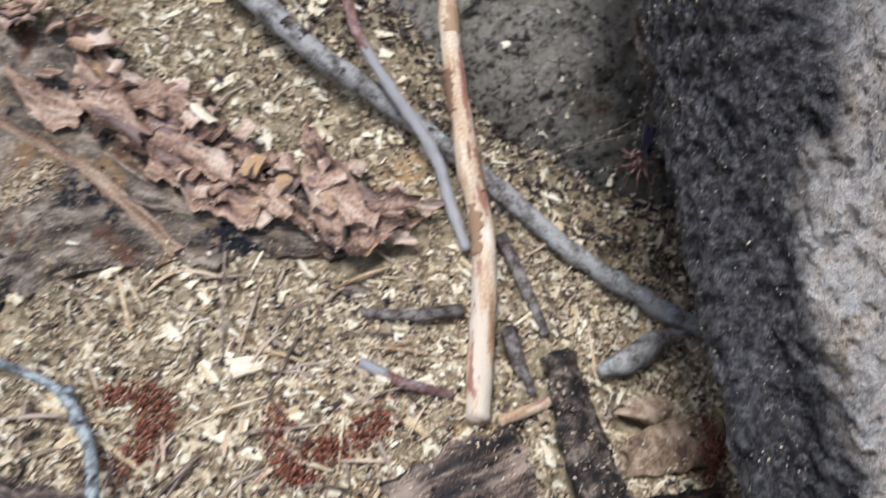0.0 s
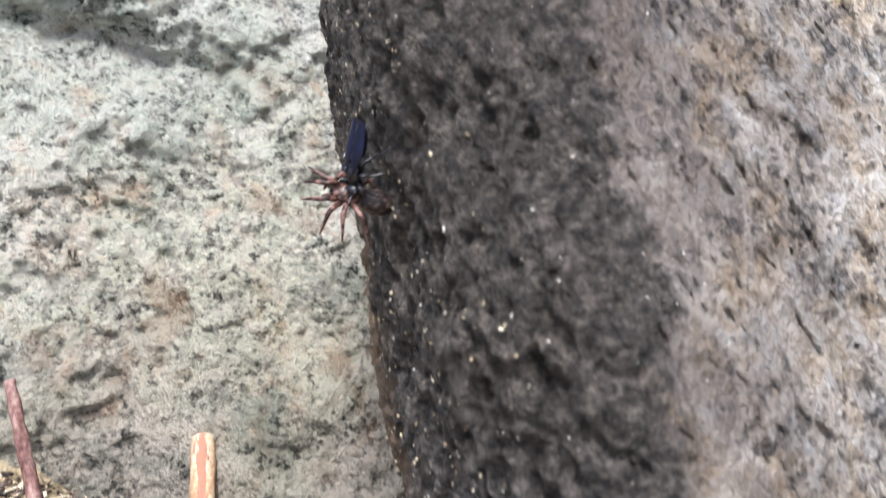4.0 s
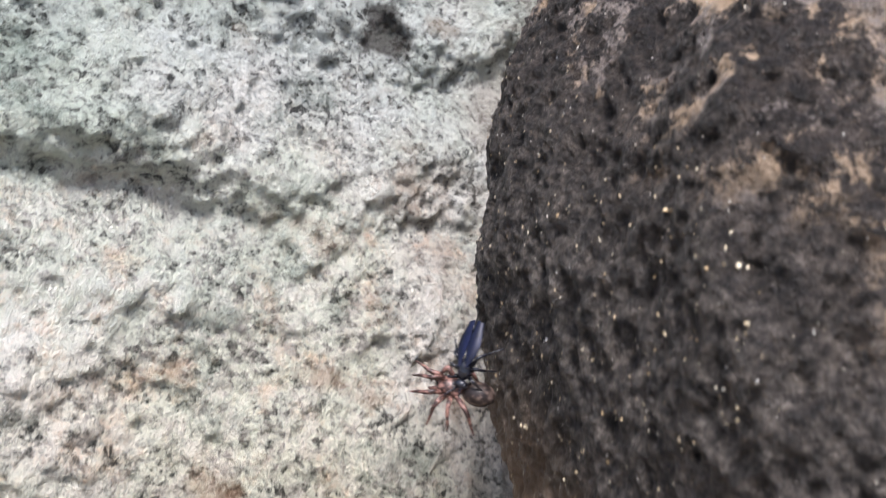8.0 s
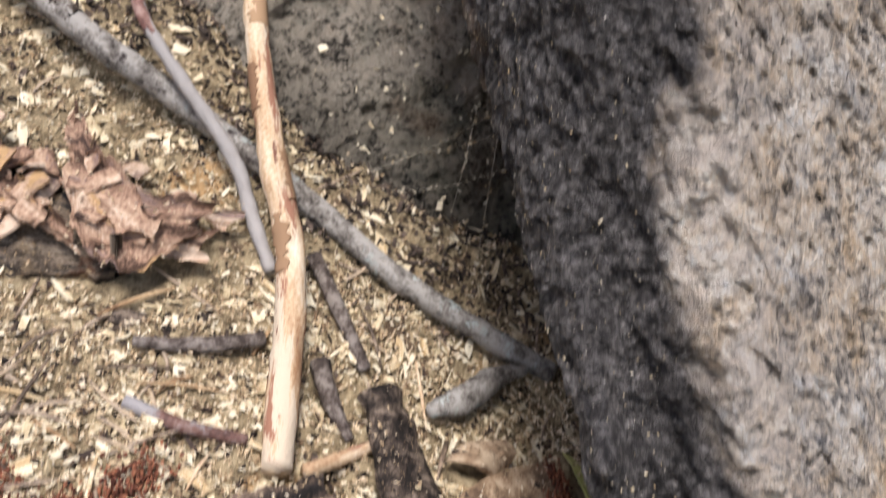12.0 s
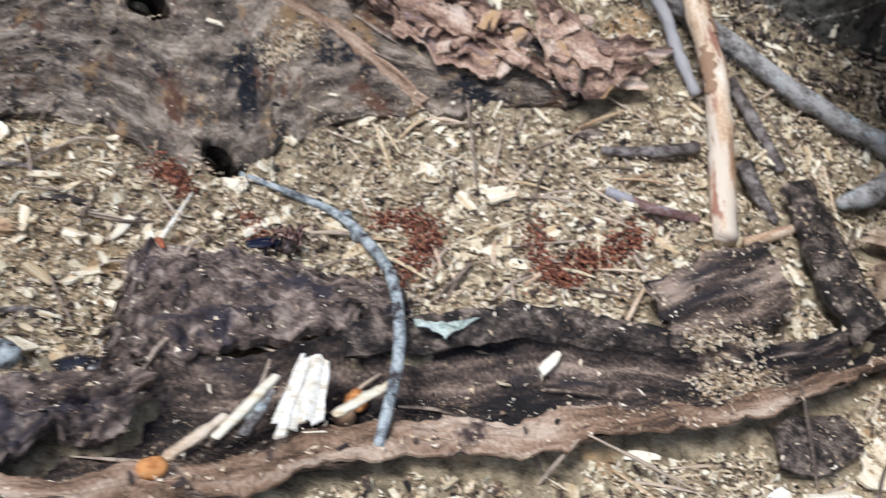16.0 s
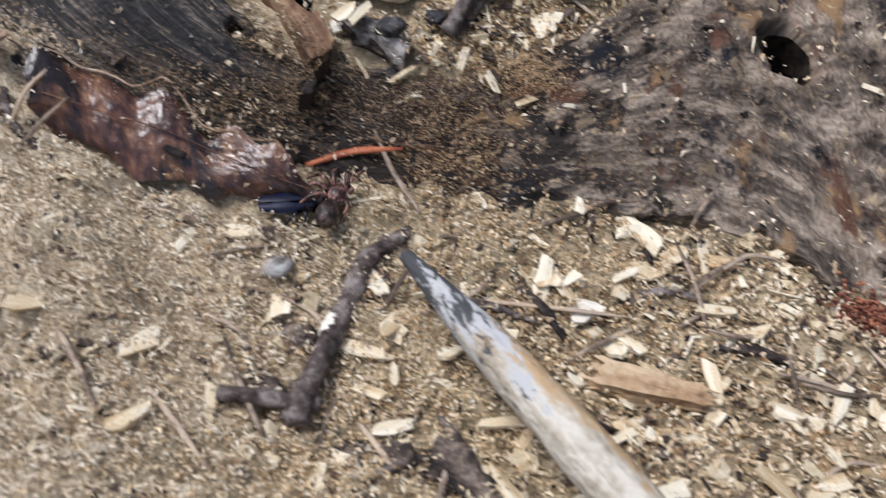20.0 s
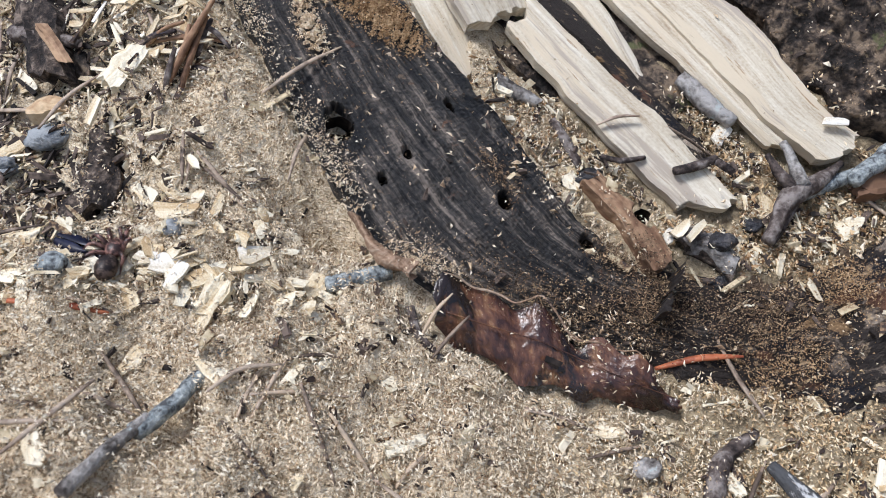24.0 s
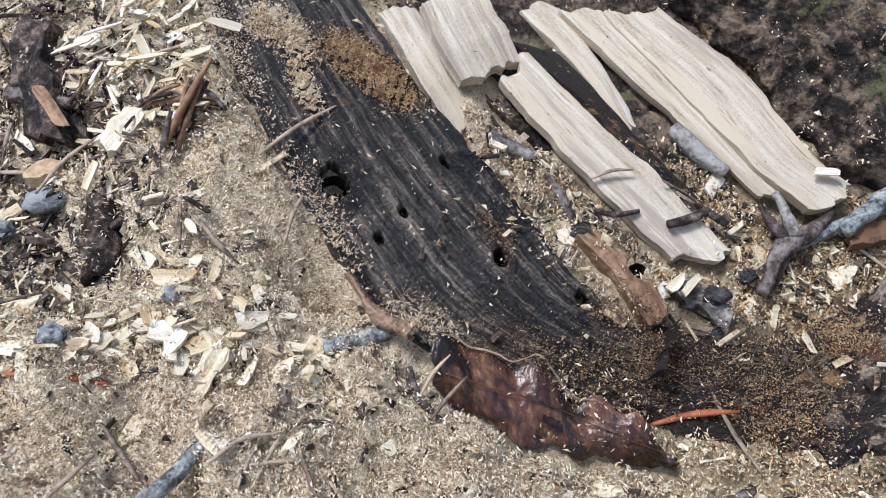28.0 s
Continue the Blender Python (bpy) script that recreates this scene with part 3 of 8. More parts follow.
LEAF = material("wet_dead_leaf", [(0.2, (0.015, 0.008, 0.007)), (0.45, (0.045, 0.019, 0.014)), (0.65, (0.14, 0.062, 0.034)), (0.85, (0.34, 0.19, 0.09))], 60, coords="UV", vary=0.1, rough=0.26, spec=0.6, fine=600, bump=0.9, depth=0.0012, spots=[((0.02, 0.012, 0.01), 50, 0.54), ((0.3, 0.2, 0.12), 420, 0.66)])
DRYLEAF = material("dry_curled_leaf", [(0.25, (0.12, 0.08, 0.055)), (0.5, (0.31, 0.215, 0.14)), (0.75, (0.5, 0.39, 0.28))], 200, coords="UV", vary=0.3, bump=0.8)
GREENLEAF = material("yellow_green_leaf", [(0.3, (0.3, 0.31, 0.09)), (0.7, (0.54, 0.53, 0.22))], 80, coords="UV", vary=0)
REDCLUMP = material("red_granular_clump", [(0.25, (0.07, 0.024, 0.016)), (0.5, (0.22, 0.078, 0.048)), (0.8, (0.45, 0.19, 0.105))], 500, vary=0.4, rough=0.75, island=True, bump=0.6)
ORANGE = material("orange_lump", [(0.3, (0.4, 0.14, 0.04)), (0.6, (0.62, 0.29, 0.1))], 500, vary=0.15, bump=1.0)
ROTDUST = material("dark_rot_dust", [(0.12, (0.02, 0.014, 0.01)), (0.4, (0.12, 0.078, 0.05)), (0.7, (0.3, 0.2, 0.12)), (0.9, (0.5, 0.37, 0.22))], 400, vary=0.9, island=True, bump=0.2)
FRASS = material("orange_brown_frass", [(0.15, (0.2, 0.11, 0.05)), (0.45, (0.42, 0.27, 0.14)), (0.75, (0.6, 0.44, 0.26))], 400, vary=0.6, island=True, bump=0.2)
CHARCOAL = material("charred_crumb", [(0.3, (0.006, 0.006, 0.008)), (0.6, (0.03, 0.03, 0.035)), (0.8, (0.1, 0.09, 0.085))], 400, rough=0.4, spec=0.5, vary=0.1, bump=1.0, depth=0.0012)
PALELICHEN = material("pale_green_lichen", [(0.25, (0.22, 0.27, 0.23)), (0.5, (0.5, 0.57, 0.5)), (0.75, (0.68, 0.73, 0.66))], 500, vary=0, bump=1.0, depth=0.0012)
# near-black colour that stands for the darkness inside bored holes
BORESHADE = material("bore_shade", [(0.3, (0.006, 0.005, 0.005)), (0.7, (0.03, 0.022, 0.016))], 500, rough=0.9, vary=0, bump=0.5, spec=0.1)
STONE = material("grey_pebble", [(0.3, (0.13, 0.14, 0.15)), (0.6, (0.33, 0.35, 0.36))], 250, vary=0.15, bump=1.0, depth=0.0012)
CHITIN = material("black_chitin", [(0.3, (0.004, 0.004, 0.006)), (0.7, (0.012, 0.013, 0.02))], 900, rough=0.3, spec=0.5, vary=0, bump=0.2, depth=0.0001)
WING = material("blue_iridescent_wing", [(0.3, (0.004, 0.005, 0.012)), (0.7, (0.006, 0.009, 0.034))], 250, rough=0.38, spec=0.25, vary=0, bump=0.1, metal=0.1, depth=0.0001)
SPIDERSKIN = material("brown_spider_skin", [(0.4, (0.025, 0.012, 0.01)), (0.5, (0.1, 0.048, 0.038)), (0.62, (0.24, 0.13, 0.105))], 700, rough=0.45, spec=0.4, vary=0, bump=0.5, depth=0.0001)
SPIDERBELLY = material("grey_spider_abdomen", [(0.4, (0.015, 0.01, 0.009)), (0.5, (0.04, 0.027, 0.022)), (0.62, (0.1, 0.07, 0.058))], 700, rough=0.5, vary=0, bump=0.5, depth=0.0001)


def rock_material(name, light, dark, stain):
    """Coarse granite: crystals of three tones, lichen and, on one side, a black crust (stain)."""
    m = bpy.data.materials.new(name)
    m.use_nodes = True
    nt = m.node_tree
    N, link = nt.nodes, nt.links.new
    bsdf = N["Principled BSDF"]
    tc = N.new("ShaderNodeTexCoord")
    obj = tc.outputs["Object"]

    def noise_at(scale, detail=5, rough=0.6):
        n = N.new("ShaderNodeTexNoise")
        n.inputs["Scale"].default_value, n.inputs["Detail"].default_value, n.inputs["Roughness"].default_value = scale, detail, rough
        link(obj, n.inputs["Vector"])
        return n.outputs["Fac"]

    def mixed(fac, a, b):
        x = N.new("ShaderNodeMixRGB")
        link(fac, x.inputs["Fac"])
        for s, c in ((x.inputs["Color1"], a), (x.inputs["Color2"], b)):
            if isinstance(c, tuple):
                s.default_value = (*c, 1)
            else:
                link(c, s)
        return x.outputs["Color"]

    def tinted(fac, a, tint):
        x = N.new("ShaderNodeMixRGB")
        x.blend_type = "MULTIPLY"
        link(fac, x.inputs["Fac"])
        link(a, x.inputs["Color1"])
        x.inputs["Color2"].default_value = (*tint, 1)
        return x.outputs["Color"]

    def step(src, lo, hi):
        r = N.new("ShaderNodeMapRange")
        r.inputs["From Min"].default_value, r.inputs["From Max"].default_value = lo, hi
        link(src, r.inputs["Value"])
        return r.outputs[0]

    def sum_of(a, b, op="ADD", k=None):
        x = N.new("ShaderNodeMath")
        x.operation = op
        link(a, x.inputs[0])
        if k is None:
            link(b, x.inputs[1])
        else:
            x.inputs[1].default_value = k
        return x.outputs[0]

    def along(vec, shift=0.0):
        d = N.new("ShaderNodeVectorMath")
        d.operation = "DOT_PRODUCT"
        link(obj, d.inputs[0])
        d.inputs[1].default_value = vec
        return sum_of(d.outputs["Value"], None, "ADD", shift)

    vor = N.new("ShaderNodeTexVoronoi")
    vor.inputs["Scale"].default_value = 600
    link(obj, vor.inputs["Vector"])
    sep = N.new("ShaderNodeSeparateColor")
    link(vor.outputs["Color"], sep.inputs[0])
    crystals = ramp_of(nt, light)
    tone = sum_of(sum_of(noise_at(55, 6, 0.7), None, "MULTIPLY", 0.3), sum_of(sum_of(noise_at(210, 7, 0.75), None, "MULTIPLY", 0.34), sum_of(noise_at(900, 4, 0.7), None, "MULTIPLY", 0.26)))
    grain = sum_of(tone, sum_of(sep.outputs[0], None, "MULTIPLY", 0.1))
    link(sum_of(sum_of(sum_of(grain, None, "SUBTRACT", 0.5), None, "MULTIPLY", 1.6), None, "ADD", 0.525), crystals.inputs["Fac"])
    col = crystals.outputs["Color"]
    if stain:
        mid = noise_at(28, 5, 0.6)
        tanny = step(noise_at(60, 7, 0.8), 0.47, 0.66)
        col = tinted(tanny, col, (1.0, 0.84, 0.64))
        blue = step(noise_at(70, 7, 0.8), 0.5, 0.66)
        col = tinted(blue, col, (0.72, 0.8, 0.92))
        pits = step(noise_at(240, 7, 0.8), 0.41, 0.3)
        col = mixed(sum_of(pits, None, "MULTIPLY", 0.45), col, (0.07, 0.062, 0.058))
        xx = along((1, 0, 0.04), -0.0215)
        wob = sum_of(sum_of(mid, None, "SUBTRACT", 0.5), None, "MULTIPLY", 0.03)
        wob2 = sum_of(sum_of(noise_at(110), None, "SUBTRACT", 0.5), None, "MULTIPLY", 0.012)
        wob2 = sum_of(wob2, sum_of(sum_of(sum_of(noise_at(75, 8, 0.8), None, "SUBTRACT", 0.5), None, "MULTIPLY", 0.06), step(along((0, 0, 1)), 0.16, 0.22), "MULTIPLY"))
        edge = sum_of(sum_of(sum_of(xx, wob), wob2), sum_of(step(along((0, 0, 1)), 0.1, 0.05), None, "MULTIPLY", -0.014))
        crust = step(sum_of(edge, sum_of(step(along((0, 0, 1)), 0.19, 0.25), None, "MULTIPLY", 0.009)), 0.0645, 0.0585)
        high = step(along((0, 0, 1)), 0.15, 0.21)
        # a pale fringe of bared crystals along the crust, and a darker grey higher up
        fringe = sum_of(step(edge, 0.085, 0.066), step(noise_at(170, 6, 0.75), 0.47, 0.56), "MULTIPLY")
        col = mixed(sum_of(fringe, None, "MULTIPLY", 0.6), col, (0.8, 0.71, 0.64))
        upper_dark = sum_of(step(sum_of(along((0, 0, 1)), sum_of(sum_of(noise_at(36, 6, 0.7), None, "SUBTRACT", 0.5), None, "MULTIPLY", 0.25)), 0.11, 0.2), step(sum_of(edge, sum_of(sum_of(noise_at(45, 6, 0.7), None, "SUBTRACT", 0.5), None, "MULTIPLY", 0.12)), 0.13, 0.06), "MULTIPLY")
        col = tinted(upper_dark, col, (0.4, 0.38, 0.38))
        # black crust colour; its pale stops are painted-in specular glints
        crust_glint = ramp_of(nt, [(0.39, (0.01, 0.009, 0.009)), (0.48, (0.052, 0.044, 0.039)), (0.56, (0.138, 0.118, 0.102)), (0.66, (0.3, 0.26, 0.225))])
        link(sum_of(sum_of(noise_at(430, 7, 0.8), None, "MULTIPLY", 0.88), sum_of(noise_at(70, 6, 0.75), None, "MULTIPLY", 0.12)), crust_glint.inputs["Fac"])
        # bluish lift low down paints the sky's sheen into the crust
        black = tinted(step(along((0, 0, 1)), 0.2, 0.14), crust_glint.outputs["Color"], (1.28, 1.42, 1.65))
        black = tinted(step(along((0, 0, 1)), 0.235, 0.27), black, (0.45, 0.41, 0.39))
        # bare tan patches towards the top, and gritty tan rock round the corner
        bare = sum_of(step(sum_of(noise_at(85, 8, 0.8), along((3.5, 0, 0), -0.2)), 0.485, 0.525), step(sum_of(along((0.35, 0, 1)), wob2), 0.268, 0.285), "MULTIPLY")
        black = mixed(bare, black, mixed(step(noise_at(90, 5), 0.44, 0.54), (0.56, 0.41, 0.28), col))
        round_corner = step(sum_of(along((0, 1, -0.6), 0.09), sum_of(sum_of(noise_at(140), None, "SUBTRACT", 0.5), None, "MULTIPLY", 0.03)), 0.216, 0.235)
        low = step(along((0, 0, 1)), 0.215, 0.185)
        black = mixed(sum_of(sum_of(round_corner, low, "MULTIPLY"), None, "MULTIPLY", 0.75), black, (0.3, 0.2, 0.12))
        col = mixed(crust, col, black)
    else:
        green = step(noise_at(9, 4), 0.44, 0.58)
        col = tinted(green, col, (0.84, 0.9, 0.82))
        # a pale bleached belt at half height, flecked with pink feldspar
        height = sum_of(along((0, 0, 1)), sum_of(sum_of(noise_at(22, 5, 0.65), None, "SUBTRACT", 0.5), None, "MULTIPLY", 0.12))
        belt = sum_of(step(height, 0.08, 0.12), step(height, 0.25, 0.2), "MULTIPLY")
        col = mixed(sum_of(sum_of(belt, step(noise_at(130, 6, 0.75), 0.45, 0.6), "MULTIPLY"), None, "MULTIPLY", 0.55), col, (0.86, 0.81, 0.73))
        pink = step(noise_at(75, 7, 0.8), 0.52, 0.72)
        col = tinted(sum_of(pink, belt, "MULTIPLY"), col, (0.9, 0.68, 0.55))
        shade_of = step(noise_at(34, 7, 0.75), 0.53, 0.61)
        col = tinted(shade_of, col, (0.6, 0.63, 0.63))
        rust = step(noise_at(38, 5), 0.6, 0.7)
        col = mixed(sum_of(rust, None, "MULTIPLY", 0.5), col, (0.4, 0.26, 0.17))
        gap = N.new("ShaderNodeVectorMath")
        gap.operation = "DISTANCE"
        link(obj, gap.inputs[0])
        gap.inputs[1].default_value = (0.0417, 0.41, 0.254)
        spot = step(sum_of(gap.outputs["Value"], sum_of(sum_of(noise_at(120, 5), None, "SUBTRACT", 0.5), None, "MULTIPLY", 0.02)), 0.0095, 0.006)
        col = mixed(sum_of(spot, None, "MULTIPLY", 0.85), col, (0.07, 0.055, 0.048))
        streak = sum_of(step(sum_of(along((1, 0, 0.12)), sum_of(sum_of(noise_at(60, 5), None, "SUBTRACT", 0.5), None, "MULTIPLY", 0.03)), 0.068, 0.082), step(noise_at(30, 4), 0.45, 0.6), "MULTIPLY")
        col = mixed(sum_of(streak, None, "MULTIPLY", 0.5), col, (0.5, 0.42, 0.36))
        # colour darkens towards the boulder's foot, with a noisy upper limit
        darker = step(sum_of(along((0, 0, 1)), sum_of(noise_at(30, 6, 0.7), None, "MULTIPLY", 0.09)), 0.205, 0.1)
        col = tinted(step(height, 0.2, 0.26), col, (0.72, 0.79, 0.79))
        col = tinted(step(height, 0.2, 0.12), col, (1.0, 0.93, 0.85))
        col = tinted(darker, col, (0.3, 0.3, 0.29))
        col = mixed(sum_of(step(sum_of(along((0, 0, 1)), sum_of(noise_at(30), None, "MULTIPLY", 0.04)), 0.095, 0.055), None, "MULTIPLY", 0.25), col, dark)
    link(col, bsdf.inputs["Base Color"])
    dull = sum_of(sum_of(noise_at(500, 3), None, "MULTIPLY", 0.5), None, "ADD", 0.5)
    if stain:
        dull = sum_of(dull, sum_of(crust, None, "MULTIPLY", 0.25), "SUBTRACT")
        link(sum_of(sum_of(crust, None, "MULTIPLY", 0.2), None, "ADD", 0.25), bsdf.inputs["Specular IOR Level"])
    else:
        bsdf.inputs["Specular IOR Level"].default_value = 0.25
    link(dull, bsdf.inputs["Roughness"])
    b = N.new("ShaderNodeBump")
    b.inputs["Strength"].default_value, b.inputs["Distance"].default_value = 1.0, 0.005
    link(sum_of(sum_of(grain, noise_at(520, 5, 0.7)), sum_of(noise_at(1700, 3, 0.7), None, "MULTIPLY", 0.35)), b.inputs["Height"])
    link(b.outputs["Normal"], bsdf.inputs["Normal"])
    return m


GRANITE = rock_material("stained_granite", [(0.36, (0.07, 0.064, 0.06)), (0.44, (0.3, 0.275, 0.255)), (0.5, (0.55, 0.49, 0.43)), (0.56, (0.72, 0.64, 0.555)), (0.64, (0.9, 0.86, 0.8))], None, True)
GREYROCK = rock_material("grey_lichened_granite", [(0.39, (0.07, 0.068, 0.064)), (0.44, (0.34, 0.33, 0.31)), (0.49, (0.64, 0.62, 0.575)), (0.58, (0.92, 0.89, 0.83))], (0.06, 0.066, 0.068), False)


# ---- the ground ----
# hollows under the log's edge and between the chips
PITS = [(*(-0.3072, 0.1165, 0.1594)[:2], 0.005, 0.016), (*(-0.3033, 0.1164, 0.1561)[:2], 0.004, 0.012), (*(-0.3655, 0.1193, 0.1912)[:2], 0.004, 0.008), (*(0.0215, 0.1619, 0.0266)[:2], 0.004, 0.006), (*(0.0208, 0.1866, 0.0323)[:2], 0.005, 0.006)]
# heaps of sawdust with a crumbling lower edge: centre, radius, height, way down
HEAPS = [(*(-0.3232, 0.1271, 0.1777)[:2], 0.0155, 0.0035, *(0.1840, -0.9830)), (*(-0.3332, 0.0711, 0.1599)[:2], 0.012, 0.005, *(0.6770, -0.7360)), (*(-0.2990, 0.0962, 0.1441)[:2], 0.014, 0.004, *(0.6640, -0.7480)), (*(-0.3250, 0.0976, 0.1630)[:2], 0.011, 0.004, *(0.4590, -0.8880)), (*(-0.2675, 0.0918, 0.1181)[:2], 0.012, 0.004, *(0.6360, 0.7710))]
BARE = np.full((MAP_N, MAP_M), -9.0)


def make_ground():
    fx, fy = np.arange(-0.46, 0.2, 0.0013), np.arange(-0.03, 0.38, 0.0013)
    far = np.geomspace(0.01, 40, 30)
    xs = np.concatenate([fx[0] - far[::-1], fx, fx[-1] + far])
    ys = np.concatenate([fy[0] - far[::-1], fy, fy[-1] + far])
    X, Y = np.meshgrid(xs, ys, indexing="ij")
    x, y = X.ravel(), Y.ravel()
    p = np.stack([x, y, 0 * x], 1)
    near = np.exp(-np.maximum(0, np.hypot(x + 0.13, y - 0.17) - 0.4) * 6)
    fine = np.clip((-0.24 - x) / 0.06, 0, 1)
    z = land(x, y) + near * (fbm(p / 0.03, 4, 3) * 0.007 + fbm(p / 0.006, 3, 8) * 0.007 + fine * (fbm(p / 0.011, 3, 18) * 0.015 - 0.004 * np.abs(fbm(p / 0.008, 3, 28)) * 2))
    for px, py, pr, deep in PITS:
        z = z - deep * np.exp(-((x - px) ** 2 + (y - py) ** 2) / (2 * pr ** 2))
    for px, py, pr, high, ux, uy in HEAPS:
        down = (x - px) * ux + (y - py) * uy
        rag = fbm(p / 0.006, 3, 58) * 0.008
        z = z + high * np.exp(-((x - px) ** 2 + (y - py) ** 2) / (2 * pr ** 2)) / (1 + np.exp(np.clip((down + rag - 0.6 * pr) / 0.0007, -30, 30)))
    floor_of = np.maximum(LOWS - 0.0005, np.where((LOWS < 8) & (TOPS > -8), TOPS - 0.003, 9.0))
    low = floor_of.copy()
    for a in (-1, 0, 1):
        for c in (-1, 0, 1):
            low = np.minimum(low, np.roll(np.roll(floor_of, a, 0), c, 1))
    i = np.round((x - MAP_X) / MAP_STEP).astype(int)
    j = np.round((y - MAP_Y) / MAP_STEP).astype(int)
    ok = (i >= 0) & (i < MAP_N) & (j >= 0) & (j < MAP_M)
    z[ok] = np.minimum(z[ok], low[i[ok], j[ok]])
    for hx, hy, hr, deep, _, _ in BORES:
        z = z - (deep + 0.006) * (np.hypot(x - hx, y - hy) < 1.5 * hr + 0.001)
    BARE[:] = -9.0
    np.maximum.at(BARE, (i[ok], j[ok]), z[ok])
    n = len(ys)
    i, j = np.meshgrid(np.arange(len(xs) - 1), np.arange(n - 1), indexing="ij")
    f = np.stack([i * n + j, (i + 1) * n + j, (i + 1) * n + j + 1, i * n + j + 1], -1).reshape(-1, 4)
    ob = part("ground", mesh_of("ground", np.stack([x, y, z], 1), f), SAWDUST)
    return tagged(ob, "tan sawdust and litter covering sloping ground", "ground", kind="structure")



# ---- the two boulders ----
def make_boulder():
    """The near boulder: a blunt upright corner that leans back, crusted black on its corner."""
    left = [(0.30, 0.47), (0.16, 0.39), (0.095, 0.32), (0.06, 0.245), (0.047, 0.232), (0.0415, 0.219), (0.042, 0.205), (0.045, 0.192)]
    right = [(0.05, 0.18), (0.06, 0.168), (0.07, 0.163), (0.08, 0.167), (0.1, 0.178), (0.136, 0.195), (0.2, 0.23), (0.34, 0.31), (0.42, 0.38), (0.36, 0.45)]
    zs = np.concatenate([np.linspace(-0.08, 0.0, 40), np.linspace(0.0008, 0.33, 420), np.linspace(0.3315, 0.5, 60)])
    V = []
    cx, cy = 0.2, 0.3
    for z in zs:
        # how far back the left flank reaches: most at half height, undercut near the ground
        k = float(np.interp(z, [0.0, 0.07, 0.11, 0.15, 0.19, 0.24, 0.3], [0.2, 0.35, 1.1, 1.6, 1.7, 1.4, 1.2]))
        flank = 0.2 * min(max(z - 0.225, -0.015), 0.08)
        pts = [(a + flank, 0.163 + (c - 0.163) * (k if c < 0.25 else 1)) for a, c in left] + right
        ring = np.vstack([smooth_line(pts[2:15], 340), smooth_line(pts[14:] + pts[:3], 60)[1:-1]])
        m = len(ring)
        top = max(z - 0.24, 0)
        dx = 0.2 * (0.2 - z) + 0.02 * min(top / 0.0456, 2.4) ** 2 + 0.08 * max(0, 0.08 - z)
        shrink = 1 - 0.9 * max(0, (z - 0.3) / 0.2) ** 2
        V.append(np.stack([cx + (ring[:, 0] - cx) * shrink + dx, cy + (ring[:, 1] - cy) * shrink + 0.6 * (z - 0.15), np.full(m, z)], 1))
    V = np.vstack(V)
    V = np.vstack([V, [[cx + 0.02, cy + 0.24, 0.5]]])
    nz = len(zs)
    mid = np.array((0.2, 0.36, 0.15))
    out = V - mid
    out[:, 2] *= 0.3
    out /= np.linalg.norm(out, axis=1)[:, None]
    flow = np.stack([V[:, 0] + 0.7 * V[:, 2], V[:, 1], 0.35 * V[:, 2] - 0.25 * V[:, 0]], 1)
    d = crag(V / 0.035, 4, 5) * 0.008 + crag(V / 0.010, 4, 6, True) * 0.003 + crag(flow / 0.007, 3, 19, True) * 0.0055 + crag(V / 0.0032, 2, 9, True) * 0.0028
    V = V + out * d[:, None]
    i, j = np.meshgrid(np.arange(nz - 1), np.arange(m), indexing="ij")
    k = (j + 1) % m
    f = np.stack([i * m + j, i * m + k, (i + 1) * m + k, (i + 1) * m + j], -1).reshape(-1, 4)
    e = np.arange(m)
    cap = np.stack([(nz - 1) * m + e, (nz - 1) * m + (e + 1) % m, np.full(m, len(V) - 1)], 1)
    ob = part("boulder", mesh_of("boulder", V, [f, cap]), GRANITE)
    return tagged(ob, "tall granite boulder with a soot-black crusted corner", "boulder")


def far_face(x, z):
    """How far back the grey boulder's face stands: it comes forward at its foot beside the near boulder."""
    foot = np.interp(x, [-0.03, -0.012, 0.002, 0.014, 0.035, 0.1, 0.16], [0.0, 0.006, 0.024, 0.033, 0.035, 0.028, 0.02])
    foot = foot * np.interp(z, [0.03, 0.07, 0.19], [1.0, 0.9, 0.0])
    return 0.287 + 0.55 * (z - 0.05) + 0.02 * np.sin(x * 9) + 1.6 * np.maximum(0, -0.06 - x) ** 1.5 - foot


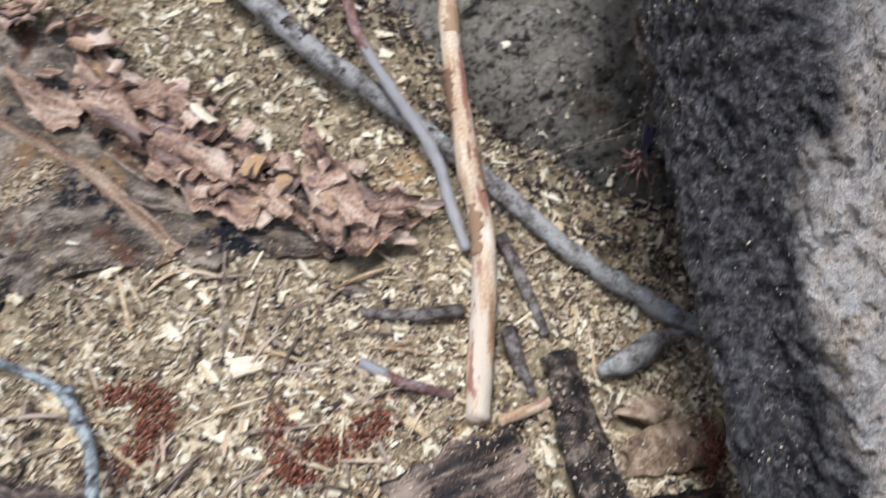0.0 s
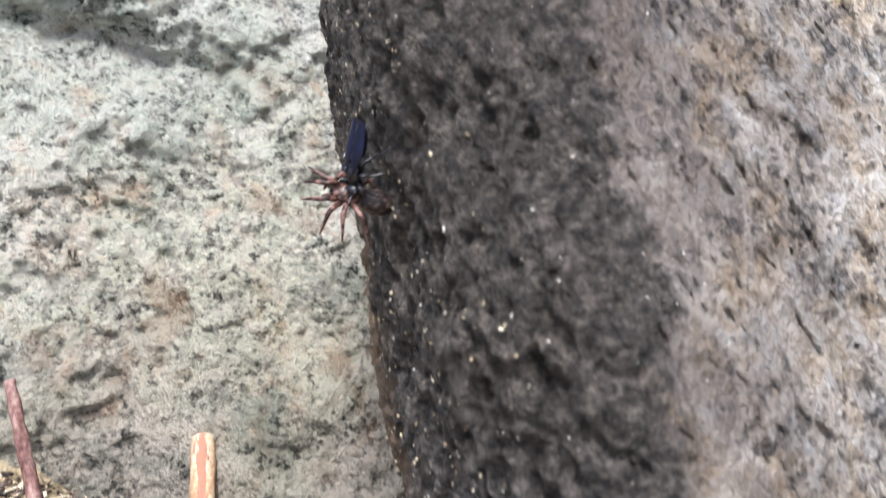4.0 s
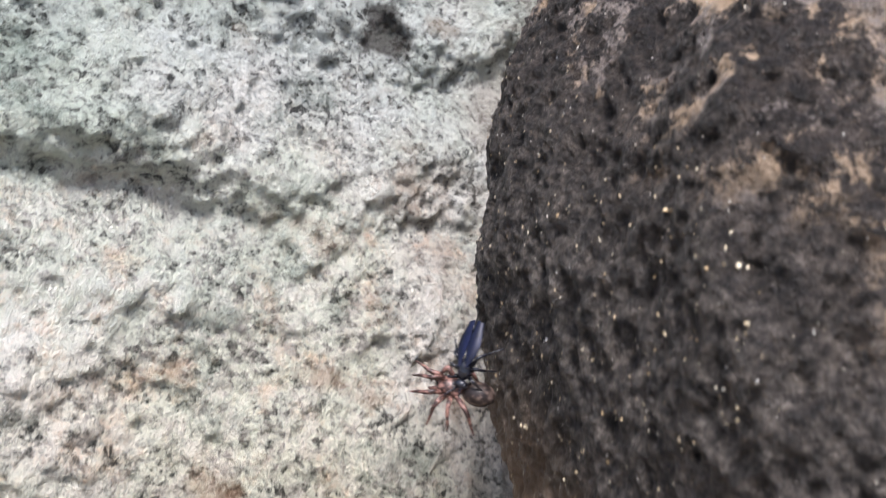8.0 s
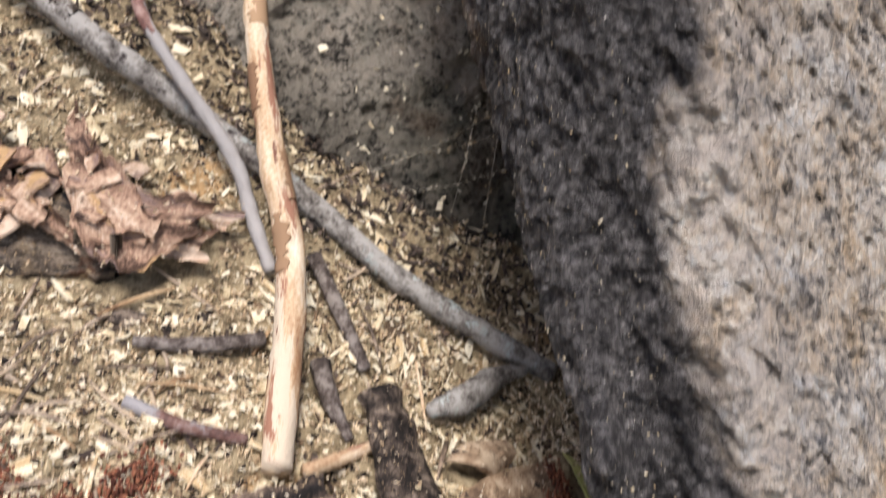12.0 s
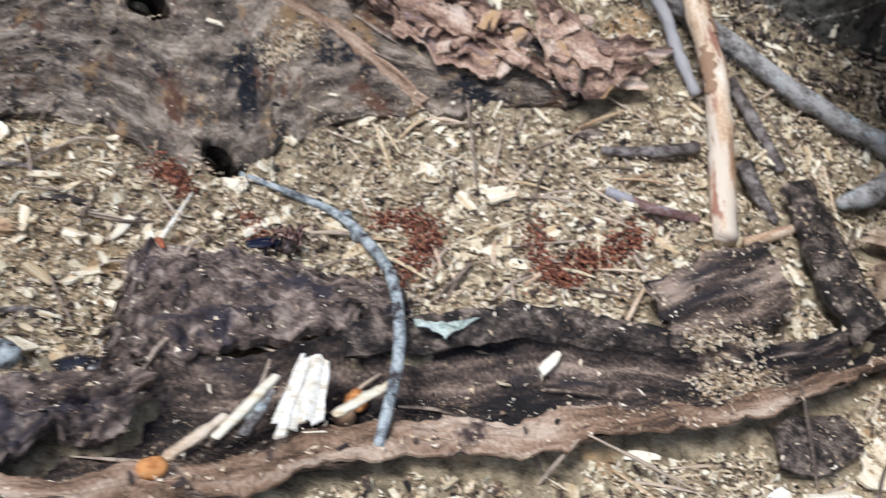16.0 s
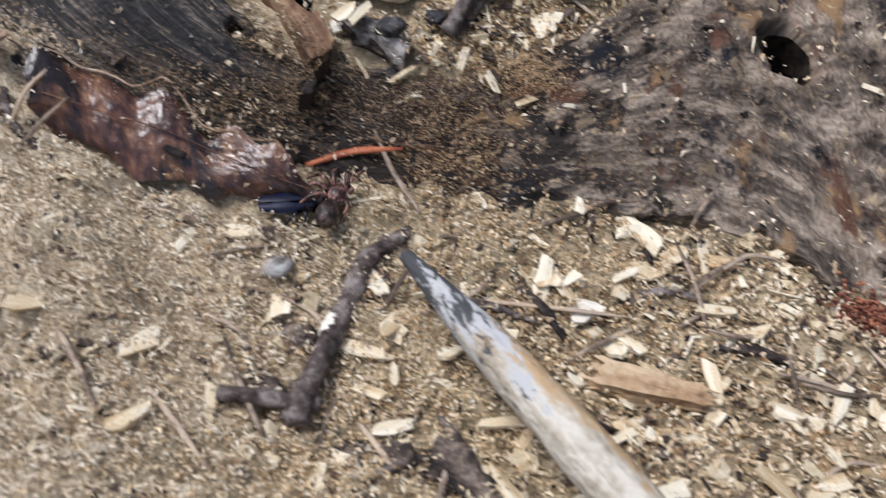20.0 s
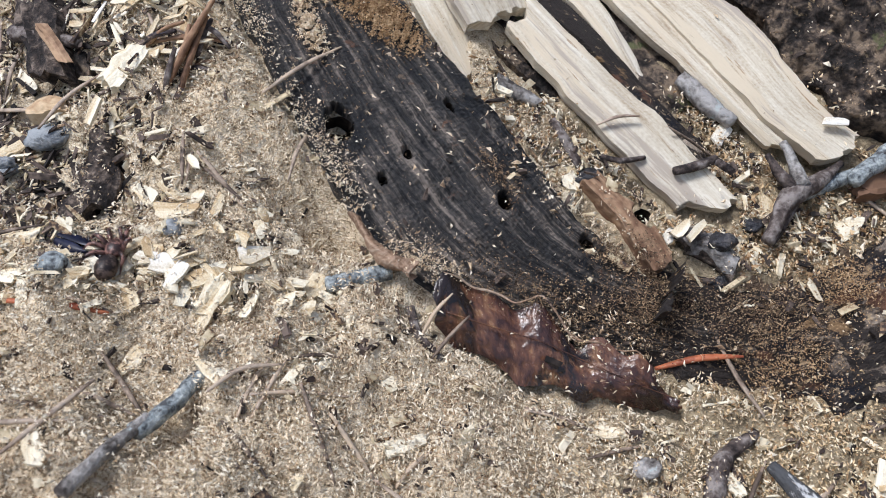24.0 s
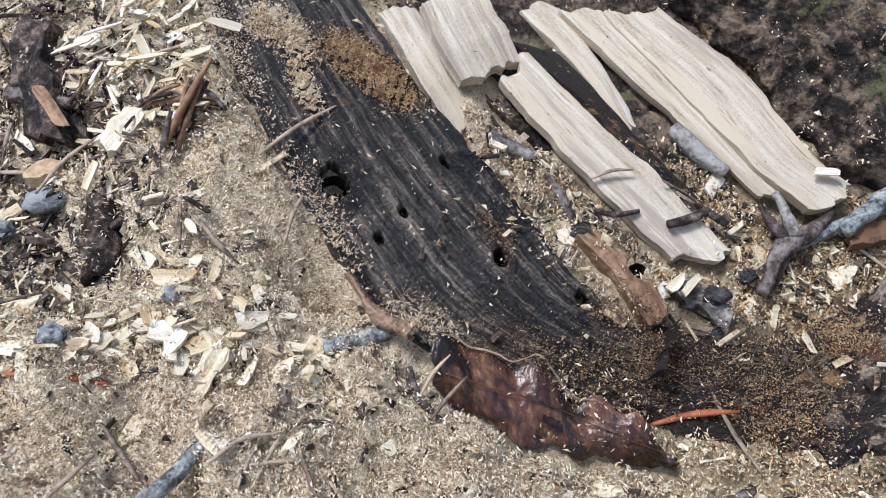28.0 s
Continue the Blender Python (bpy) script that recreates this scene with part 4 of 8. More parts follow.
def make_back_boulder():
    """The far boulder: a broad grey face that leans back, with weathered ledges."""
    u = np.concatenate([np.linspace(-0.2, -0.111, 30), np.linspace(-0.11, 0.13, 260), np.linspace(0.131, 0.36, 50)])
    v = np.concatenate([np.linspace(-0.06, 0.019, 20), np.linspace(0.02, 0.33, 300), np.linspace(0.331, 0.62, 50)])
    U, Z = np.meshgrid(u, v, indexing="ij")
    x, z = U.ravel(), Z.ravel()
    y = far_face(x, z) + 1.2 * np.maximum(0, x - 0.2) ** 1.5
    p = np.stack([x, y, z], 1)
    tier = z + 0.16 * x + 0.03 * crag(p / 0.06, 4, 21)
    ledge = np.abs(((tier / 0.042) % 1) - 0.5)
    rough = np.clip((z - 0.13) / 0.08, 0, 1)
    d = crag(p / 0.06, 4, 11) * 0.016 + crag(p / 0.014, 4, 12, True) * 0.007 + crag(p / 0.005, 3, 13) * 0.0045 + (0.25 - ledge) * 0.03 * rough * np.clip(0.5 + crag(p / 0.05, 2, 31) * 2.4, 0, 1.5)
    d = d - 0.006 * np.exp(-((x - 0.0417) ** 2 + (z - 0.254) ** 2) / (2 * 0.005 ** 2))
    front = np.stack([x, y - d, z], 1)
    behind = np.stack([x * 0.9, y * 0 + 0.62 + 0.3 * z, z], 1)
    n, m = len(u), len(v)
    i, j = np.meshgrid(np.arange(n - 1), np.arange(m - 1), indexing="ij")
    f = np.stack([i * m + j, (i + 1) * m + j, (i + 1) * m + j + 1, i * m + j + 1], -1).reshape(-1, 4)
    ring = np.concatenate([np.arange(n) * m, (n - 1) * m + np.arange(1, m), np.arange(n - 2, -1, -1) * m + m - 1, np.arange(m - 2, 0, -1)])
    nx = np.roll(ring, -1)
    back = np.array([0.08, 0.75, 0.2])
    V = np.vstack([front, front[ring] * 0.2 + np.stack([front[ring][:, 0], np.full(len(ring), 0.75), front[ring][:, 2]], 1) * 0.8, back])
    o = len(front)
    r = np.arange(len(ring))
    r2 = (r + 1) % len(ring)
    side = np.stack([ring, ring[r2], o + r2, o + r], 1)
    cap = np.stack([o + r, o + r2, np.full(len(r), len(V) - 1)], 1)
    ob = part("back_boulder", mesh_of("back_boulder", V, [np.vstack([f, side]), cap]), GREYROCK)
    return tagged(ob, "broad grey-green lichened granite boulder with rough ledges", "boulder")


make_boulder()
make_back_boulder()


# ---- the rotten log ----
def shade_bores(parent, seed=0):
    """Near-black cups that put the shade into the holes bored since the last call."""
    for k, (hx, hy, hr, deep, at, nor) in enumerate(BORES[shade_bores.done:]):
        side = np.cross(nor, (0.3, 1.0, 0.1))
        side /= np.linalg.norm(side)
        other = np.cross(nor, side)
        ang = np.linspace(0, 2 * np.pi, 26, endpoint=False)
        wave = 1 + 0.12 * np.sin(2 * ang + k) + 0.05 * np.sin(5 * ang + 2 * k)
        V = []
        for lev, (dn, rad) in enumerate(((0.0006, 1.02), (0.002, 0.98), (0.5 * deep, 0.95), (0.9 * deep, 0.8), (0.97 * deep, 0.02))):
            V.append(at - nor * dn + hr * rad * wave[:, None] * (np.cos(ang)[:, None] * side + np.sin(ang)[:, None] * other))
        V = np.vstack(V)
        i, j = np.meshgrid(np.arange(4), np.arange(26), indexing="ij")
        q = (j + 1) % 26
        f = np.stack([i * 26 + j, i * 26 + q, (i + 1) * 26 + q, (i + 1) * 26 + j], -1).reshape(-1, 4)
        part("bored_hole", mesh_of("bored_hole", V, f), BORESHADE, parent, "dark cup added for the shade in a beetle's bored hole")
    shade_bores.done = len(BORES)


shade_bores.done = 0


def make_log():
    log = tagged(new("rotten_log"), "rotting log of dark wood with beetle holes and bleached splits", "log")
    log.empty_display_size = 0.02
    part("dark_slab", sheet([(-0.3442, 0.1586, 0.2095), (-0.3323, 0.1456, 0.1962), (-0.3212, 0.1361, 0.1830), (-0.3122, 0.1290, 0.1718), (-0.3014, 0.1218, 0.1585), (-0.2859, 0.1160, 0.1419), (-0.2670, 0.1210, 0.1282), (-0.2463, 0.1286, 0.1171), (-0.2290, 0.1345, float(land(-0.2290, 0.1345)) + 0.0015)], [(-0.3148, 0.1742, 0.2016), (-0.3014, 0.1647, 0.1869), (-0.2901, 0.1587, 0.1739), (-0.2808, 0.1548, 0.1633), (-0.2692, 0.1497, 0.1501), (-0.2602, 0.1452, 0.1399), (-0.2506, 0.1431, 0.1314), (-0.2414, 0.1427, 0.1249), (-0.2270, 0.1480, float(land(-0.2270, 0.1480)) + 0.0015)],
         thick=0.012, sag=0.0022, relief=0.0007, grit=0.0008, grain=(25, 1500), jag=0.0009, ends=0.008, nu=280, nv=100, seed=4,
         holes=[(-0.3052, 0.1329, 0.0024, 0.0180), (-0.2733, 0.1381, 0.0012, 0.0060), (-0.2579, 0.1413, 0.0014, 0.0090), (-0.2869, 0.1488, 0.0008, 0.0040), (-0.2918, 0.1352, 0.0009, 0.0030), (-0.2949, 0.1280, 0.0008, 0.0040)]),
         BLACKWOOD, log, "black weathered slab bored with round holes")
    part("red_brown_strip", sheet([(-0.2611, 0.1519, 0.1468), (-0.2549, 0.1494, 0.1404), (-0.2496, 0.1456, 0.1342), (-0.2446, 0.1428, 0.1290)], [(-0.2582, 0.1550, 0.1465), (-0.2520, 0.1535, 0.1409), (-0.2459, 0.1513, 0.1351), (-0.2426, 0.1486, 0.1312)], thick=0.006, sag=0.0005, jag=0.0009, ends=0.006, relief=0.0009, grit=0.0005, grain=(40, 700), nu=80, nv=40, seed=6,
         holes=[(-0.2486, 0.1521, 0.0017, 0.0080)]), REDROT, log, "red-brown split of wood with one bored hole")
    part("log_face", sheet([(-0.249, 0.126, 0), (-0.228, 0.132, 0), (-0.2, 0.142, 0), (-0.178, 0.154, 0), (-0.158, 0.158, 0), (-0.144, 0.156, 0), (-0.128, 0.167, 0), (-0.115, 0.187, 0), (-0.09, 0.2, 0), (-0.06, 0.207, 0), (-0.03, 0.212, 0)],
         [(-0.244, 0.148, 0), (-0.222, 0.156, 0), (-0.203, 0.18, 0), (-0.185, 0.21, 0), (-0.165, 0.235, 0), (-0.145, 0.25, 0), (-0.125, 0.254, 0), (-0.105, 0.252, 0), (-0.08, 0.246, 0), (-0.055, 0.238, 0), (-0.03, 0.232, 0)], drape=0.0015,
         thick=0.014, sag=0.003, relief=0.0008, grit=0.0014, grain=(90, 700), jag=0.004, nu=270, nv=110, seed=9,
         holes=[(-0.1625, 0.2019, 0.0054, 0.0300), (-0.1370, 0.1649, 0.0037, 0.0260)]), LOGWOOD, log, "grey-brown worn log face with two round beetle holes")
    before = TOPS.copy()
    for k, (a, b, m, lab) in enumerate([
        ([(-0.2818, 0.1731, 0.1774), (-0.2672, 0.1662, 0.1615), (-0.2533, 0.1623, 0.1484), (-0.2413, 0.1594, 0.1380)], [(-0.2747, 0.1809, 0.1772), (-0.2612, 0.1758, 0.1642), (-0.2462, 0.1720, 0.1510), (-0.2329, 0.1671, 0.1390)], PALEBOARD, "bleached cream split board"),
        ([(-0.2644, 0.2046, 0.1801), (-0.2470, 0.1949, 0.1645), (-0.2309, 0.1867, 0.1497), (-0.2156, 0.1838, 0.1379)], [(-0.2514, 0.2119, 0.1765), (-0.2315, 0.2048, 0.1611), (-0.2188, 0.1954, 0.1481), (-0.2082, 0.1939, 0.1400)], PALEBOARD, "bleached cream split board"),
        ([(-0.2734, 0.2011, 0.1821), (-0.2574, 0.1936, 0.1680), (-0.2412, 0.1877, 0.1540), (-0.2271, 0.1834, 0.1424)], [(-0.2650, 0.2056, 0.1799), (-0.2477, 0.1959, 0.1645), (-0.2316, 0.1876, 0.1496), (-0.2217, 0.1849, 0.1415)], PALEBOARD, "narrow bleached split beside the board"),
        ([(-0.2974, 0.1750, 0.1953), (-0.2926, 0.1691, 0.1886), (-0.2867, 0.1659, 0.1819)], [(-0.2862, 0.1871, 0.1919), (-0.2820, 0.1832, 0.1871), (-0.2776, 0.1793, 0.1819)], PALEBOARD, "short broken end of bleached board"),
        ([(-0.3089, 0.1747, 0.1954), (-0.2978, 0.1654, 0.1822), (-0.2882, 0.1600, 0.1709)], [(-0.3020, 0.1801, 0.1930), (-0.2935, 0.1731, 0.1832), (-0.2870, 0.1673, 0.1748)], PALEBOARD, ""),
        ([(-0.2844, 0.1992, 0.1854), (-0.2678, 0.1912, 0.1704), (-0.2558, 0.1819, 0.1573)], [(-0.2763, 0.2058, 0.1826), (-0.2633, 0.1955, 0.1699), (-0.2540, 0.1869, 0.1594)], PALEBOARD, ""),
        ([(-0.2804, 0.1849, 0.1795), (-0.2656, 0.1818, 0.1666), (-0.2560, 0.1774, 0.1571), (-0.2428, 0.1714, 0.1443)], [(-0.2733, 0.1922, 0.1749), (-0.2618, 0.1871, 0.1642), (-0.2520, 0.1822, 0.1547), (-0.2377, 0.1778, 0.1424)], LOGWOOD, "dark ridge of wood between the boards"),
        ([(-0.1363, 0.2241, 0.0978), (-0.1116, 0.2225, 0.0825), (-0.0953, 0.2161, 0.0720), (-0.0793, 0.2062, 0.0627)], [(-0.1356, 0.2228, 0.0939), (-0.1125, 0.2196, 0.0786), (-0.0980, 0.2134, 0.0688), (-0.0828, 0.2038, 0.0598)], RIMBARK, "pale ridge of raised grain"),
    ]):
        part("split_board" if m is PALEBOARD else "wood_ridge", sheet(a, b, thick=0.003, lift=(0, 0, -0.001, -0.004), sag=0.0005, relief=0.00016, grit=0.00005, grain=(8, 900), jag=0.0008, ends=0.005, nu=90, nv=60, seed=20 + k), m, log, lab)
    CLEAN[TOPS != before] = 0.06
    part("rotten_heartwood", sheet([(-0.3174, 0.1849, 0.2019), (-0.2930, 0.1752, 0.1797), (-0.2777, 0.1692, 0.1638), (-0.2630, 0.1704, 0.1525)], [(-0.2487, 0.2492, 0.1764), (-0.2401, 0.2273, 0.1630), (-0.2277, 0.2139, 0.1499), (-0.2180, 0.2074, 0.1406)], thick=0.01, relief=0.002, jag=0.003, nu=120, nv=80, seed=33), ROT, log, "dark crumbling heartwood under the boards")
    part("mossy_stump", sheet([(-0.2538, 0.2260, 0.1741), (-0.2360, 0.2185, 0.1610), (-0.2203, 0.2056, 0.1453), (-0.2099, 0.2007, 0.1357), (-0.1975, 0.2011, 0.1269)], [(-0.2391, 0.2408, 0.1891), (-0.2123, 0.2476, 0.1779), (-0.1859, 0.2430, 0.1584), (-0.1785, 0.2294, 0.1449), (-0.1738, 0.2210, 0.1363)], thick=0.02, sag=0.012, relief=0.004, grit=0.002, jag=0.003, nu=140, nv=90, seed=35), ROT, log, "dark mossy rotten wood at the back")
    shade_bores(log)
    return log


make_log()


def stick(name, label, points, radii, mat, seed=1, category="stick", group="", patches=(), **kw):
    ob = part(name, tube(points, radii, seed=seed, **kw), mat)
    for s0, s1, a0, a1, m in patches:
        part("bark_patch", shell(points, radii, s0, s1, a0, a1, 1.07, int(s0 * 100)), m, ob, "scrap of bark left on the stick")
    return tagged(ob, label, category, group)


def shell(points, radii, s0, s1, a0, a1, out=1.1, seed=0, thick=0.0003):
    """A ragged scrap of bark that wraps part of a stick, from s0 to s1 along it and a0 to a1 degrees round it."""
    c = smooth_line(points, 60)
    r = np.interp(np.linspace(0, 1, 60), np.linspace(0, 1, len(radii)), radii)
    tan = np.gradient(c, axis=0)
    tan /= np.linalg.norm(tan, axis=1)[:, None]
    k = np.linspace(s0, s1, 16) * 59
    pos = np.stack([np.interp(k, np.arange(60), c[:, j]) for j in range(3)], 1)
    tn = np.stack([np.interp(k, np.arange(60), tan[:, j]) for j in range(3)], 1)
    rr = np.interp(k, np.arange(60), r) * out
    side = np.cross(tn, (0, 0, 1.0))
    side /= np.linalg.norm(side, axis=1)[:, None]
    up = np.cross(side, tn)
    rng = np.random.default_rng(seed)
    ang = np.radians(np.linspace(a0, a1, 9))
    jit = rng.uniform(-12, 12, 16)
    V = []
    for lift in (1.0, 1.0 - thick / max(rr.mean(), 1e-4)):
        for i in range(16):
            a = ang + np.radians(jit[i]) * np.linspace(-1, 1, 9) * 1.5
            V.append(pos[i] + tn[i] * (rng.uniform(-1, 1, 9) * 0.0004)[:, None] * (i in (0, 15)) + rr[i] * lift * (np.cos(a)[:, None] * side[i] + np.sin(a)[:, None] * up[i]))
    V = np.vstack(V)
    i, j = np.meshgrid(np.arange(15), np.arange(8), indexing="ij")
    top = np.stack([i * 9 + j, (i + 1) * 9 + j, (i + 1) * 9 + j + 1, i * 9 + j + 1], -1).reshape(-1, 4)
    n = 144
    ring = np.concatenate([np.arange(9), np.arange(1, 16) * 9 + 8, 15 * 9 + np.arange(7, -1, -1), np.arange(14, 0, -1) * 9])
    nx = np.roll(ring, -1)
    return mesh_of("bark_patch", V, np.vstack([top, top[:, ::-1] + n, np.stack([ring, nx, nx + n, ring + n], 1)]))


# ---- sticks and twigs ----
stick("pale_stick", "pale barkless stick with peeling brown patches, propped upright", [(0.0, 0.313, 0.119), (0.0015, 0.29, 0.106), (0.003, 0.268, 0.094), (0.008, 0.235, 0.073), (0.0128, 0.2122, 0.0548), (0.0109, 0.1751, 0.0391), (0.0096, 0.1593, 0.0347)], [0.0031, 0.0034, 0.0036, 0.0040, 0.0040, 0.0037], BAREWOOD, 3, sides=16, rough=0.2, patches=[(0.19, 0.25, 60, 170, REDROT), (0.33, 0.42, -10, 60, REDROT), (0.5, 0.58, 120, 200, REDROT), (0.6, 0.7, 20, 75, REDROT)])
stick("grey_branch", "grey bark branch lying from the sawdust bank to the boulder", [(-0.0774, 0.2854, 0.1202), (-0.045, 0.264, 0.099), (-0.0148, 0.2562, 0.0788), (0.0202, 0.2393, 0.0570), (0.0429, 0.2257, 0.0426), (0.0719, 0.2170, 0.0265), (0.0912, 0.2136, 0.0160)], [0.0042, 0.0040, 0.0036, 0.0035, 0.0036, 0.0034], GREYBARK, 5, sides=14, rough=0.26, patches=[(0.16, 0.2, 40, 200, DARKBARK)])
stick("reddish_twig", "slender reddish twig leaning across a grey branch", [(-0.044, 0.306, 0.143), (-0.035, 0.285, 0.118), (-0.026, 0.262, 0.1), (-0.0043, 0.2426, 0.0734), (0.0021, 0.2306, 0.0596), (0.0077, 0.2178, 0.0494)], [0.0015, 0.0018, 0.0019, 0.0021, 0.0020], NODETWIG, 7, sides=12, rough=0.3)
stick("weathered_stick", "weathered grey and ochre stick with a split tip on the sawdust", [(-0.2195, 0.113, 0.108), (-0.1981, 0.0970, 0.1000), (-0.1767, 0.0809, 0.0908), (-0.1546, 0.0644, 0.0802)], [0.0012, 0.0034, 0.0040, 0.0041, 0.0036], WEATHERED, 9, sides=16, rough=0.1)
stick("knobbly_twig", "dark knobbly twig with a pale broken end", [(-0.2238, 0.1253, 0.1041), (-0.2290, 0.1167, 0.1033), (-0.2295, 0.1071, 0.1007), (-0.2296, 0.0948, 0.0988), (-0.2284, 0.0841, 0.0982)], [0.0010, 0.0020, 0.0023, 0.0020, 0.0023], DARKTWIG, 11, rough=0.3, patches=[(0.53, 0.62, 45, 95, WHITEWOOD)])
stick("dark_twig", "short dark twig on sawdust", [(-0.2400, 0.0839, 0.1025), (-0.2333, 0.0867, 0.0994), (-0.2270, 0.0891, 0.0968)], [0.0012, 0.0014, 0.0012], DARKTWIG, 12)
stick("lichened_twig", "forked twig with grey-green lichen over the bark", [(-0.1310, 0.1618, 0.0621), (-0.1157, 0.1602, 0.0551), (-0.1018, 0.1554, 0.0505), (-0.0886, 0.1383, 0.0517), (-0.0799, 0.1200, 0.0573), (-0.0762, 0.1068, 0.0561), (-0.0752, 0.0947, 0.0531), (-0.0765, 0.0723, 0.0507)], [0.0009, 0.0013, 0.0017, 0.0015, 0.0015, 0.0013], LICHEN, 13)
stick("lichened_twig", "stub of lichened twig beside a fork", [(-0.1001, 0.1568, 0.0502), (-0.0976, 0.1517, 0.0494), (-0.0952, 0.1458, 0.0488)], [0.0018, 0.0014, 0.0011], LICHEN, 14)
stick("lichened_twig", "blue-grey lichened twig half buried in sawdust", [(-0.3068, 0.0822, 0.1490), (-0.3073, 0.0742, 0.1485), (-0.3074, 0.0674, 0.1485), (-0.3082, 0.0602, 0.1493)], [0.0011, 0.0015, 0.0014, 0.0016], LICHEN, 15, rough=0.6)
stick("grey_twig", "thin grey twig crossing a lichened one", [(-0.3079, 0.0633, 0.1497), (-0.3081, 0.0548, 0.1506), (-0.3076, 0.0448, 0.1516)], [0.0010, 0.0013, 0.0013], GREYBARK, 16, rough=0.35)
stick("lichened_twig", "short lichen-crusted twig end poking from the sawdust", [(-0.2980, 0.1042, 0.1490), (-0.2944, 0.1084, 0.1477), (-0.2897, 0.1139, 0.1462)], [0.0016, 0.0018, 0.0017], LICHEN, 17)
stick("red_grey_twig", "reddish twig with a grey lichened tip", [(-0.0235, 0.1728, 0.0438), (-0.0123, 0.1679, 0.0411), (0.0030, 0.1667, 0.0367)], [0.0017, 0.0017, 0.0013], REDTWIG, 18)
stick("dark_twig", "dark broken twig lying on chips", [(-0.0243, 0.1915, 0.0461), (-0.0096, 0.1926, 0.0439), (0.0062, 0.1978, 0.0417)], [0.0014, 0.0022, 0.0020], DARKTWIG, 19)
stick("dark_twig", "dark twig leaning beside the pale stick", [(0.0191, 0.2246, 0.0503), (0.0258, 0.2099, 0.0420), (0.0320, 0.1940, 0.0343)], [0.0022, 0.0022, 0.0018], DARKTWIG, 20)
stick("dark_twig", "dark twig stub beside the pale stick", [(0.0203, 0.1935, 0.0373), (0.0229, 0.1824, 0.0334), (0.0271, 0.1733, 0.0297)], [0.0028, 0.0024, 0.0012], DARKTWIG, 21)
stick("tan_splinter", "tan splinter of wood under the dark bark strip", [(0.0160, 0.1614, 0.0317), (0.0242, 0.1670, 0.0295), (0.0329, 0.1733, 0.0273)], [0.0017, 0.0018, 0.0015], BAREWOOD, 22)
stick("knobby_branch", "grey knobby broken branch beside the boulder", [(0.0488, 0.1863, 0.0263), (0.0605, 0.1937, 0.0237), (0.0713, 0.2035, 0.0226), (0.0810, 0.2091, 0.0206)], [0.0018, 0.0040, 0.0046, 0.0028, 0.0014], GREYBARK, 23, rough=0.5)
stick("scaly_twig", "twig with grey scale-like bark beside the boulder", [(0.0678, 0.1209, 0.0021), (0.0810, 0.1217, -0.0007), (0.0992, 0.1215, -0.0034)], [0.0028, 0.0030, 0.0028], LICHEN, 24, rough=0.25)
stick("grey_twig", "grey twig bent down along the boulder foot", [(0.0994, 0.1220, -0.0034), (0.1004, 0.1116, -0.0044), (0.0946, 0.0970, -0.0052)], [0.0022, 0.0024, 0.0018], GREYBARK, 25)
stick("purple_twig", "smooth purple-brown twig passing under the bark", [(0.0649, 0.1358, 0.0058), (0.0607, 0.1197, 0.0040), (0.0554, 0.1019, 0.0021), (0.0508, 0.0831, 0.0003)], [0.0020, 0.0021, 0.0021, 0.0022], REDTWIG, 26)


# ---- bark and leaves ----
def bark(name, label, a, b, mat=BARK, category="bark", **kw):
    return tagged(part(name, sheet(a, b, **kw), mat), label, category)


STRIP = tagged(new("bark_strip"), "long curved strip of brown bark, hollow side up", "bark")
STRIP.empty_display_size = 0.02
INNER_RIM = [(-0.1788, 0.0477, 0.0925), (-0.1430, 0.0662, 0.0756), (-0.1341, 0.0801, 0.0690), (-0.1117, 0.0902, 0.0581), (-0.0894, 0.1072, 0.0500), (-0.0705, 0.1126, 0.0464), (-0.0582, 0.1160, 0.0467), (-0.0436, 0.1180, 0.0445), (-0.0236, 0.1173, 0.0395), (-0.0057, 0.1176, 0.0335), (0.0231, 0.1264, 0.0237), (0.0473, 0.1419, 0.0168), (0.0850, 0.1580, 0.0069)]
OUTER_RIM = [(-0.1754, 0.0310, 0.0962), (-0.1291, 0.0388, 0.0756), (-0.1159, 0.0467, 0.0680), (-0.1023, 0.0530, 0.0603), (-0.0883, 0.0648, 0.0527), (-0.0667, 0.0767, 0.0442), (-0.0479, 0.0786, 0.0399), (-0.0328, 0.0852, 0.0361), (-0.0151, 0.0923, 0.0317), (0.0081, 0.1017, 0.0252), (0.0382, 0.1210, 0.0176), (0.0617, 0.1359, 0.0119), (0.0932, 0.1519, 0.0059)]
part("inner_face", sheet(INNER_RIM, OUTER_RIM, thick=0.0022, sag=-0.007, curl=0.002, relief=0.0014, grit=0.0009, jag=0.002, nu=240, nv=60, seed=41, grain=(60, 600), holes=[(-0.0240, 0.1060, 0.0015, 0.0040)]), BARK, STRIP, "dark stained inner face of the bark")
part("lichen_patch", sheet([(-0.0736, 0.1074, 0.0541), (-0.0666, 0.1094, 0.0529), (-0.0588, 0.1111, 0.0517)], [(-0.0727, 0.1051, 0.0532), (-0.0669, 0.1067, 0.0522), (-0.0605, 0.1094, 0.0513)], thick=0.0005, relief=0.0012, grit=0.0022, jag=0.006, ends=0.006, nu=50, nv=24, seed=144), PALELICHEN, STRIP, "pale green lichen crust")
RIM = np.array(OUTER_RIM)
IN = np.array(INNER_RIM)
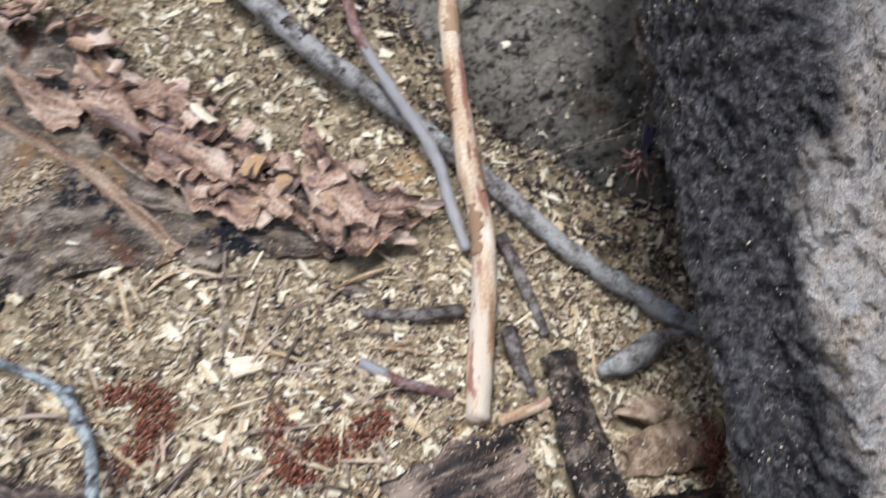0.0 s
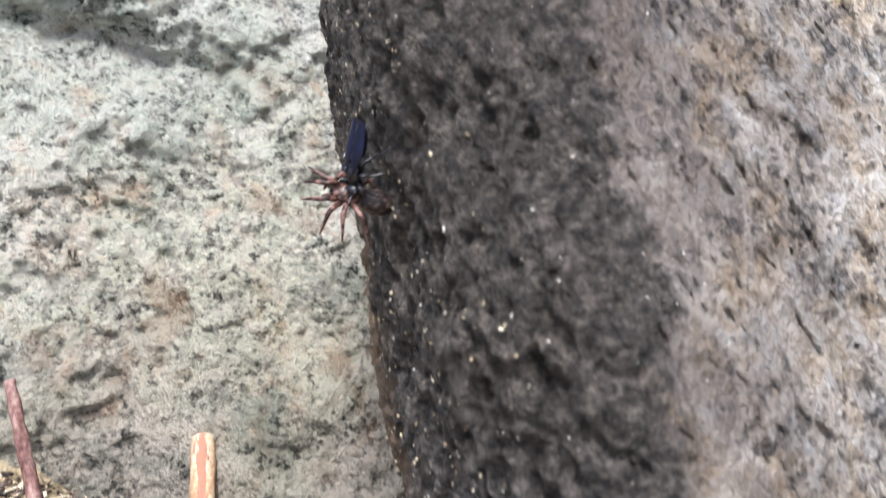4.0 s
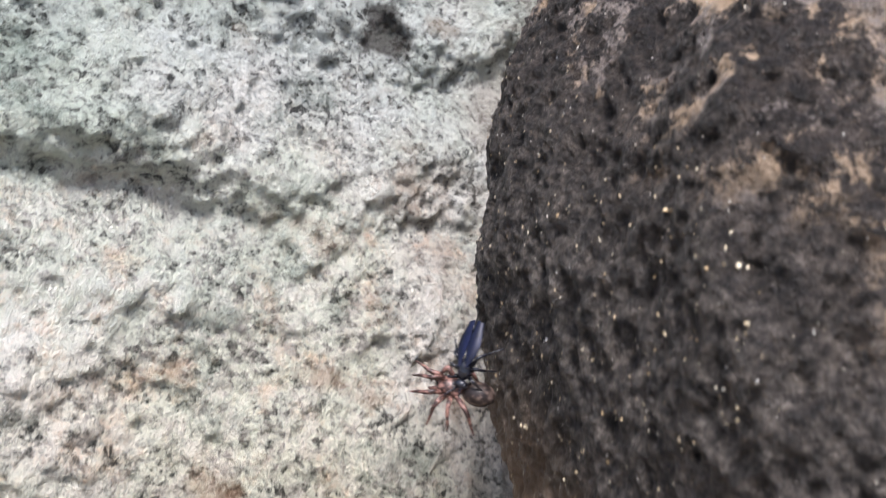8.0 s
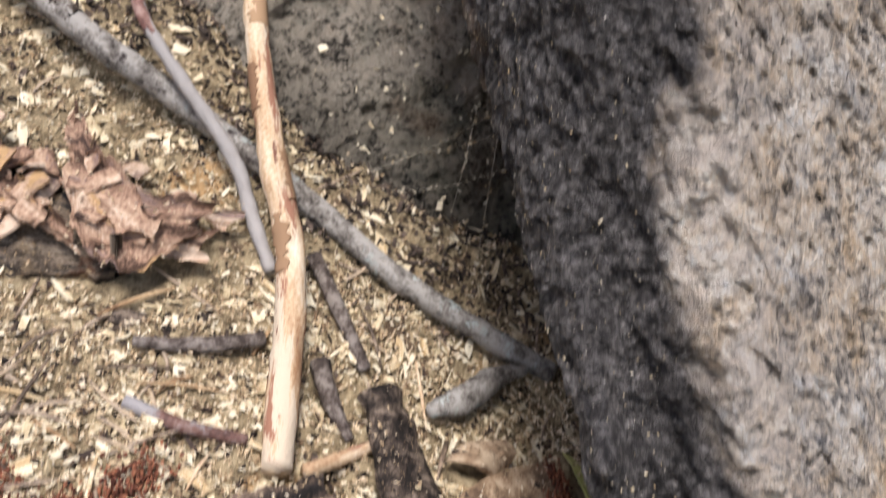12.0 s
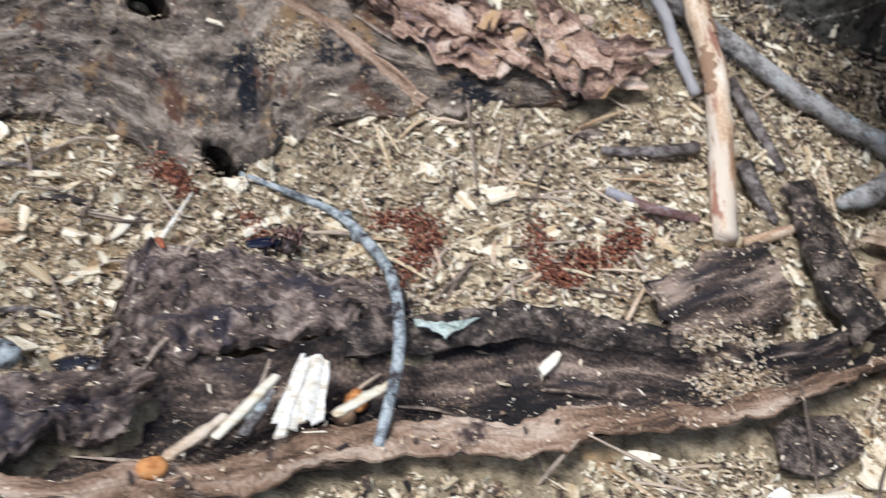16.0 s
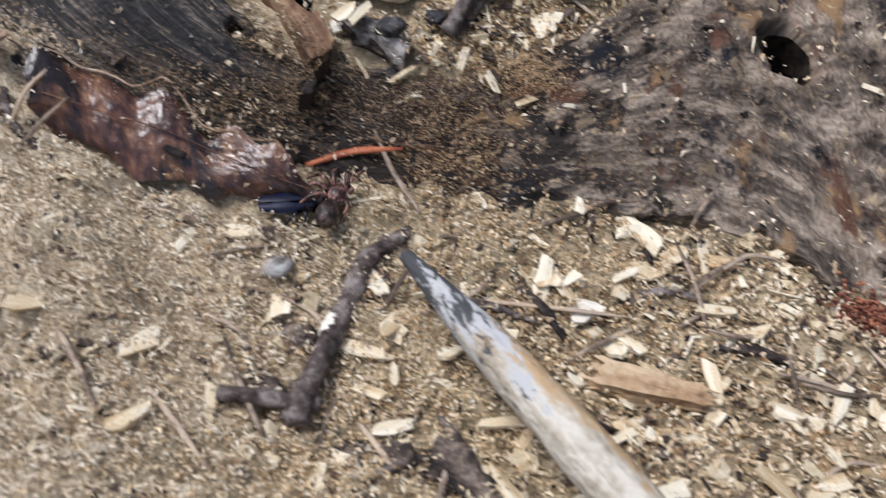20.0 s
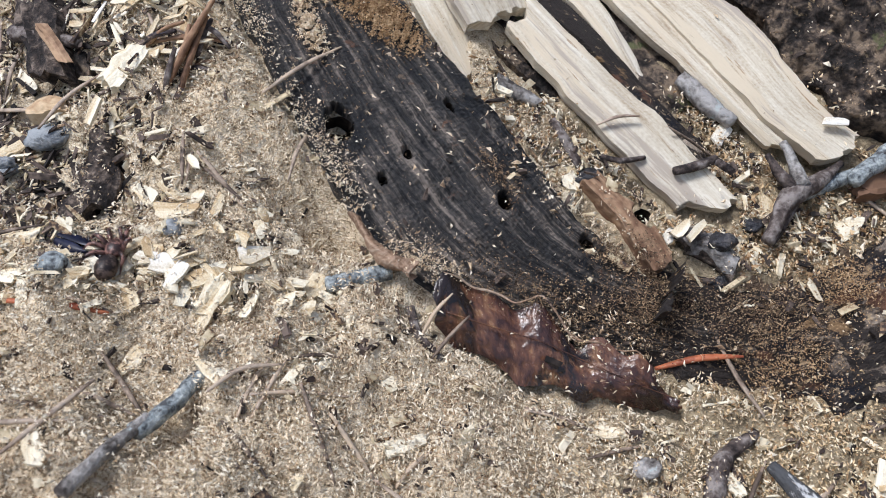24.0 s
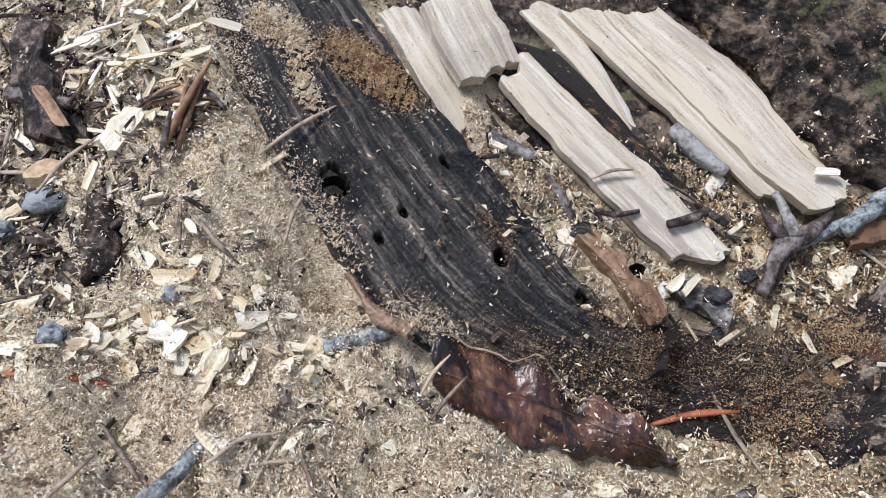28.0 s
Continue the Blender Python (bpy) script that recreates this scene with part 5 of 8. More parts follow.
part("curled_rim", sheet([tuple(p) for p in RIM + (IN - RIM) * 0.22 + (0, 0, 0.0010)], [tuple(p) for p in RIM + (RIM - IN) * 0.05 + (0, 0, 0.0026)], thick=0.0008, sag=0.0006, relief=0.0012, grit=0.0010, jag=0.0036, nu=260, nv=26, seed=141, grain=(60, 700)), RIMBARK, STRIP, "pale brown curled rim of the bark")
part("upper_edge", sheet([tuple(p) for p in IN[4:10] + (0, 0, 0.0045)], [tuple(p) for p in IN[4:10] + (RIM - IN)[4:10] * 0.22 + (0, 0, 0.0005)], thick=0.0016, sag=0.001, relief=0.0008, grit=0.0005, jag=0.002, nu=110, nv=16, seed=142, grain=(60, 700)), DARKBARK, STRIP, "raised splintered upper edge with grey lichen")
bark("bark_lip", "dark broken lip of bark over the stick's end", [(-0.1735, 0.0407, 0.0972), (-0.1658, 0.0475, 0.0933), (-0.1570, 0.0549, 0.0886), (-0.1512, 0.0613, 0.0850), (-0.1416, 0.0642, 0.0804), (-0.1329, 0.0718, 0.0750), (-0.1273, 0.0770, 0.0716)], [(-0.1733, 0.0314, 0.0944), (-0.1598, 0.0358, 0.0889), (-0.1469, 0.0412, 0.0828), (-0.1373, 0.0474, 0.0776), (-0.1298, 0.0567, 0.0724), (-0.1236, 0.0676, 0.0677)], PLATE, thick=0.003, sag=0.002, relief=0.0024, grit=0.003, jag=0.009, nu=130, nv=44, seed=143, grain=(60, 500))
bark("bark_plate", "raised flaky plate of dark brown bark", [(-0.1371, 0.0896, 0.0735), (-0.1411, 0.1118, 0.0723), (-0.1325, 0.1230, 0.0678), (-0.1135, 0.1248, 0.0606), (-0.0945, 0.1238, 0.0558), (-0.0809, 0.1210, 0.0535)], [(-0.1340, 0.0768, 0.0726), (-0.1235, 0.0848, 0.0666), (-0.1118, 0.0930, 0.0608), (-0.0986, 0.1017, 0.0556), (-0.0864, 0.1084, 0.0523), (-0.0743, 0.1120, 0.0500)], thick=0.003, sag=0.003, relief=0.002, grit=0.0026, jag=0.006, nu=170, nv=90, seed=42, grain=(150, 600), mat=PLATE)
bark("bark_plate", "square scrap of brown fibrous bark", [(-0.0160, 0.1308, 0.0443), (-0.0055, 0.1400, 0.0427), (0.0058, 0.1478, 0.0401), (0.0187, 0.1551, 0.0363)], [(-0.0094, 0.1130, 0.0356), (0.0009, 0.1185, 0.0332), (0.0133, 0.1259, 0.0300), (0.0246, 0.1361, 0.0275)], thick=0.002, sag=0.003, relief=0.0012, grit=0.0007, jag=0.003, nu=80, nv=60, seed=43, grain=(40, 700))
bark("bark_scrap", "dark purple-brown strip of bark propped on litter", [(0.0304, 0.1839, 0.0360), (0.0326, 0.1640, 0.0303), (0.0358, 0.1498, 0.0257), (0.0428, 0.1328, 0.0186)], [(0.0408, 0.1870, 0.0338), (0.0448, 0.1716, 0.0279), (0.0491, 0.1554, 0.0222), (0.0536, 0.1439, 0.0177)], DARKBARK, thick=0.002, sag=0.002, jag=0.0018, nu=60, nv=24, seed=44)
bark("bark_scrap", "grey-brown scrap of bark under the strip", [(0.0147, 0.1053, 0.0175), (0.0218, 0.1099, 0.0157), (0.0334, 0.1143, 0.0119)], [(0.0153, 0.0941, 0.0150), (0.0245, 0.0955, 0.0116), (0.0392, 0.1047, 0.0082)], DARKBARK, thick=0.0015, sag=0.002, jag=0.0015, nu=30, nv=24, seed=45)
bark("bark_scrap", "dark brown scrap of bark on the litter", [(-0.3472, 0.1070, 0.1814), (-0.3447, 0.0991, 0.1763), (-0.3407, 0.0917, 0.1714)], [(-0.3418, 0.1080, 0.1808), (-0.3370, 0.1014, 0.1751), (-0.3343, 0.0943, 0.1707)], DARKBARK, thick=0.002, sag=0.002, jag=0.0016, nu=30, nv=20, seed=46)
bark("dry_leaf", "curled grey-brown dead leaf beside the boulder", [(0.0511, 0.1724, 0.0225), (0.0581, 0.1790, 0.0213), (0.0704, 0.1836, 0.0176)], [(0.0629, 0.1747, 0.0152), (0.0656, 0.1749, 0.0142), (0.0705, 0.1792, 0.0134)], DRYLEAF, "leaf", thick=0.0008, sag=0.003, jag=0.001, nu=30, nv=20, seed=47)
bark("dry_leaf", "flat grey-brown dead leaf on litter", [(0.0526, 0.1642, 0.0168), (0.0667, 0.1759, 0.0140), (0.0838, 0.1843, 0.0098)], [(0.0545, 0.1551, 0.0139), (0.0671, 0.1598, 0.0100), (0.0832, 0.1681, 0.0063)], DRYLEAF, "leaf", thick=0.0008, sag=0.002, jag=0.0015, nu=30, nv=20, seed=48)
bark("green_leaf", "small yellow-green leaf standing against the boulder", [(0.0883, 0.1864, 0.0097), (0.0913, 0.1854, 0.0085), (0.0934, 0.1827, 0.0072)], [(0.0921, 0.1649, 0.0042), (0.0942, 0.1664, 0.0038), (0.0962, 0.1690, 0.0037)], GREENLEAF, "leaf", thick=0.0006, sag=0.002, jag=0.0006, nu=24, nv=24, seed=49)
BEFORE_LEAF = TOPS.copy()
LEAF_TOP = smooth_line([(-0.2807, 0.1125, 0.1427), (-0.2751, 0.1191, 0.1410), (-0.2671, 0.1217, 0.1357), (-0.2598, 0.1228, 0.1305), (-0.2522, 0.1231, 0.1253), (-0.2446, 0.1232, 0.1203), (-0.2374, 0.1216, 0.1153)], 19)
LEAF_TOP = LEAF_TOP + np.array([(0.0, 0.35, 0.8)]) * (0.0022 * np.sin(np.linspace(0.4, 17.5, 19)) + 0.0012 * np.sin(np.linspace(0, 31, 19)))[:, None]
OAK = bark("dead_leaf", "wet dark brown oak leaf lying against the log", LEAF_TOP, [(-0.2779, 0.1096, 0.1331), (-0.2718, 0.1107, 0.1285), (-0.2656, 0.1113, 0.1238), (-0.2587, 0.1138, 0.1196), (-0.2516, 0.1164, 0.1158), (-0.2446, 0.1195, 0.1127), (-0.2376, 0.1231, 0.1101)], LEAF, "leaf", thick=0.0006, sag=0.0015, jag=0.003, relief=0.0018, grain=(60, 90), nu=110, nv=50, seed=50)
CLEAN[TOPS != BEFORE_LEAF] = 0.2
part("midrib", tube([(-0.2774, 0.1114, 0.1389), (-0.2697, 0.1144, 0.1338), (-0.2618, 0.1172, 0.1289), (-0.2536, 0.1187, 0.1236), (-0.2452, 0.1198, 0.1186), (-0.2378, 0.1208, 0.1148)], [0.00018, 0.00016, 0.0001], n=40, sides=6), LEAF, OAK, "pale brown midrib")
part("torn_edge", tube(LEAF_TOP[1:-2] + (0, 0, 0.0002), [0.0001, 0.00028, 0.00016, 0.0003, 0.0002, 0.0001], n=80, sides=7, rough=0.5), RIMBARK, OAK, "light torn edge of the leaf")
bark("leaf_edge", "curled tan edge of a dead leaf", [(-0.2976, 0.1167, 0.1575), (-0.2942, 0.1135, 0.1529), (-0.2898, 0.1129, 0.1487), (-0.2850, 0.1131, 0.1447)], [(-0.2945, 0.1175, 0.1571), (-0.2913, 0.1159, 0.1535), (-0.2876, 0.1159, 0.1503), (-0.2839, 0.1141, 0.1462)], RIMBARK, "leaf", thick=0.0008, sag=0.002, jag=0.003, relief=0.0016, nu=40, nv=14, seed=51)
bark("bark_scrap", "grey curled bark scrap on sawdust by the log", [(-0.2427, 0.1524, 0.1316), (-0.2392, 0.1568, 0.1320), (-0.2340, 0.1573, 0.1289), (-0.2304, 0.1558, 0.1256)], [(-0.2410, 0.1518, 0.1291), (-0.2376, 0.1526, 0.1273), (-0.2341, 0.1522, 0.1248), (-0.2317, 0.1511, 0.1227)], DARKBARK, thick=0.0012, sag=0.003, jag=0.0012, nu=30, nv=16, seed=52)


# ---- flakes of reddish bark on the log ----
for k, (a, b, lift) in enumerate([
    ([(-0.1185, 0.2579, 0.1116), (-0.1066, 0.2517, 0.1011), (-0.0947, 0.2478, 0.0931), (-0.0809, 0.2460, 0.0870)], [(-0.1135, 0.2373, 0.0907), (-0.1000, 0.2311, 0.0801), (-0.0863, 0.2268, 0.0724), (-0.0722, 0.2230, 0.0664)], 0),
    ([(-0.0955, 0.2453, 0.0944), (-0.0802, 0.2439, 0.0882), (-0.0676, 0.2378, 0.0803), (-0.0564, 0.2299, 0.0726)], [(-0.0904, 0.2227, 0.0730), (-0.0764, 0.2182, 0.0665), (-0.0639, 0.2136, 0.0618), (-0.0556, 0.2168, 0.0621)], 0),
    ([(-0.1102, 0.2383, 0.0980), (-0.1008, 0.2385, 0.0940), (-0.0940, 0.2359, 0.0895)], [(-0.1086, 0.2300, 0.0869), (-0.0996, 0.2282, 0.0819), (-0.0920, 0.2256, 0.0774)], 0),
    ([(-0.0631, 0.2281, 0.0737), (-0.0524, 0.2245, 0.0697), (-0.0421, 0.2168, 0.0643)], [(-0.0615, 0.2230, 0.0664), (-0.0505, 0.2174, 0.0617), (-0.0395, 0.2120, 0.0579)], 0),
    ([(-0.0438, 0.2427, 0.0806), (-0.0334, 0.2331, 0.0726), (-0.0223, 0.2266, 0.0672), (-0.0089, 0.2258, 0.0645)], [(-0.0426, 0.2173, 0.0606), (-0.0324, 0.2099, 0.0562), (-0.0236, 0.2099, 0.0551), (-0.0151, 0.2159, 0.0561)], 0),
    ([(-0.0409, 0.2449, 0.0845), (-0.0384, 0.2386, 0.0798), (-0.0348, 0.2305, 0.0743)], [(-0.0443, 0.2441, 0.0766), (-0.0431, 0.2375, 0.0720), (-0.0409, 0.2309, 0.0676)], 0),
    ([(-0.0226, 0.2290, 0.0645), (-0.0135, 0.2284, 0.0627), (-0.0035, 0.2297, 0.0614)], [(-0.0190, 0.2255, 0.0591), (-0.0118, 0.2260, 0.0581), (-0.0044, 0.2277, 0.0576)], 0),
    ([(-0.0207, 0.2226, 0.0590), (-0.0152, 0.2214, 0.0576), (-0.0089, 0.2214, 0.0565)], [(-0.0224, 0.2184, 0.0553), (-0.0170, 0.2162, 0.0536), (-0.0116, 0.2179, 0.0534)], 0),
    ([(-0.1313, 0.2387, 0.1035), (-0.1222, 0.2368, 0.0968), (-0.1131, 0.2375, 0.0926)], [(-0.1294, 0.2321, 0.0955), (-0.1203, 0.2301, 0.0888), (-0.1112, 0.2313, 0.0851)], 0),
    ([(-0.0802, 0.2323, 0.0835), (-0.0714, 0.2293, 0.0792), (-0.0642, 0.2255, 0.0753)], [(-0.0799, 0.2251, 0.0756), (-0.0719, 0.2217, 0.0716), (-0.0650, 0.2202, 0.0694)], 0),
    ([(-0.0328, 0.2244, 0.0697), (-0.0256, 0.2217, 0.0673), (-0.0184, 0.2170, 0.0641)], [(-0.0343, 0.2176, 0.0636), (-0.0271, 0.2128, 0.0606), (-0.0209, 0.2106, 0.0590)], 0),
]):
    tagged(part("bark_flake", sheet(a, b, thick=0.0005, sag=0.003, curl=0.0032, relief=0.0014, grit=0.0005, jag=0.006, ends=0.006, nu=60, nv=40, seed=60 + k, grain=(120, 300)), FLAKE), "curled reddish-brown flake of bark on the log", "bark", "bark flakes")

FLAKE_LINE = smooth_line([(-0.1283, 0.2494, 0.1040), (-0.1139, 0.2462, 0.0939), (-0.0968, 0.2396, 0.0813), (-0.0792, 0.2345, 0.0718), (-0.0610, 0.2278, 0.0631), (-0.0409, 0.2233, 0.0573), (-0.0173, 0.2243, 0.0543)], 60)
for k in range(84):
    rf = random.Random(900 + k)
    c = FLAKE_LINE[rf.randrange(60)] + np.array((rf.uniform(-0.009, 0.009), rf.uniform(-0.011, 0.011), 0))
    turn, w, h = rf.uniform(0, 6.28), rf.uniform(0.0025, 0.0048), rf.uniform(0.006, 0.012)
    f, g = np.array((math.cos(turn), math.sin(turn), rf.uniform(-0.4, 0.4))), np.array((-math.sin(turn), math.cos(turn), rf.uniform(-0.4, 0.4)))
    c[2] = float(land(c[0], c[1])) + h
    keep = TOPS.copy(), LOWS.copy()
    me = sheet([tuple(c + f * a * w - g * w * 0.8) for a in (-1, 0, 1)], [tuple(c + f * a * w + g * w * 0.8) for a in (-1, 0, 1)], thick=0.0007, sag=0.0014, curl=rf.uniform(-0.001, 0.0016), relief=0.0006, grit=0.0003, jag=0.0016, nu=14, nv=12, seed=200 + k, grain=(150, 400))
    TOPS[:], LOWS[:] = keep
    tagged(part("bark_flake", me, FLAKE), "small curled reddish-brown flake of bark", "bark", "bark flakes")

make_ground()


# ---- what is strewn over the ground ----
SURF = np.maximum(BARE, TOPS)


def on_map(x, y):
    i = np.clip(np.round((np.asarray(x) - MAP_X) / MAP_STEP).astype(int), 0, MAP_N - 1)
    j = np.clip(np.round((np.asarray(y) - MAP_Y) / MAP_STEP).astype(int), 0, MAP_M - 1)
    return i, j


def surface(x, y):
    return SURF[on_map(x, y)]


def clear_of_rocks(x, y, gap=0.0):
    z = land(x, y)
    xx = x - 0.2 * (0.2 - z)
    inside = (xx > 0.06) & (y > np.interp(xx, [0.045, 0.07, 0.136, 0.3], [0.192, 0.163, 0.195, 0.28]) + 0.6 * (z - 0.15) - gap)
    far = y > far_face(x, z) - gap
    return ~(inside | far)


def normals_at(x, y, e=0.004):
    n = np.stack([land(x - e, y) - land(x + e, y), land(x, y - e) - land(x, y + e), np.full(len(x), 2 * e)], 1)
    return n / np.linalg.norm(n, axis=1)[:, None]


def strew(count, seed, keep):
    """count places over the ground, thinned by keep(x, y, covered, rng)."""
    rng = np.random.default_rng(seed)
    x, y = rng.uniform(-0.41, 0.12, count), rng.uniform(0.02, 0.33, count)
    covered = TOPS[on_map(x, y)] > -1
    ok = clear_of_rocks(x, y) & (rng.random(count) < keep(x, y, covered) * CLEAN[on_map(x, y)])
    x, y = x[ok], y[ok]
    return x, y, rng


def patchy(x, y, size, seed):
    return fbm(np.stack([x / size, y / size, 0 * x], 1), 3, seed)


def strewn(name, label, count, seed, keep, long, wide, thick, mat, sink=0.3, pile=0.0, crumbs=False):
    x, y, rng = strew(count, seed, keep)
    n = len(x)
    size = np.stack([rng.uniform(*long, n), rng.uniform(*wide, n), rng.uniform(*thick, n)], 1)
    size *= (0.7 + 0.6 * rng.random(n) ** 2)[:, None]
    z = surface(x, y) + size[:, 2] * sink + pile * rng.random(n) ** 2
    ob = part(name, shards(name, np.stack([x, y, z], 1), normals_at(x, y), size, seed, crumbs=crumbs), mat)
    return tagged(ob, label, "litter", kind="stuff")


NEAR_RIM = np.zeros((MAP_N, MAP_M))
_open = TOPS < -1
for a in range(-4, 5):
    for c in range(-4, 5):
        NEAR_RIM = np.maximum(NEAR_RIM, np.roll(np.roll(_open, a, 0), c, 1) * (1 - math.hypot(a, c) / 6))


def rim(x, y):
    """How near a covered place is to the edge of what covers it."""
    return np.clip(NEAR_RIM[on_map(x, y)], 0, 1) ** 2 * np.clip(0.5 + 3 * patchy(x, y, 0.007, 77), 0, 1)


def bank(x, y):
    """The dark bank of old litter above the sawdust."""
    return np.minimum(1.4, sum(w * np.exp(-((x - a) ** 2 + (y - b) ** 2) / (2 * 0.016 ** 2)) for a, b, w in ((-0.3867, 0.1355, 1.7), (-0.3634, 0.1183, 1.3), (-0.3732, 0.1078, 0.7), (-0.3439, 0.1023, 0.5)))) * np.clip(0.7 + 2 * patchy(x, y, 0.01, 78), 0, 1)


def fine_side(x):
    return np.clip((-0.15 - x) / 0.06, 0, 1)


def pale_side(x):
    return np.clip((-0.205 - x) / 0.06, 0, 1)


strewn("sawdust_grains", "fine tan sawdust grains heaped on the slope", 190000, 1, lambda x, y, c: np.where(c, 0.015 + 0.3 * rim(x, y), 0.62 * (1 - fine_side(x)) * np.where(clear_of_rocks(x, y, 0.03), 1, 0.4)), (0.0009, 0.0022), (0.0005, 0.0012), (0.0004, 0.0011), GRAIN, 0.7, 0.0016, True)
strewn("fine_sawdust", "very fine pale sawdust drifted over the bank", 1000000, 41, lambda x, y, c: np.where(c, 0.01 + 0.7 * rim(x, y) * pale_side(x), pale_side(x) * (1 - 0.75 * bank(x, y))), (0.0005, 0.0016), (0.0002, 0.0006), (0.0002, 0.0005), DUST, 1.2, 0.0026, True)
strewn("golden_sawdust", "golden fine sawdust between log and bark", 600000, 42, lambda x, y, c: np.where(c, 0.3 * rim(x, y), 0.95) * fine_side(x) * (1 - pale_side(x)), (0.0005, 0.0016), (0.00022, 0.0007), (0.0002, 0.0006), GOLD, 1.0, 0.0022, True)
strewn("wood_dust", "fine brown dust caught in the grain of the wood", 220000, 31, lambda x, y, c: np.where(c, 0.9 * np.clip(0.1 + 5 * patchy(x, y, 0.016, 9), 0, 1), 0), (0.0003, 0.0009), (0.0001, 0.0004), (0.0001, 0.0003), ROTDUST, 0.5, 0.0003, True)
strewn("sawdust_flakes", "pale flakes and splinters of chewed wood", 64000, 2, lambda x, y, c: np.where(c, 0.004, 0.7 - 0.56 * fine_side(x)) * (0.6 + 1.6 * patchy(x, y, 0.03, 4)) * np.where(clear_of_rocks(x, y, 0.03), 1, 0.2), (0.0013, 0.0044), (0.0005, 0.0017), (0.0002, 0.0006), LITTER, 0.6, 0.0014)
strewn("dark_litter", "dark crumbs of bark and rotten wood", 42000, 3, lambda x, y, c: np.where(c, 0.05, 0.46 - 0.16 * fine_side(x)) * np.clip(0.6 + 3 * patchy(x, y, 0.02, 14), 0, 1) * np.where(clear_of_rocks(x, y, 0.035), 1, 4.5), (0.001, 0.0042), (0.0006, 0.0018), (0.0003, 0.001), HUMUS)
strewn("wood_flakes", "flat yellow flakes of chewed wood in the litter", 8200, 6, lambda x, y, c: np.where(c, 0.004, 0.75 - 0.6 * fine_side(x)) * np.where(clear_of_rocks(x, y, 0.03), 1, 0.4), (0.003, 0.0066), (0.0014, 0.0034), (0.0002, 0.0005), LITTER, 1.2, 0.001)
strewn("bank_litter", "old dark needles and bark crumbs on the bank", 42000, 71, lambda x, y, c: np.where(c, 0, bank(x, y)), (0.0015, 0.008), (0.0006, 0.0018), (0.0003, 0.0009), HUMUS, 0.8, 0.002)
strewn("bank_splinters", "grey and tan splinters on the bank", 60000, 72, lambda x, y, c: np.where(c, 0, 0.5 * bank(x, y)), (0.002, 0.009), (0.0005, 0.0015), (0.0002, 0.0006), LITTER, 1.4, 0.002)


def rot_bed(x, y):
    """Where the rotten wood behind the slab has crumbled."""
    return np.minimum(1, sum(np.exp(-((x - a) ** 2 + (y - b) ** 2) / (2 * 0.014 ** 2)) for a, b in ((-0.2670, 0.1598), (-0.2488, 0.1593), (-0.2340, 0.1655), (-0.2206, 0.1760), (-0.2107, 0.1689)))) * np.clip(0.65 + 2.5 * patchy(x, y, 0.008, 79), 0, 1)


strewn("rotten_crumbs", "orange-brown crumbs of rotten wood behind the slab", 260000, 73, lambda x, y, c: np.where(c, 0.35 * rim(x, y), 0.9) * rot_bed(x, y), (0.0006, 0.0022), (0.0004, 0.0011), (0.0003, 0.0009), FRASS, 0.9, 0.0022, True)
strewn("charred_bits", "dark and pale bits strewn behind the slab", 40000, 74, lambda x, y, c: np.where(c, 0.1, 0.7) * rot_bed(x, y), (0.0014, 0.006), (0.0006, 0.0018), (0.0003, 0.0009), LITTER, 1.4, 0.002)
strewn("humus_bits", "black humus crumbs behind the slab", 40000, 75, lambda x, y, c: np.where(c, 0.1, 0.6) * rot_bed(x, y), (0.0012, 0.005), (0.0006, 0.0018), (0.0003, 0.0009), HUMUS, 1.4, 0.002)
strewn("orange_dust", "orange-tan frass mixed into the sawdust", 150000, 76, lambda x, y, c: np.where(c, 0, 0.8) * np.exp(-((x + 0.19) / 0.05) ** 2) * np.clip(0.35 + 3 * patchy(x, y, 0.02, 80), 0, 1), (0.0005, 0.0014), (0.0004, 0.0009), (0.0003, 0.0009), FRASS, 0.9, 0.0016, True)
# damp litter, its black colour also deepening the crevice's shade
strewn("damp_litter", "damp black litter that also stands for shade in the crevice at the boulders' foot", 60000, 77, lambda x, y, c: np.where(c | clear_of_rocks(x, y, 0.026), 0, 0.35) * np.clip(0.6 + 2 * patchy(x, y, 0.012, 81), 0, 1), (0.0012, 0.006), (0.0006, 0.002), (0.0003, 0.001), HUMUS, 1.0, 0.002)
strewn("wood_splinters", "long thin pale splinters in the litter", 5200, 5, lambda x, y, c: np.where(c, 0.012, 0.5 - 0.35 * fine_side(x)), (0.004, 0.0095), (0.0005, 0.0011), (0.0002, 0.0005), LITTER, 0.8)


# chips, one by one
def chip_mesh(seed, long, wide, thick):
    rng = random.Random(seed)
    a = [(-long / 2, -wide / 2 * rng.uniform(0.4, 1), 0), (-long / 6, -wide / 2 * rng.uniform(0.7, 1.1), 0), (long / 2 * rng.uniform(0.7, 1), -wide / 2 * rng.uniform(0.3, 0.9), 0)]
    b = [(-long / 2 * rng.uniform(0.7, 1), wide / 2 * rng.uniform(0.4, 1), 0), (long / 6, wide / 2 * rng.uniform(0.7, 1.1), 0), (long / 2, wide / 2 * rng.uniform(0.3, 0.9), 0)]
    keep = TOPS.copy(), LOWS.copy()
    me = sheet(a, b, thick=thick, sag=rng.uniform(-0.05, 0.08) * wide, jag=0.3 * wide, ends=0.55 * wide, relief=0.04 * wide, grain=(150, 1500), nu=12, nv=8, seed=seed, smooth=False)
    TOPS[:], LOWS[:] = keep
    return me


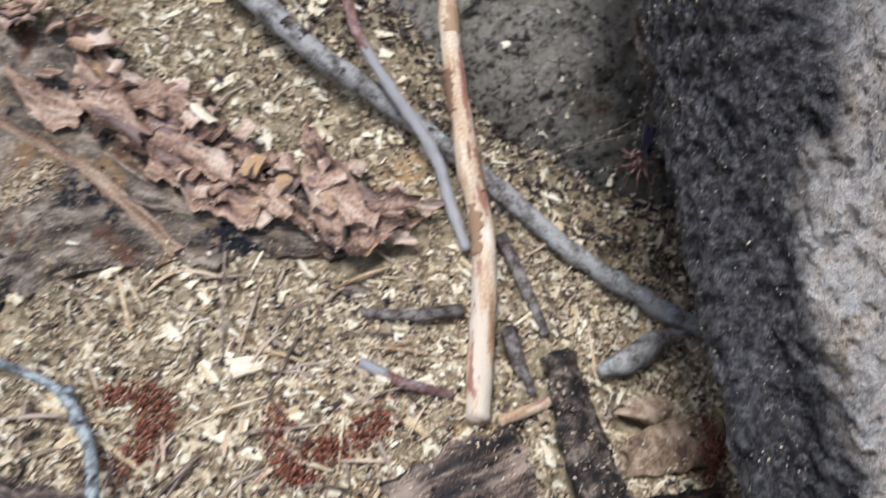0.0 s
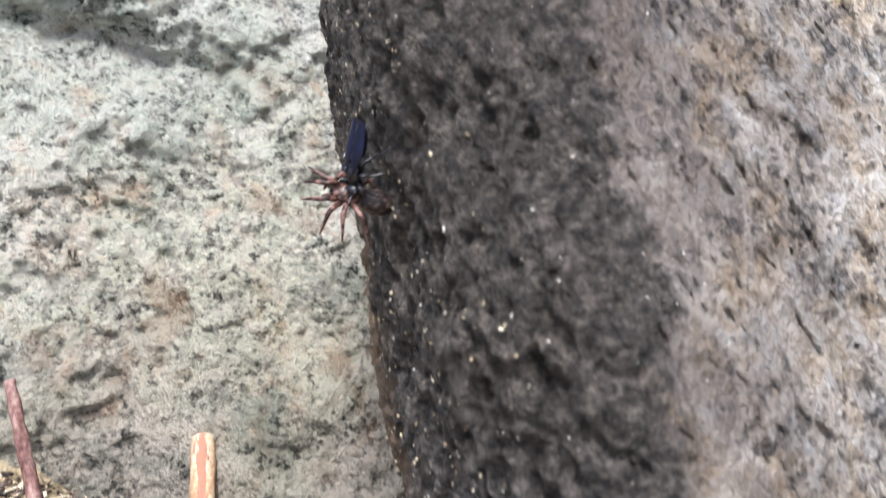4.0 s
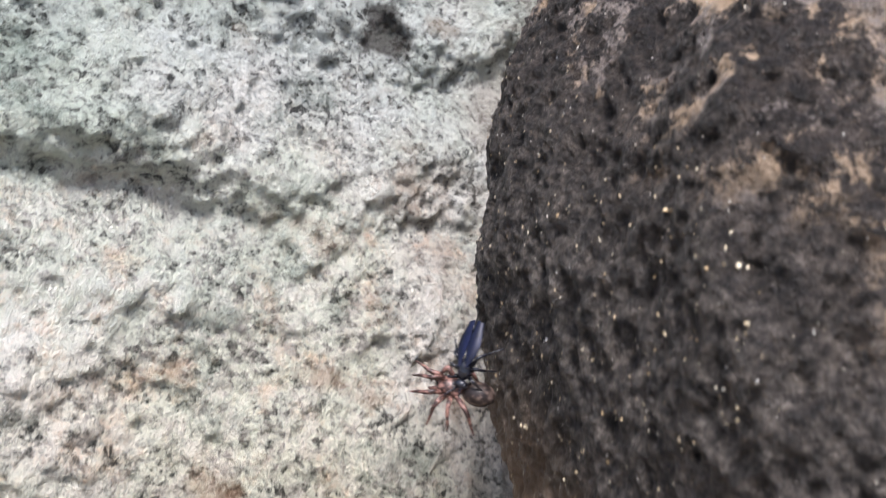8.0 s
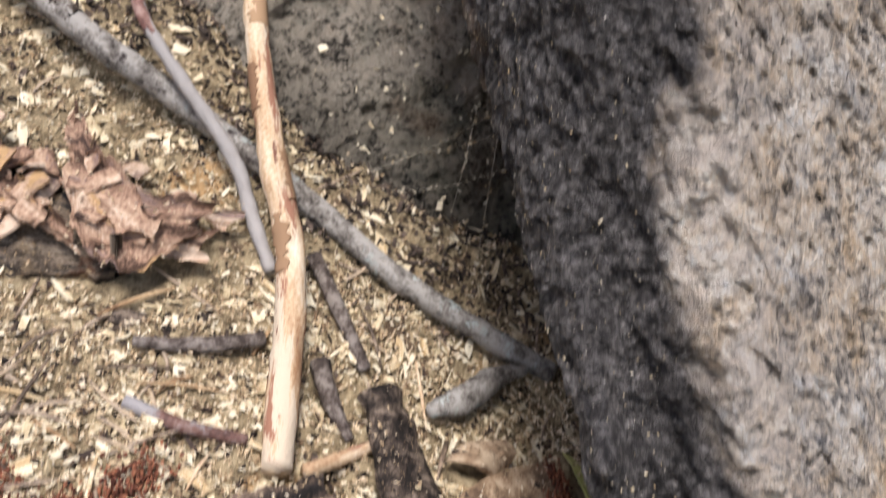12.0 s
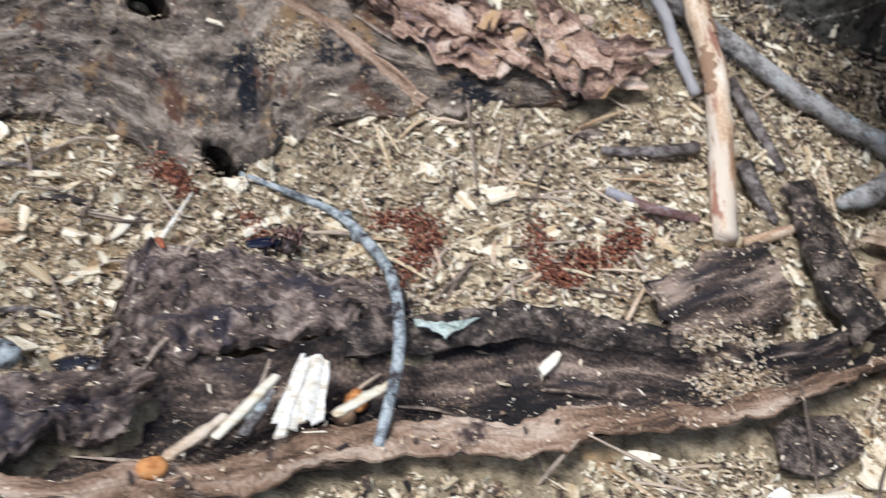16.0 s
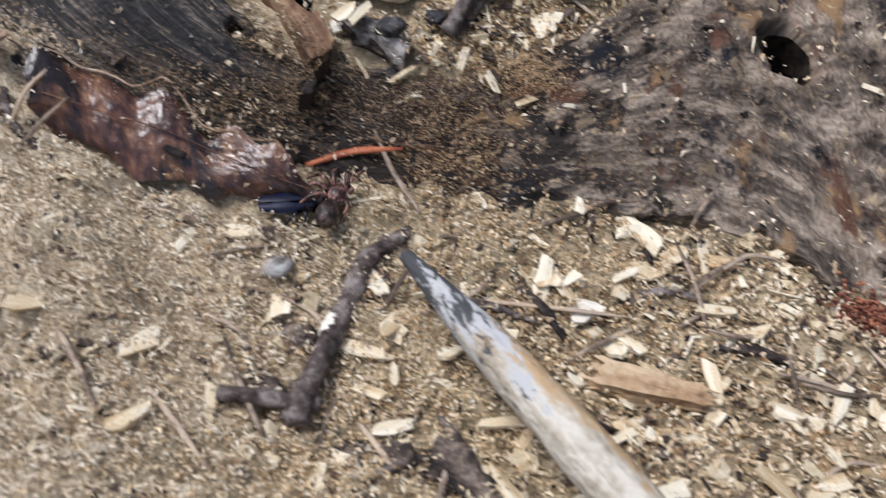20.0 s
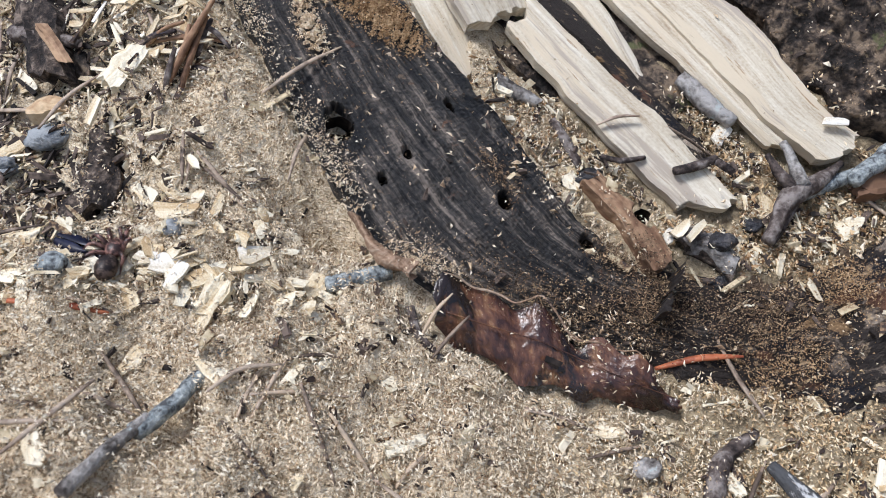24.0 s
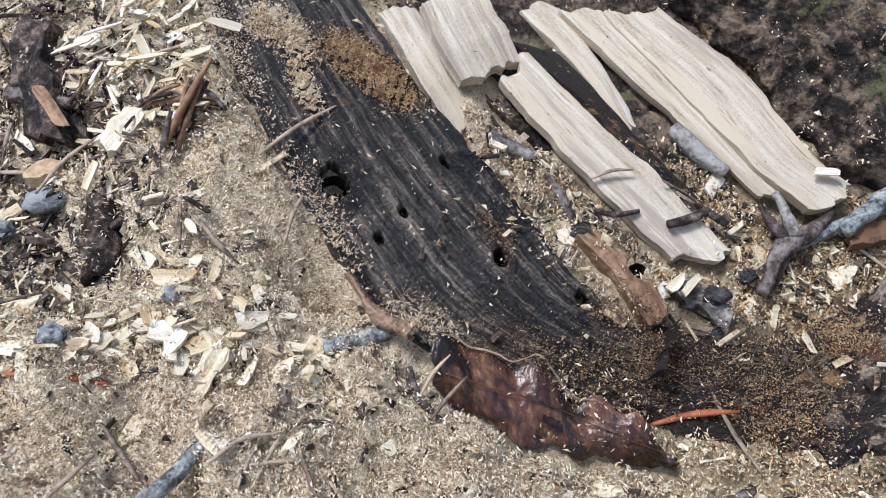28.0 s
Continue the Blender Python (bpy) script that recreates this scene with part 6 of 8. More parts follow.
def lay(ob_name, me, mat, x, y, turn, rng, label, category, group, rise=0.0004, lean=0.25, size=1.0):
    n = land_normal(x, y)
    n = (n + Vector((rng.uniform(-lean, lean), rng.uniform(-lean, lean), 0))).normalized()
    f = Vector((math.cos(turn), math.sin(turn), 0))
    f = (f - n * f.dot(n)).normalized()
    m = Matrix((f, n.cross(f), n)).transposed().to_4x4()
    m.translation = (x, y, float(surface(x, y)) + rise + (0.0011 if x < -0.15 else 0.0004))
    ob = part(ob_name, me, mat, matrix=m @ Matrix.Scale(size, 4))
    return tagged(ob, label, category, group)


rng = random.Random(77)
chips = [chip_mesh(k, rng.uniform(0.004, 0.0105), rng.uniform(0.0014, 0.0042), rng.uniform(0.0002, 0.0007)) for k in range(26)]
laid = 0
while laid < 150:
    x, y = rng.uniform(-0.40, 0.11), rng.uniform(0.03, 0.30)
    if not clear_of_rocks(np.array([x]), np.array([y]), 0.004)[0] or TOPS[on_map(x, y)] > -1 or (x < -0.2 and rng.random() < 0.55):
        continue
    lay("wood_chip", rng.choice(chips), CHIP, x, y, rng.uniform(0, 6.28), rng, "pale fresh wood chip lying on the litter", "wood chip", "scattered wood chips")
    laid += 1
for x, y, long, wide, turn, mat, label in [
    (*(-0.0550, 0.1683, 0.0441)[:2], 0.0105, 0.0062, 0.3, CHIP, "large yellow wood chip on the litter"),
    (*(0.0427, 0.1000, 0.0028)[:2], 0.0135, 0.0125, -0.9, CHIP, "broad honey-coloured wood chip beside a twig"),
    (*(0.0293, 0.0896, 0.0054)[:2], 0.011, 0.008, 0.2, WHITEWOOD, "pale wood chip below the bark strip"),
    (*(0.0135, 0.0877, 0.0110)[:2], 0.0085, 0.005, 0.9, WHITEWOOD, "pale wood chip below the bark strip"),
    (*(-0.0404, 0.1085, 0.0399)[:2], 0.0085, 0.0028, 1.0, CHIP, "pale splinter lying in the hollow bark"),
    (*(-0.2528, 0.0855, 0.1078)[:2], 0.0075, 0.003, 1.0, CHIP, "pale rectangular wood chip on sawdust"),
    (*(-0.2474, 0.0740, 0.1056)[:2], 0.0078, 0.0026, 1.1, CHIP, "pale rectangular wood chip on sawdust"),
    (*(-0.1944, 0.1245, 0.0883)[:2], 0.006, 0.0055, 0.1, WHITEWOOD, "white ragged chip of wood"),
    (*(-0.1726, 0.1362, 0.0800)[:2], 0.0085, 0.0022, 0.4, CHIP, "pale wood splinter on litter"),
    (*(-0.1606, 0.1199, 0.0720)[:2], 0.006, 0.0036, 0.0, CHIP, "honey-coloured wood chip on litter"),
    (*(-0.3192, 0.0896, 0.1567)[:2], 0.0068, 0.0046, 0.3, WHITEWOOD, "white shaving standing in sawdust"),
    (*(-0.3236, 0.0894, 0.1592)[:2], 0.0055, 0.003, 0.1, WHITEWOOD, "white shaving on sawdust"),
    (*(-0.3080, 0.0998, 0.1523)[:2], 0.007, 0.0036, 0.8, WHITEWOOD, "white shaving on sawdust"),
    (*(-0.3001, 0.1042, 0.1477)[:2], 0.0055, 0.0048, 1.2, CHIP, "square tan chip beside a lichened twig"),
    (*(-0.3168, 0.0873, 0.1545)[:2], 0.0062, 0.003, 1.4, WHITEWOOD, "white shaving standing in sawdust"),
    (*(-0.3289, 0.0874, 0.1615)[:2], 0.0055, 0.0026, 1.3, CHIP, "tan shaving on sawdust"),
]:
    lay("wood_chip", chip_mesh(int(long * 1e6) % 97, long, wide, 0.0009), mat, x, y, turn, rng, label, "wood chip", "scattered wood chips", 0.001, 0.15)
laid = 0
while laid < 180:
    x, y = rng.uniform(-0.40, 0.11), rng.uniform(0.03, 0.30)
    if not clear_of_rocks(np.array([x]), np.array([y]), 0.004)[0] or CLEAN[on_map(x, y)] < 1 or (TOPS[on_map(x, y)] > -1 and rng.random() < 0.9) or (x < -0.2 and rng.random() < 0.4):
        continue
    lay("bark_bit", rng.choice(chips), DARKBARK, x, y, rng.uniform(0, 6.28), rng, "small dark scrap of bark in the litter", "bark", "scattered bark bits", 0.0006)
    laid += 1
# a scatter of cream chips and needles on the lower bank
for k in range(112):
    u, v = rng.random(), rng.random() * rng.random()
    o, e1, e2 = np.array((-0.3496, 0.0691, 0.1650)), np.array((-0.2973, 0.1027, 0.1449)), np.array((-0.3645, 0.0896, 0.1747))
    x, y = (o + u * (e1 - o) + (v - 0.35 * rng.random()) * (e2 - o))[:2]
    if TOPS[on_map(x, y)] < -1:
        lay("wood_chip", rng.choice(chips), WHITEWOOD if k % 2 else CHIP, x, y, rng.uniform(0, 6.28), rng, "cream ragged wood chip on the bank", "wood chip", "scattered wood chips", 0.0006, 0.6, rng.uniform(0.45, 0.85))
# the heap of shavings on the mound
long_chips = [chip_mesh(300 + k, rng.uniform(0.007, 0.013), rng.uniform(0.0011, 0.0024), rng.uniform(0.0002, 0.0004)) for k in range(12)]
for k in range(74):
    x, y, z = [a + (b - a) * rng.random() for a, b in zip((-0.3582, 0.1232, 0.1918), (-0.3398, 0.1496, 0.2016))]
    lay("wood_shaving", rng.choice(long_chips), CHIP if k % 3 else WHITEWOOD, x + rng.uniform(-0.012, 0.012), y + rng.uniform(-0.008, 0.008), rng.uniform(0, 6.28), rng, "cream wood shaving in a loose heap", "wood shaving", "heap of shavings", 0.001 + 0.004 * rng.random() ** 2, 0.6, rng.uniform(0.5, 1.0))


def chunk(label, p, long, wide, high, turn, mat=CHIP, seed=0, tip=0.0):
    bm = bmesh.new()
    bmesh.ops.create_cube(bm, size=1)
    bmesh.ops.subdivide_edges(bm, edges=bm.edges[:], cuts=6, use_grid_fill=True)
    co = np.array([v.co for v in bm.verts]) * (long, wide, high)
    co = co + fbm(co * (120, 900, 900) + seed, 3, seed)[:, None] * np.array((long * 0.25, wide * 0.3, high * 0.3))
    tear = fbm(np.stack([co[:, 1] * 1400, co[:, 2] * 1400, 0 * co[:, 0] + seed], 1), 3, seed + 3)
    end = np.abs(co[:, 0]) / (long / 2)
    co[:, 0] *= 1 + 0.9 * tear * np.clip(end, 0, 1) ** 2
    co[:, 1:] *= (1 - 0.3 * np.clip(co[:, 0] / long + 0.3, 0, 1) + 0.5 * fbm(co[:, [0, 0, 0]] * (500, 0, 0) + seed, 2, seed + 8))[:, None]
    for v, c in zip(bm.verts, co):
        v.co = c
    for f in bm.faces:
        f.smooth = False
    n = land_normal(p[0], p[1])
    f = Vector((math.cos(turn), math.sin(turn), tip))
    f = (f - n * f.dot(n) * (0 if tip else 1)).normalized()
    s = n.cross(f).normalized()
    m = Matrix((f, s, f.cross(s))).transposed().to_4x4()
    m.translation = (p[0], p[1], float(surface(p[0], p[1])) + high * 0.3)
    ob = part("wood_chunk", bm, mat, matrix=m)
    ob.data.polygons.foreach_set("use_smooth", [False] * len(ob.data.polygons))
    return tagged(ob, label, "wood chunk")


chunk("split chunk of brown wood on the sawdust", (-0.1813, 0.1143, 0.0810), 0.0185, 0.0055, 0.004, 0.15, CHUNKWOOD, 1)
chunk("block of yellow wood leaning on needles", (-0.3450, 0.1211, 0.1860), 0.0105, 0.0055, 0.005, 1.2, CHIP, 2, 0.5)
chunk("stub of tan wood standing in sawdust", (-0.3119, 0.0883, 0.1515), 0.0095, 0.0045, 0.004, 0.9, CHIP, 3, 0.7)
chunk("grey-tan wood block at the edge of the mound", (-0.3496, 0.0811, 0.1678), 0.0125, 0.0055, 0.005, 0.6, CHIP, 4)
chunk("red-brown slip of wood on litter", (-0.1397, 0.1303, 0.0619), 0.0105, 0.0035, 0.002, -0.9, CHUNKWOOD, 5)

# conifer needles
needles = [tube([(-0.5 * L, 0, 0), (0, rngc * L, 0.03 * L), (0.5 * L, 0, 0)], [0.0003, 0.00055, 0.0005, 0.0002], n=12, sides=6, rough=0.1, seed=k, flat=0.6) for k, (L, rngc) in enumerate([(0.018, 0.05), (0.016, -0.08), (0.021, 0.02), (0.014, 0.12), (0.019, -0.03)])]
for k in range(180):
    while True:
        x, y = rng.uniform(-0.40, 0.11), rng.uniform(0.02, 0.28)
        if clear_of_rocks(np.array([x]), np.array([y]), 0.006)[0] and CLEAN[on_map(x, y)] == 1 and (TOPS[on_map(x, y)] < -1 or rng.random() < 0.1):
            break
    lay("conifer_needle", needles[k % 5], NEEDLE, x, y, rng.uniform(0, 6.28), rng, "dry brown conifer needle on the litter", "needle", "conifer needles", 0.0006, 0.12)


def needle(a, b, label="dry brown conifer needle lying on sawdust", mat=NEEDLE, r=0.00052, arch=0.0003):
    a, b = np.array(a), np.array(b)
    lift = [float(surface(*(a + (b - a) * t)[:2])) + r * 0.8 + 0.0009 for t in (0, 0.5, 1)]
    mid = (a + b) / 2
    pts = [(a[0], a[1], lift[0]), (mid[0], mid[1], min(max(lift[1], (lift[0] + lift[2]) / 2), (lift[0] + lift[2]) / 2 + 0.0006) + arch), (b[0], b[1], lift[2])]
    ob = part("conifer_needle", tube(pts, [r * 0.6, r, r, r * 0.4], n=14, sides=7, rough=0.15, seed=int(abs(a[0]) * 1e4), flat=0.7), mat)
    return tagged(ob, label, "needle", "conifer needles")


for a, b in (
    ((-0.3247, 0.1099), (-0.3243, 0.1049)),
    ((-0.3232, 0.1090), (-0.3140, 0.1070)),
    ((-0.2926, 0.0829), (-0.2830, 0.0724)),
    ((-0.3010, 0.0707), (-0.2905, 0.0661)),
    ((-0.2991, 0.0726), (-0.2986, 0.0838)),
    ((-0.2965, 0.0851), (-0.2906, 0.0925)),
    ((-0.2981, 0.0762), (-0.2878, 0.0881)),
    ((-0.2879, 0.0822), (-0.2798, 0.0782)),
    ((-0.2798, 0.0782), (-0.2678, 0.0767)),
    ((-0.2770, 0.0797), (-0.2730, 0.0873)),
    ((-0.2635, 0.1077), (-0.2522, 0.1098)),
    ((-0.2789, 0.1041), (-0.2737, 0.1129)),
    ((-0.2859, 0.0641), (-0.2804, 0.0723)),
    ((-0.3233, 0.0712), (-0.3116, 0.0652)),
    ((-0.3210, 0.0617), (-0.3133, 0.0651)),
    ((-0.2510, 0.1044), (-0.2420, 0.1128)),
    ((-0.2240, 0.1086), (-0.2215, 0.1207)),
    ((-0.1099, 0.1534), (-0.1038, 0.1303)),
    ((-0.0727, 0.1221), (-0.0624, 0.1380)),
    ((-0.0671, 0.2065), (-0.0624, 0.1703)),
    ((-0.0557, 0.1995), (-0.0582, 0.1717)),
    ((-0.0767, 0.1971), (-0.0576, 0.2024)),
    ((-0.0424, 0.1013), (-0.0286, 0.1027)),
    ((-0.0509, 0.1345), (-0.0495, 0.1237)),
    ((-0.0262, 0.1440), (-0.0236, 0.1345)),
    ((-0.0476, 0.1578), (-0.0403, 0.1867)),
    ((-0.1778, 0.1365), (-0.1705, 0.1495)),
    ((-0.1788, 0.1300), (-0.1720, 0.1389)),
    ((-0.0521, 0.1466), (-0.0347, 0.1505)),
    ((-0.1169, 0.0612), (-0.1117, 0.0753)),
    ((-0.1066, 0.0738), (-0.1041, 0.0912)),
    ((-0.1127, 0.0679), (-0.1068, 0.0827)),
    ((-0.0435, 0.0768), (-0.0338, 0.0826)),
    ((-0.0317, 0.0842), (-0.0062, 0.0835)),
    ((-0.0123, 0.0896), (0.0063, 0.0947)),
    ((0.0219, 0.1113), (0.0242, 0.0913)),
    ((-0.0249, 0.0836), (-0.0039, 0.0833)),
    ((-0.0734, 0.1210), (-0.0614, 0.1379)),
    ((-0.0537, 0.1455), (-0.0296, 0.1530)),
    ((-0.0813, 0.1310), (-0.0717, 0.1300)),
    ((-0.0876, 0.0916), (-0.0814, 0.0990)),
    ((0.0213, 0.0881), (0.0343, 0.0980)),
    ((-0.0462, 0.0842), (-0.0420, 0.0776)),
    ((-0.1925, 0.0998), (-0.1863, 0.0930)),
    ((-0.1618, 0.1271), (-0.1486, 0.1318)),
    ((-0.1084, 0.1522), (-0.1036, 0.1303)),
    ((-0.0683, 0.1250), (-0.0620, 0.1378)),
    ((-0.2140, 0.1167), (-0.1865, 0.1258)),
    ((-0.1787, 0.1511), (-0.1741, 0.1600)),
    ((-0.1740, 0.0836), (-0.1673, 0.0888)),
    ((-0.1488, 0.0775), (-0.1429, 0.0861)),
    ((-0.2493, 0.0808), (-0.2357, 0.0724)),
    ((-0.1768, 0.1387), (-0.1705, 0.1494)),
    ((-0.1947, 0.1131), (-0.1841, 0.1256)),
    ((-0.1551, 0.1344), (-0.1466, 0.1318)),
    ((-0.1579, 0.1266), (-0.1491, 0.1290)),
    ((-0.2481, 0.0966), (-0.2416, 0.0960)),
    ((-0.2205, 0.0885), (-0.2132, 0.0828)),
    ((-0.1849, 0.1001), (-0.1810, 0.1085)),
    ((-0.2041, 0.1349), (-0.1953, 0.1426)),
    ((-0.2634, 0.1071), (-0.2512, 0.1103)),
    ((-0.2820, 0.1068), (-0.2764, 0.1134)),
    ((-0.2254, 0.0837), (-0.2263, 0.0939)),
    ((-0.3267, 0.1116), (-0.3246, 0.1041)),
    ((-0.3238, 0.1102), (-0.3135, 0.1064)),
    ((-0.3416, 0.1344), (-0.3362, 0.1264)),
    ((-0.3447, 0.1319), (-0.3374, 0.1247)),
    ((-0.3386, 0.1369), (-0.3347, 0.1309)),
    ((-0.3368, 0.1262), (-0.3302, 0.1325)),
    ((-0.3380, 0.1307), (-0.3279, 0.1299)),
    ((-0.3427, 0.0735), (-0.3437, 0.0814)),
    ((-0.3341, 0.0707), (-0.3232, 0.0766)),
    ((-0.3277, 0.0516), (-0.3144, 0.0625)),
    ((-0.3249, 0.0466), (-0.3141, 0.0556)),
    ((-0.2972, 0.0733), (-0.2963, 0.0853)),
    ((-0.2597, 0.1630), (-0.2514, 0.1681)),
    ((-0.2455, 0.1696), (-0.2366, 0.1771)),
    ((-0.3482, 0.1334), (-0.3369, 0.1444)),
):
    needle(a, b)
for k in range(90):
    rn = random.Random(2200 + k)
    x, y = (rn.uniform(-0.1, 0.055), rn.uniform(0.128, 0.205)) if k % 3 else (rn.uniform(-0.05, 0.06), rn.uniform(0.06, 0.105))
    turn, long = rn.uniform(0, 6.28), rn.uniform(0.008, 0.022)
    a, b = (x, y), (x + long * math.cos(turn), y + long * math.sin(turn))
    if TOPS[on_map(*a)] < -1 and TOPS[on_map(*b)] < -1 and clear_of_rocks(np.array([a[0], b[0]]), np.array([a[1], b[1]]), 0.006).all():
        needle(a, b, "thin tan splinter lying across the litter", (BAREWOOD, NEEDLE, CHIP, CHUNKWOOD)[k % 4], rn.uniform(0.0004, 0.0008), 0.0007)
needle((-0.2432, 0.1284, 0.1140), (-0.2270, 0.1354, 0.1083), "red-brown conifer needle beside the dead leaf", REDNEEDLE, 0.0009, 0.0005)
needle((-0.1427, 0.1273, 0.0633), (-0.1348, 0.1158, 0.0602), "red-brown flat needle on the litter", REDNEEDLE, 0.0010)
needle((-0.1421, 0.0882, 0.0669), (-0.1389, 0.1460, 0.0622), "long white straw on the litter", WHITEWOOD, 0.0008)
needle((-0.3375, 0.0688, 0.1612), (-0.3233, 0.0759, 0.1560), "red-brown needle on the sawdust", REDNEEDLE, 0.0009)


# red granular clumps, orange lumps, pebbles
def clump(points, count, spread, size, label, mat=REDCLUMP, seed=0):
    count, size = 2 * count, 0.66 * size
    rr = np.random.default_rng(seed)
    base = bmesh.new()
    bmesh.ops.create_icosphere(base, subdivisions=1, radius=1)
    bv = np.array([v.co for v in base.verts])
    bf = np.array([[v.index for v in f.verts] for f in base.faces])
    base.free()
    line = smooth_line(points, 40)
    at = line[rr.integers(0, 40, count)] + rr.normal(scale=spread, size=(count, 3)) * (1, 1, 0.35)
    at = at + np.array([fbm(at / 0.004, 2, seed + 5), fbm(at / 0.004, 2, seed + 6), 0 * at[:, 0]]).T * 0.003
    at[:, 2] = surface(at[:, 0], at[:, 1]) + np.abs(rr.normal(scale=spread * 0.9, size=count)) + size * 0.4
    v = (bv[None] * (size * rr.uniform(0.5, 1.15, (count, 1, 3))) * rr.uniform(0.85, 1.15, (count, len(bv), 1)) + at[:, None]).reshape(-1, 3)
    f = (bf[None] + len(bv) * np.arange(count)[:, None, None]).reshape(-1, 3)
    return tagged(part("granular_clump", mesh_of("granular_clump", v, f), mat), label, "clump")


def frass(points, count, spread, label, mat, seed, grain=1.0):
    """A loose heap of fine frass."""
    rr = np.random.default_rng(seed)
    at = smooth_line(points, 40)[rr.integers(0, 40, count)] + rr.normal(scale=spread, size=(count, 3))
    heap = np.abs(rr.normal(scale=spread * 0.45, size=count))
    at[:, 2] = surface(at[:, 0], at[:, 1]) + heap
    size = rr.uniform(0.5, 1.3, (count, 3)) * (0.0009, 0.0005, 0.0005) * grain * np.exp(rr.normal(scale=0.35, size=(count, 1)))
    return tagged(part("frass_heap", shards("frass_heap", at, np.tile((0.0, 0.0, 1.0), (count, 1)), size, seed, crumbs=True), mat), label, "frass", kind="stuff")


clump([(-0.0389, 0.1339, 0.0401), (-0.0274, 0.1445, 0.0394), (-0.0151, 0.1551, 0.0379)], 420, 0.0024, 0.0009, "dark red granular clump beside a splinter", seed=1)
clump([(-0.0921, 0.1588, 0.0468), (-0.0834, 0.1585, 0.0455), (-0.0757, 0.1542, 0.0447), (-0.0768, 0.1417, 0.0444), (-0.0815, 0.1340, 0.0448)], 380, 0.0024, 0.0009, "dark red bent granular clump under a twig", seed=2)
clump([(0.0817, 0.1769, 0.0057), (0.0858, 0.1748, 0.0039), (0.0806, 0.1640, 0.0033)], 240, 0.0019, 0.0008, "red granular clump by the boulder", seed=3)
clump([(-0.1501, 0.1508, 0.0692), (-0.1456, 0.1505, 0.0664), (-0.1413, 0.1476, 0.0637)], 240, 0.0020, 0.0008, "red granular clump by a beetle hole", seed=4)
clump([(-0.1274, 0.1464, 0.0566), (-0.1233, 0.1449, 0.0549), (-0.1212, 0.1400, 0.0539)], 130, 0.0012, 0.0007, "small red granular clump", seed=5)
clump([(-0.0445, 0.1549, 0.0426), (-0.0420, 0.1385, 0.0411), (-0.0354, 0.1359, 0.0398)], 240, 0.0019, 0.0008, "red granular clump in the litter", seed=6)
frass([(-0.3294, 0.1542, 0.1984), (-0.3217, 0.1546, 0.1935), (-0.3170, 0.1520, 0.1886)], 7000, 0.0019, "tan frass heaped on the dark slab", GRAIN, 7, 0.55)
frass([(-0.3110, 0.1565, 0.1865), (-0.3050, 0.1569, 0.1818), (-0.2974, 0.1560, 0.1747)], 12000, 0.0022, "orange-brown frass heaped on the dark slab", FRASS, 8, 0.5)
frass([(-0.3169, 0.1479, 0.1861), (-0.3139, 0.1445, 0.1818), (-0.3118, 0.1434, 0.1794)], 3200, 0.0012, "tan frass clinging to the dark slab", GRAIN, 9, 0.55)
frass([(-0.0033, 0.1147, 0.0298), (0.0046, 0.1160, 0.0269), (0.0157, 0.1214, 0.0236)], 1800, 0.0030, "tan frass caught in the bark", GRAIN, 10)
frass([(-0.1294, 0.2021, 0.0726), (-0.1235, 0.2098, 0.0733), (-0.1172, 0.2171, 0.0744)], 1100, 0.0018, "orange-tan frass on the log", GRAIN, 11)
for k, (a, b, n, w, m) in enumerate((
    ((-0.2460, 0.1300), (-0.2400, 0.1420), 5200, 0.0034, ROTDUST), ((-0.2600, 0.1250), (-0.2440, 0.1330), 3500, 0.0028, ROTDUST), ((-0.2330, 0.1380), (-0.2180, 0.1500), 5200, 0.0042, ROTDUST),
    ((-0.2250, 0.1330), (-0.2120, 0.1440), 3000, 0.0036, FRASS), ((-0.2560, 0.1400), (-0.2470, 0.1440), 2600, 0.002, ROTDUST), ((-0.2150, 0.1560), (-0.2050, 0.1640), 3000, 0.0036, FRASS), ((-0.2790, 0.1420), (-0.2720, 0.1400), 900, 0.0016, ROTDUST),
    ((-0.3420, 0.1560), (-0.3230, 0.1370), 3000, 0.0022, DUST), ((-0.3130, 0.1300), (-0.3010, 0.1225), 1800, 0.0022, DUST), ((-0.2900, 0.1180), (-0.2780, 0.1190), 1600, 0.0018, GRAIN), ((-0.2760, 0.1215), (-0.2560, 0.1270), 2600, 0.0022, ROTDUST),
)):
    frass([(*a, 0), ((a[0] + b[0]) / 2, (a[1] + b[1]) / 2 + 0.001, 0), (*b, 0)], n, w, "dusty crumbs strewn over the log's dark wood", m, 20 + k, 0.42)


def lump(name, label, p, size, mat, seed=0, category="stone", rise=0.4, rough=0.3):
    m = Matrix.Translation((p[0], p[1], float(surface(p[0], p[1])) + size[2] * rise))
    return tagged(part(name, blob(size, seed, rough), mat, matrix=m), label, category)


lump("orange_lump", "bright orange fuzzy lump on the litter", (0.0525, 0.1139, 0.0024), (0.0028, 0.0036, 0.0028), ORANGE, 1, "lump")
lump("orange_lump", "small orange lump on the bark", (-0.0860, 0.0905, 0.0501), (0.0030, 0.0032, 0.0026), ORANGE, 2, "lump")
lump("brown_lump", "reddish resin lump on the bark", (-0.0879, 0.0855, 0.0508), (0.0030, 0.0026, 0.002), REDROT, 3, "lump")
lump("orange_lump", "orange lump at the end of a splinter", (-0.1145, 0.0522, 0.0656), (0.0032, 0.0022, 0.002), ORANGE, 4, "lump")
lump("pebble", "flat blue-grey pebble in the litter", (-0.3590, 0.1078, 0.1825), (0.0046, 0.004, 0.0018), STONE, 5)
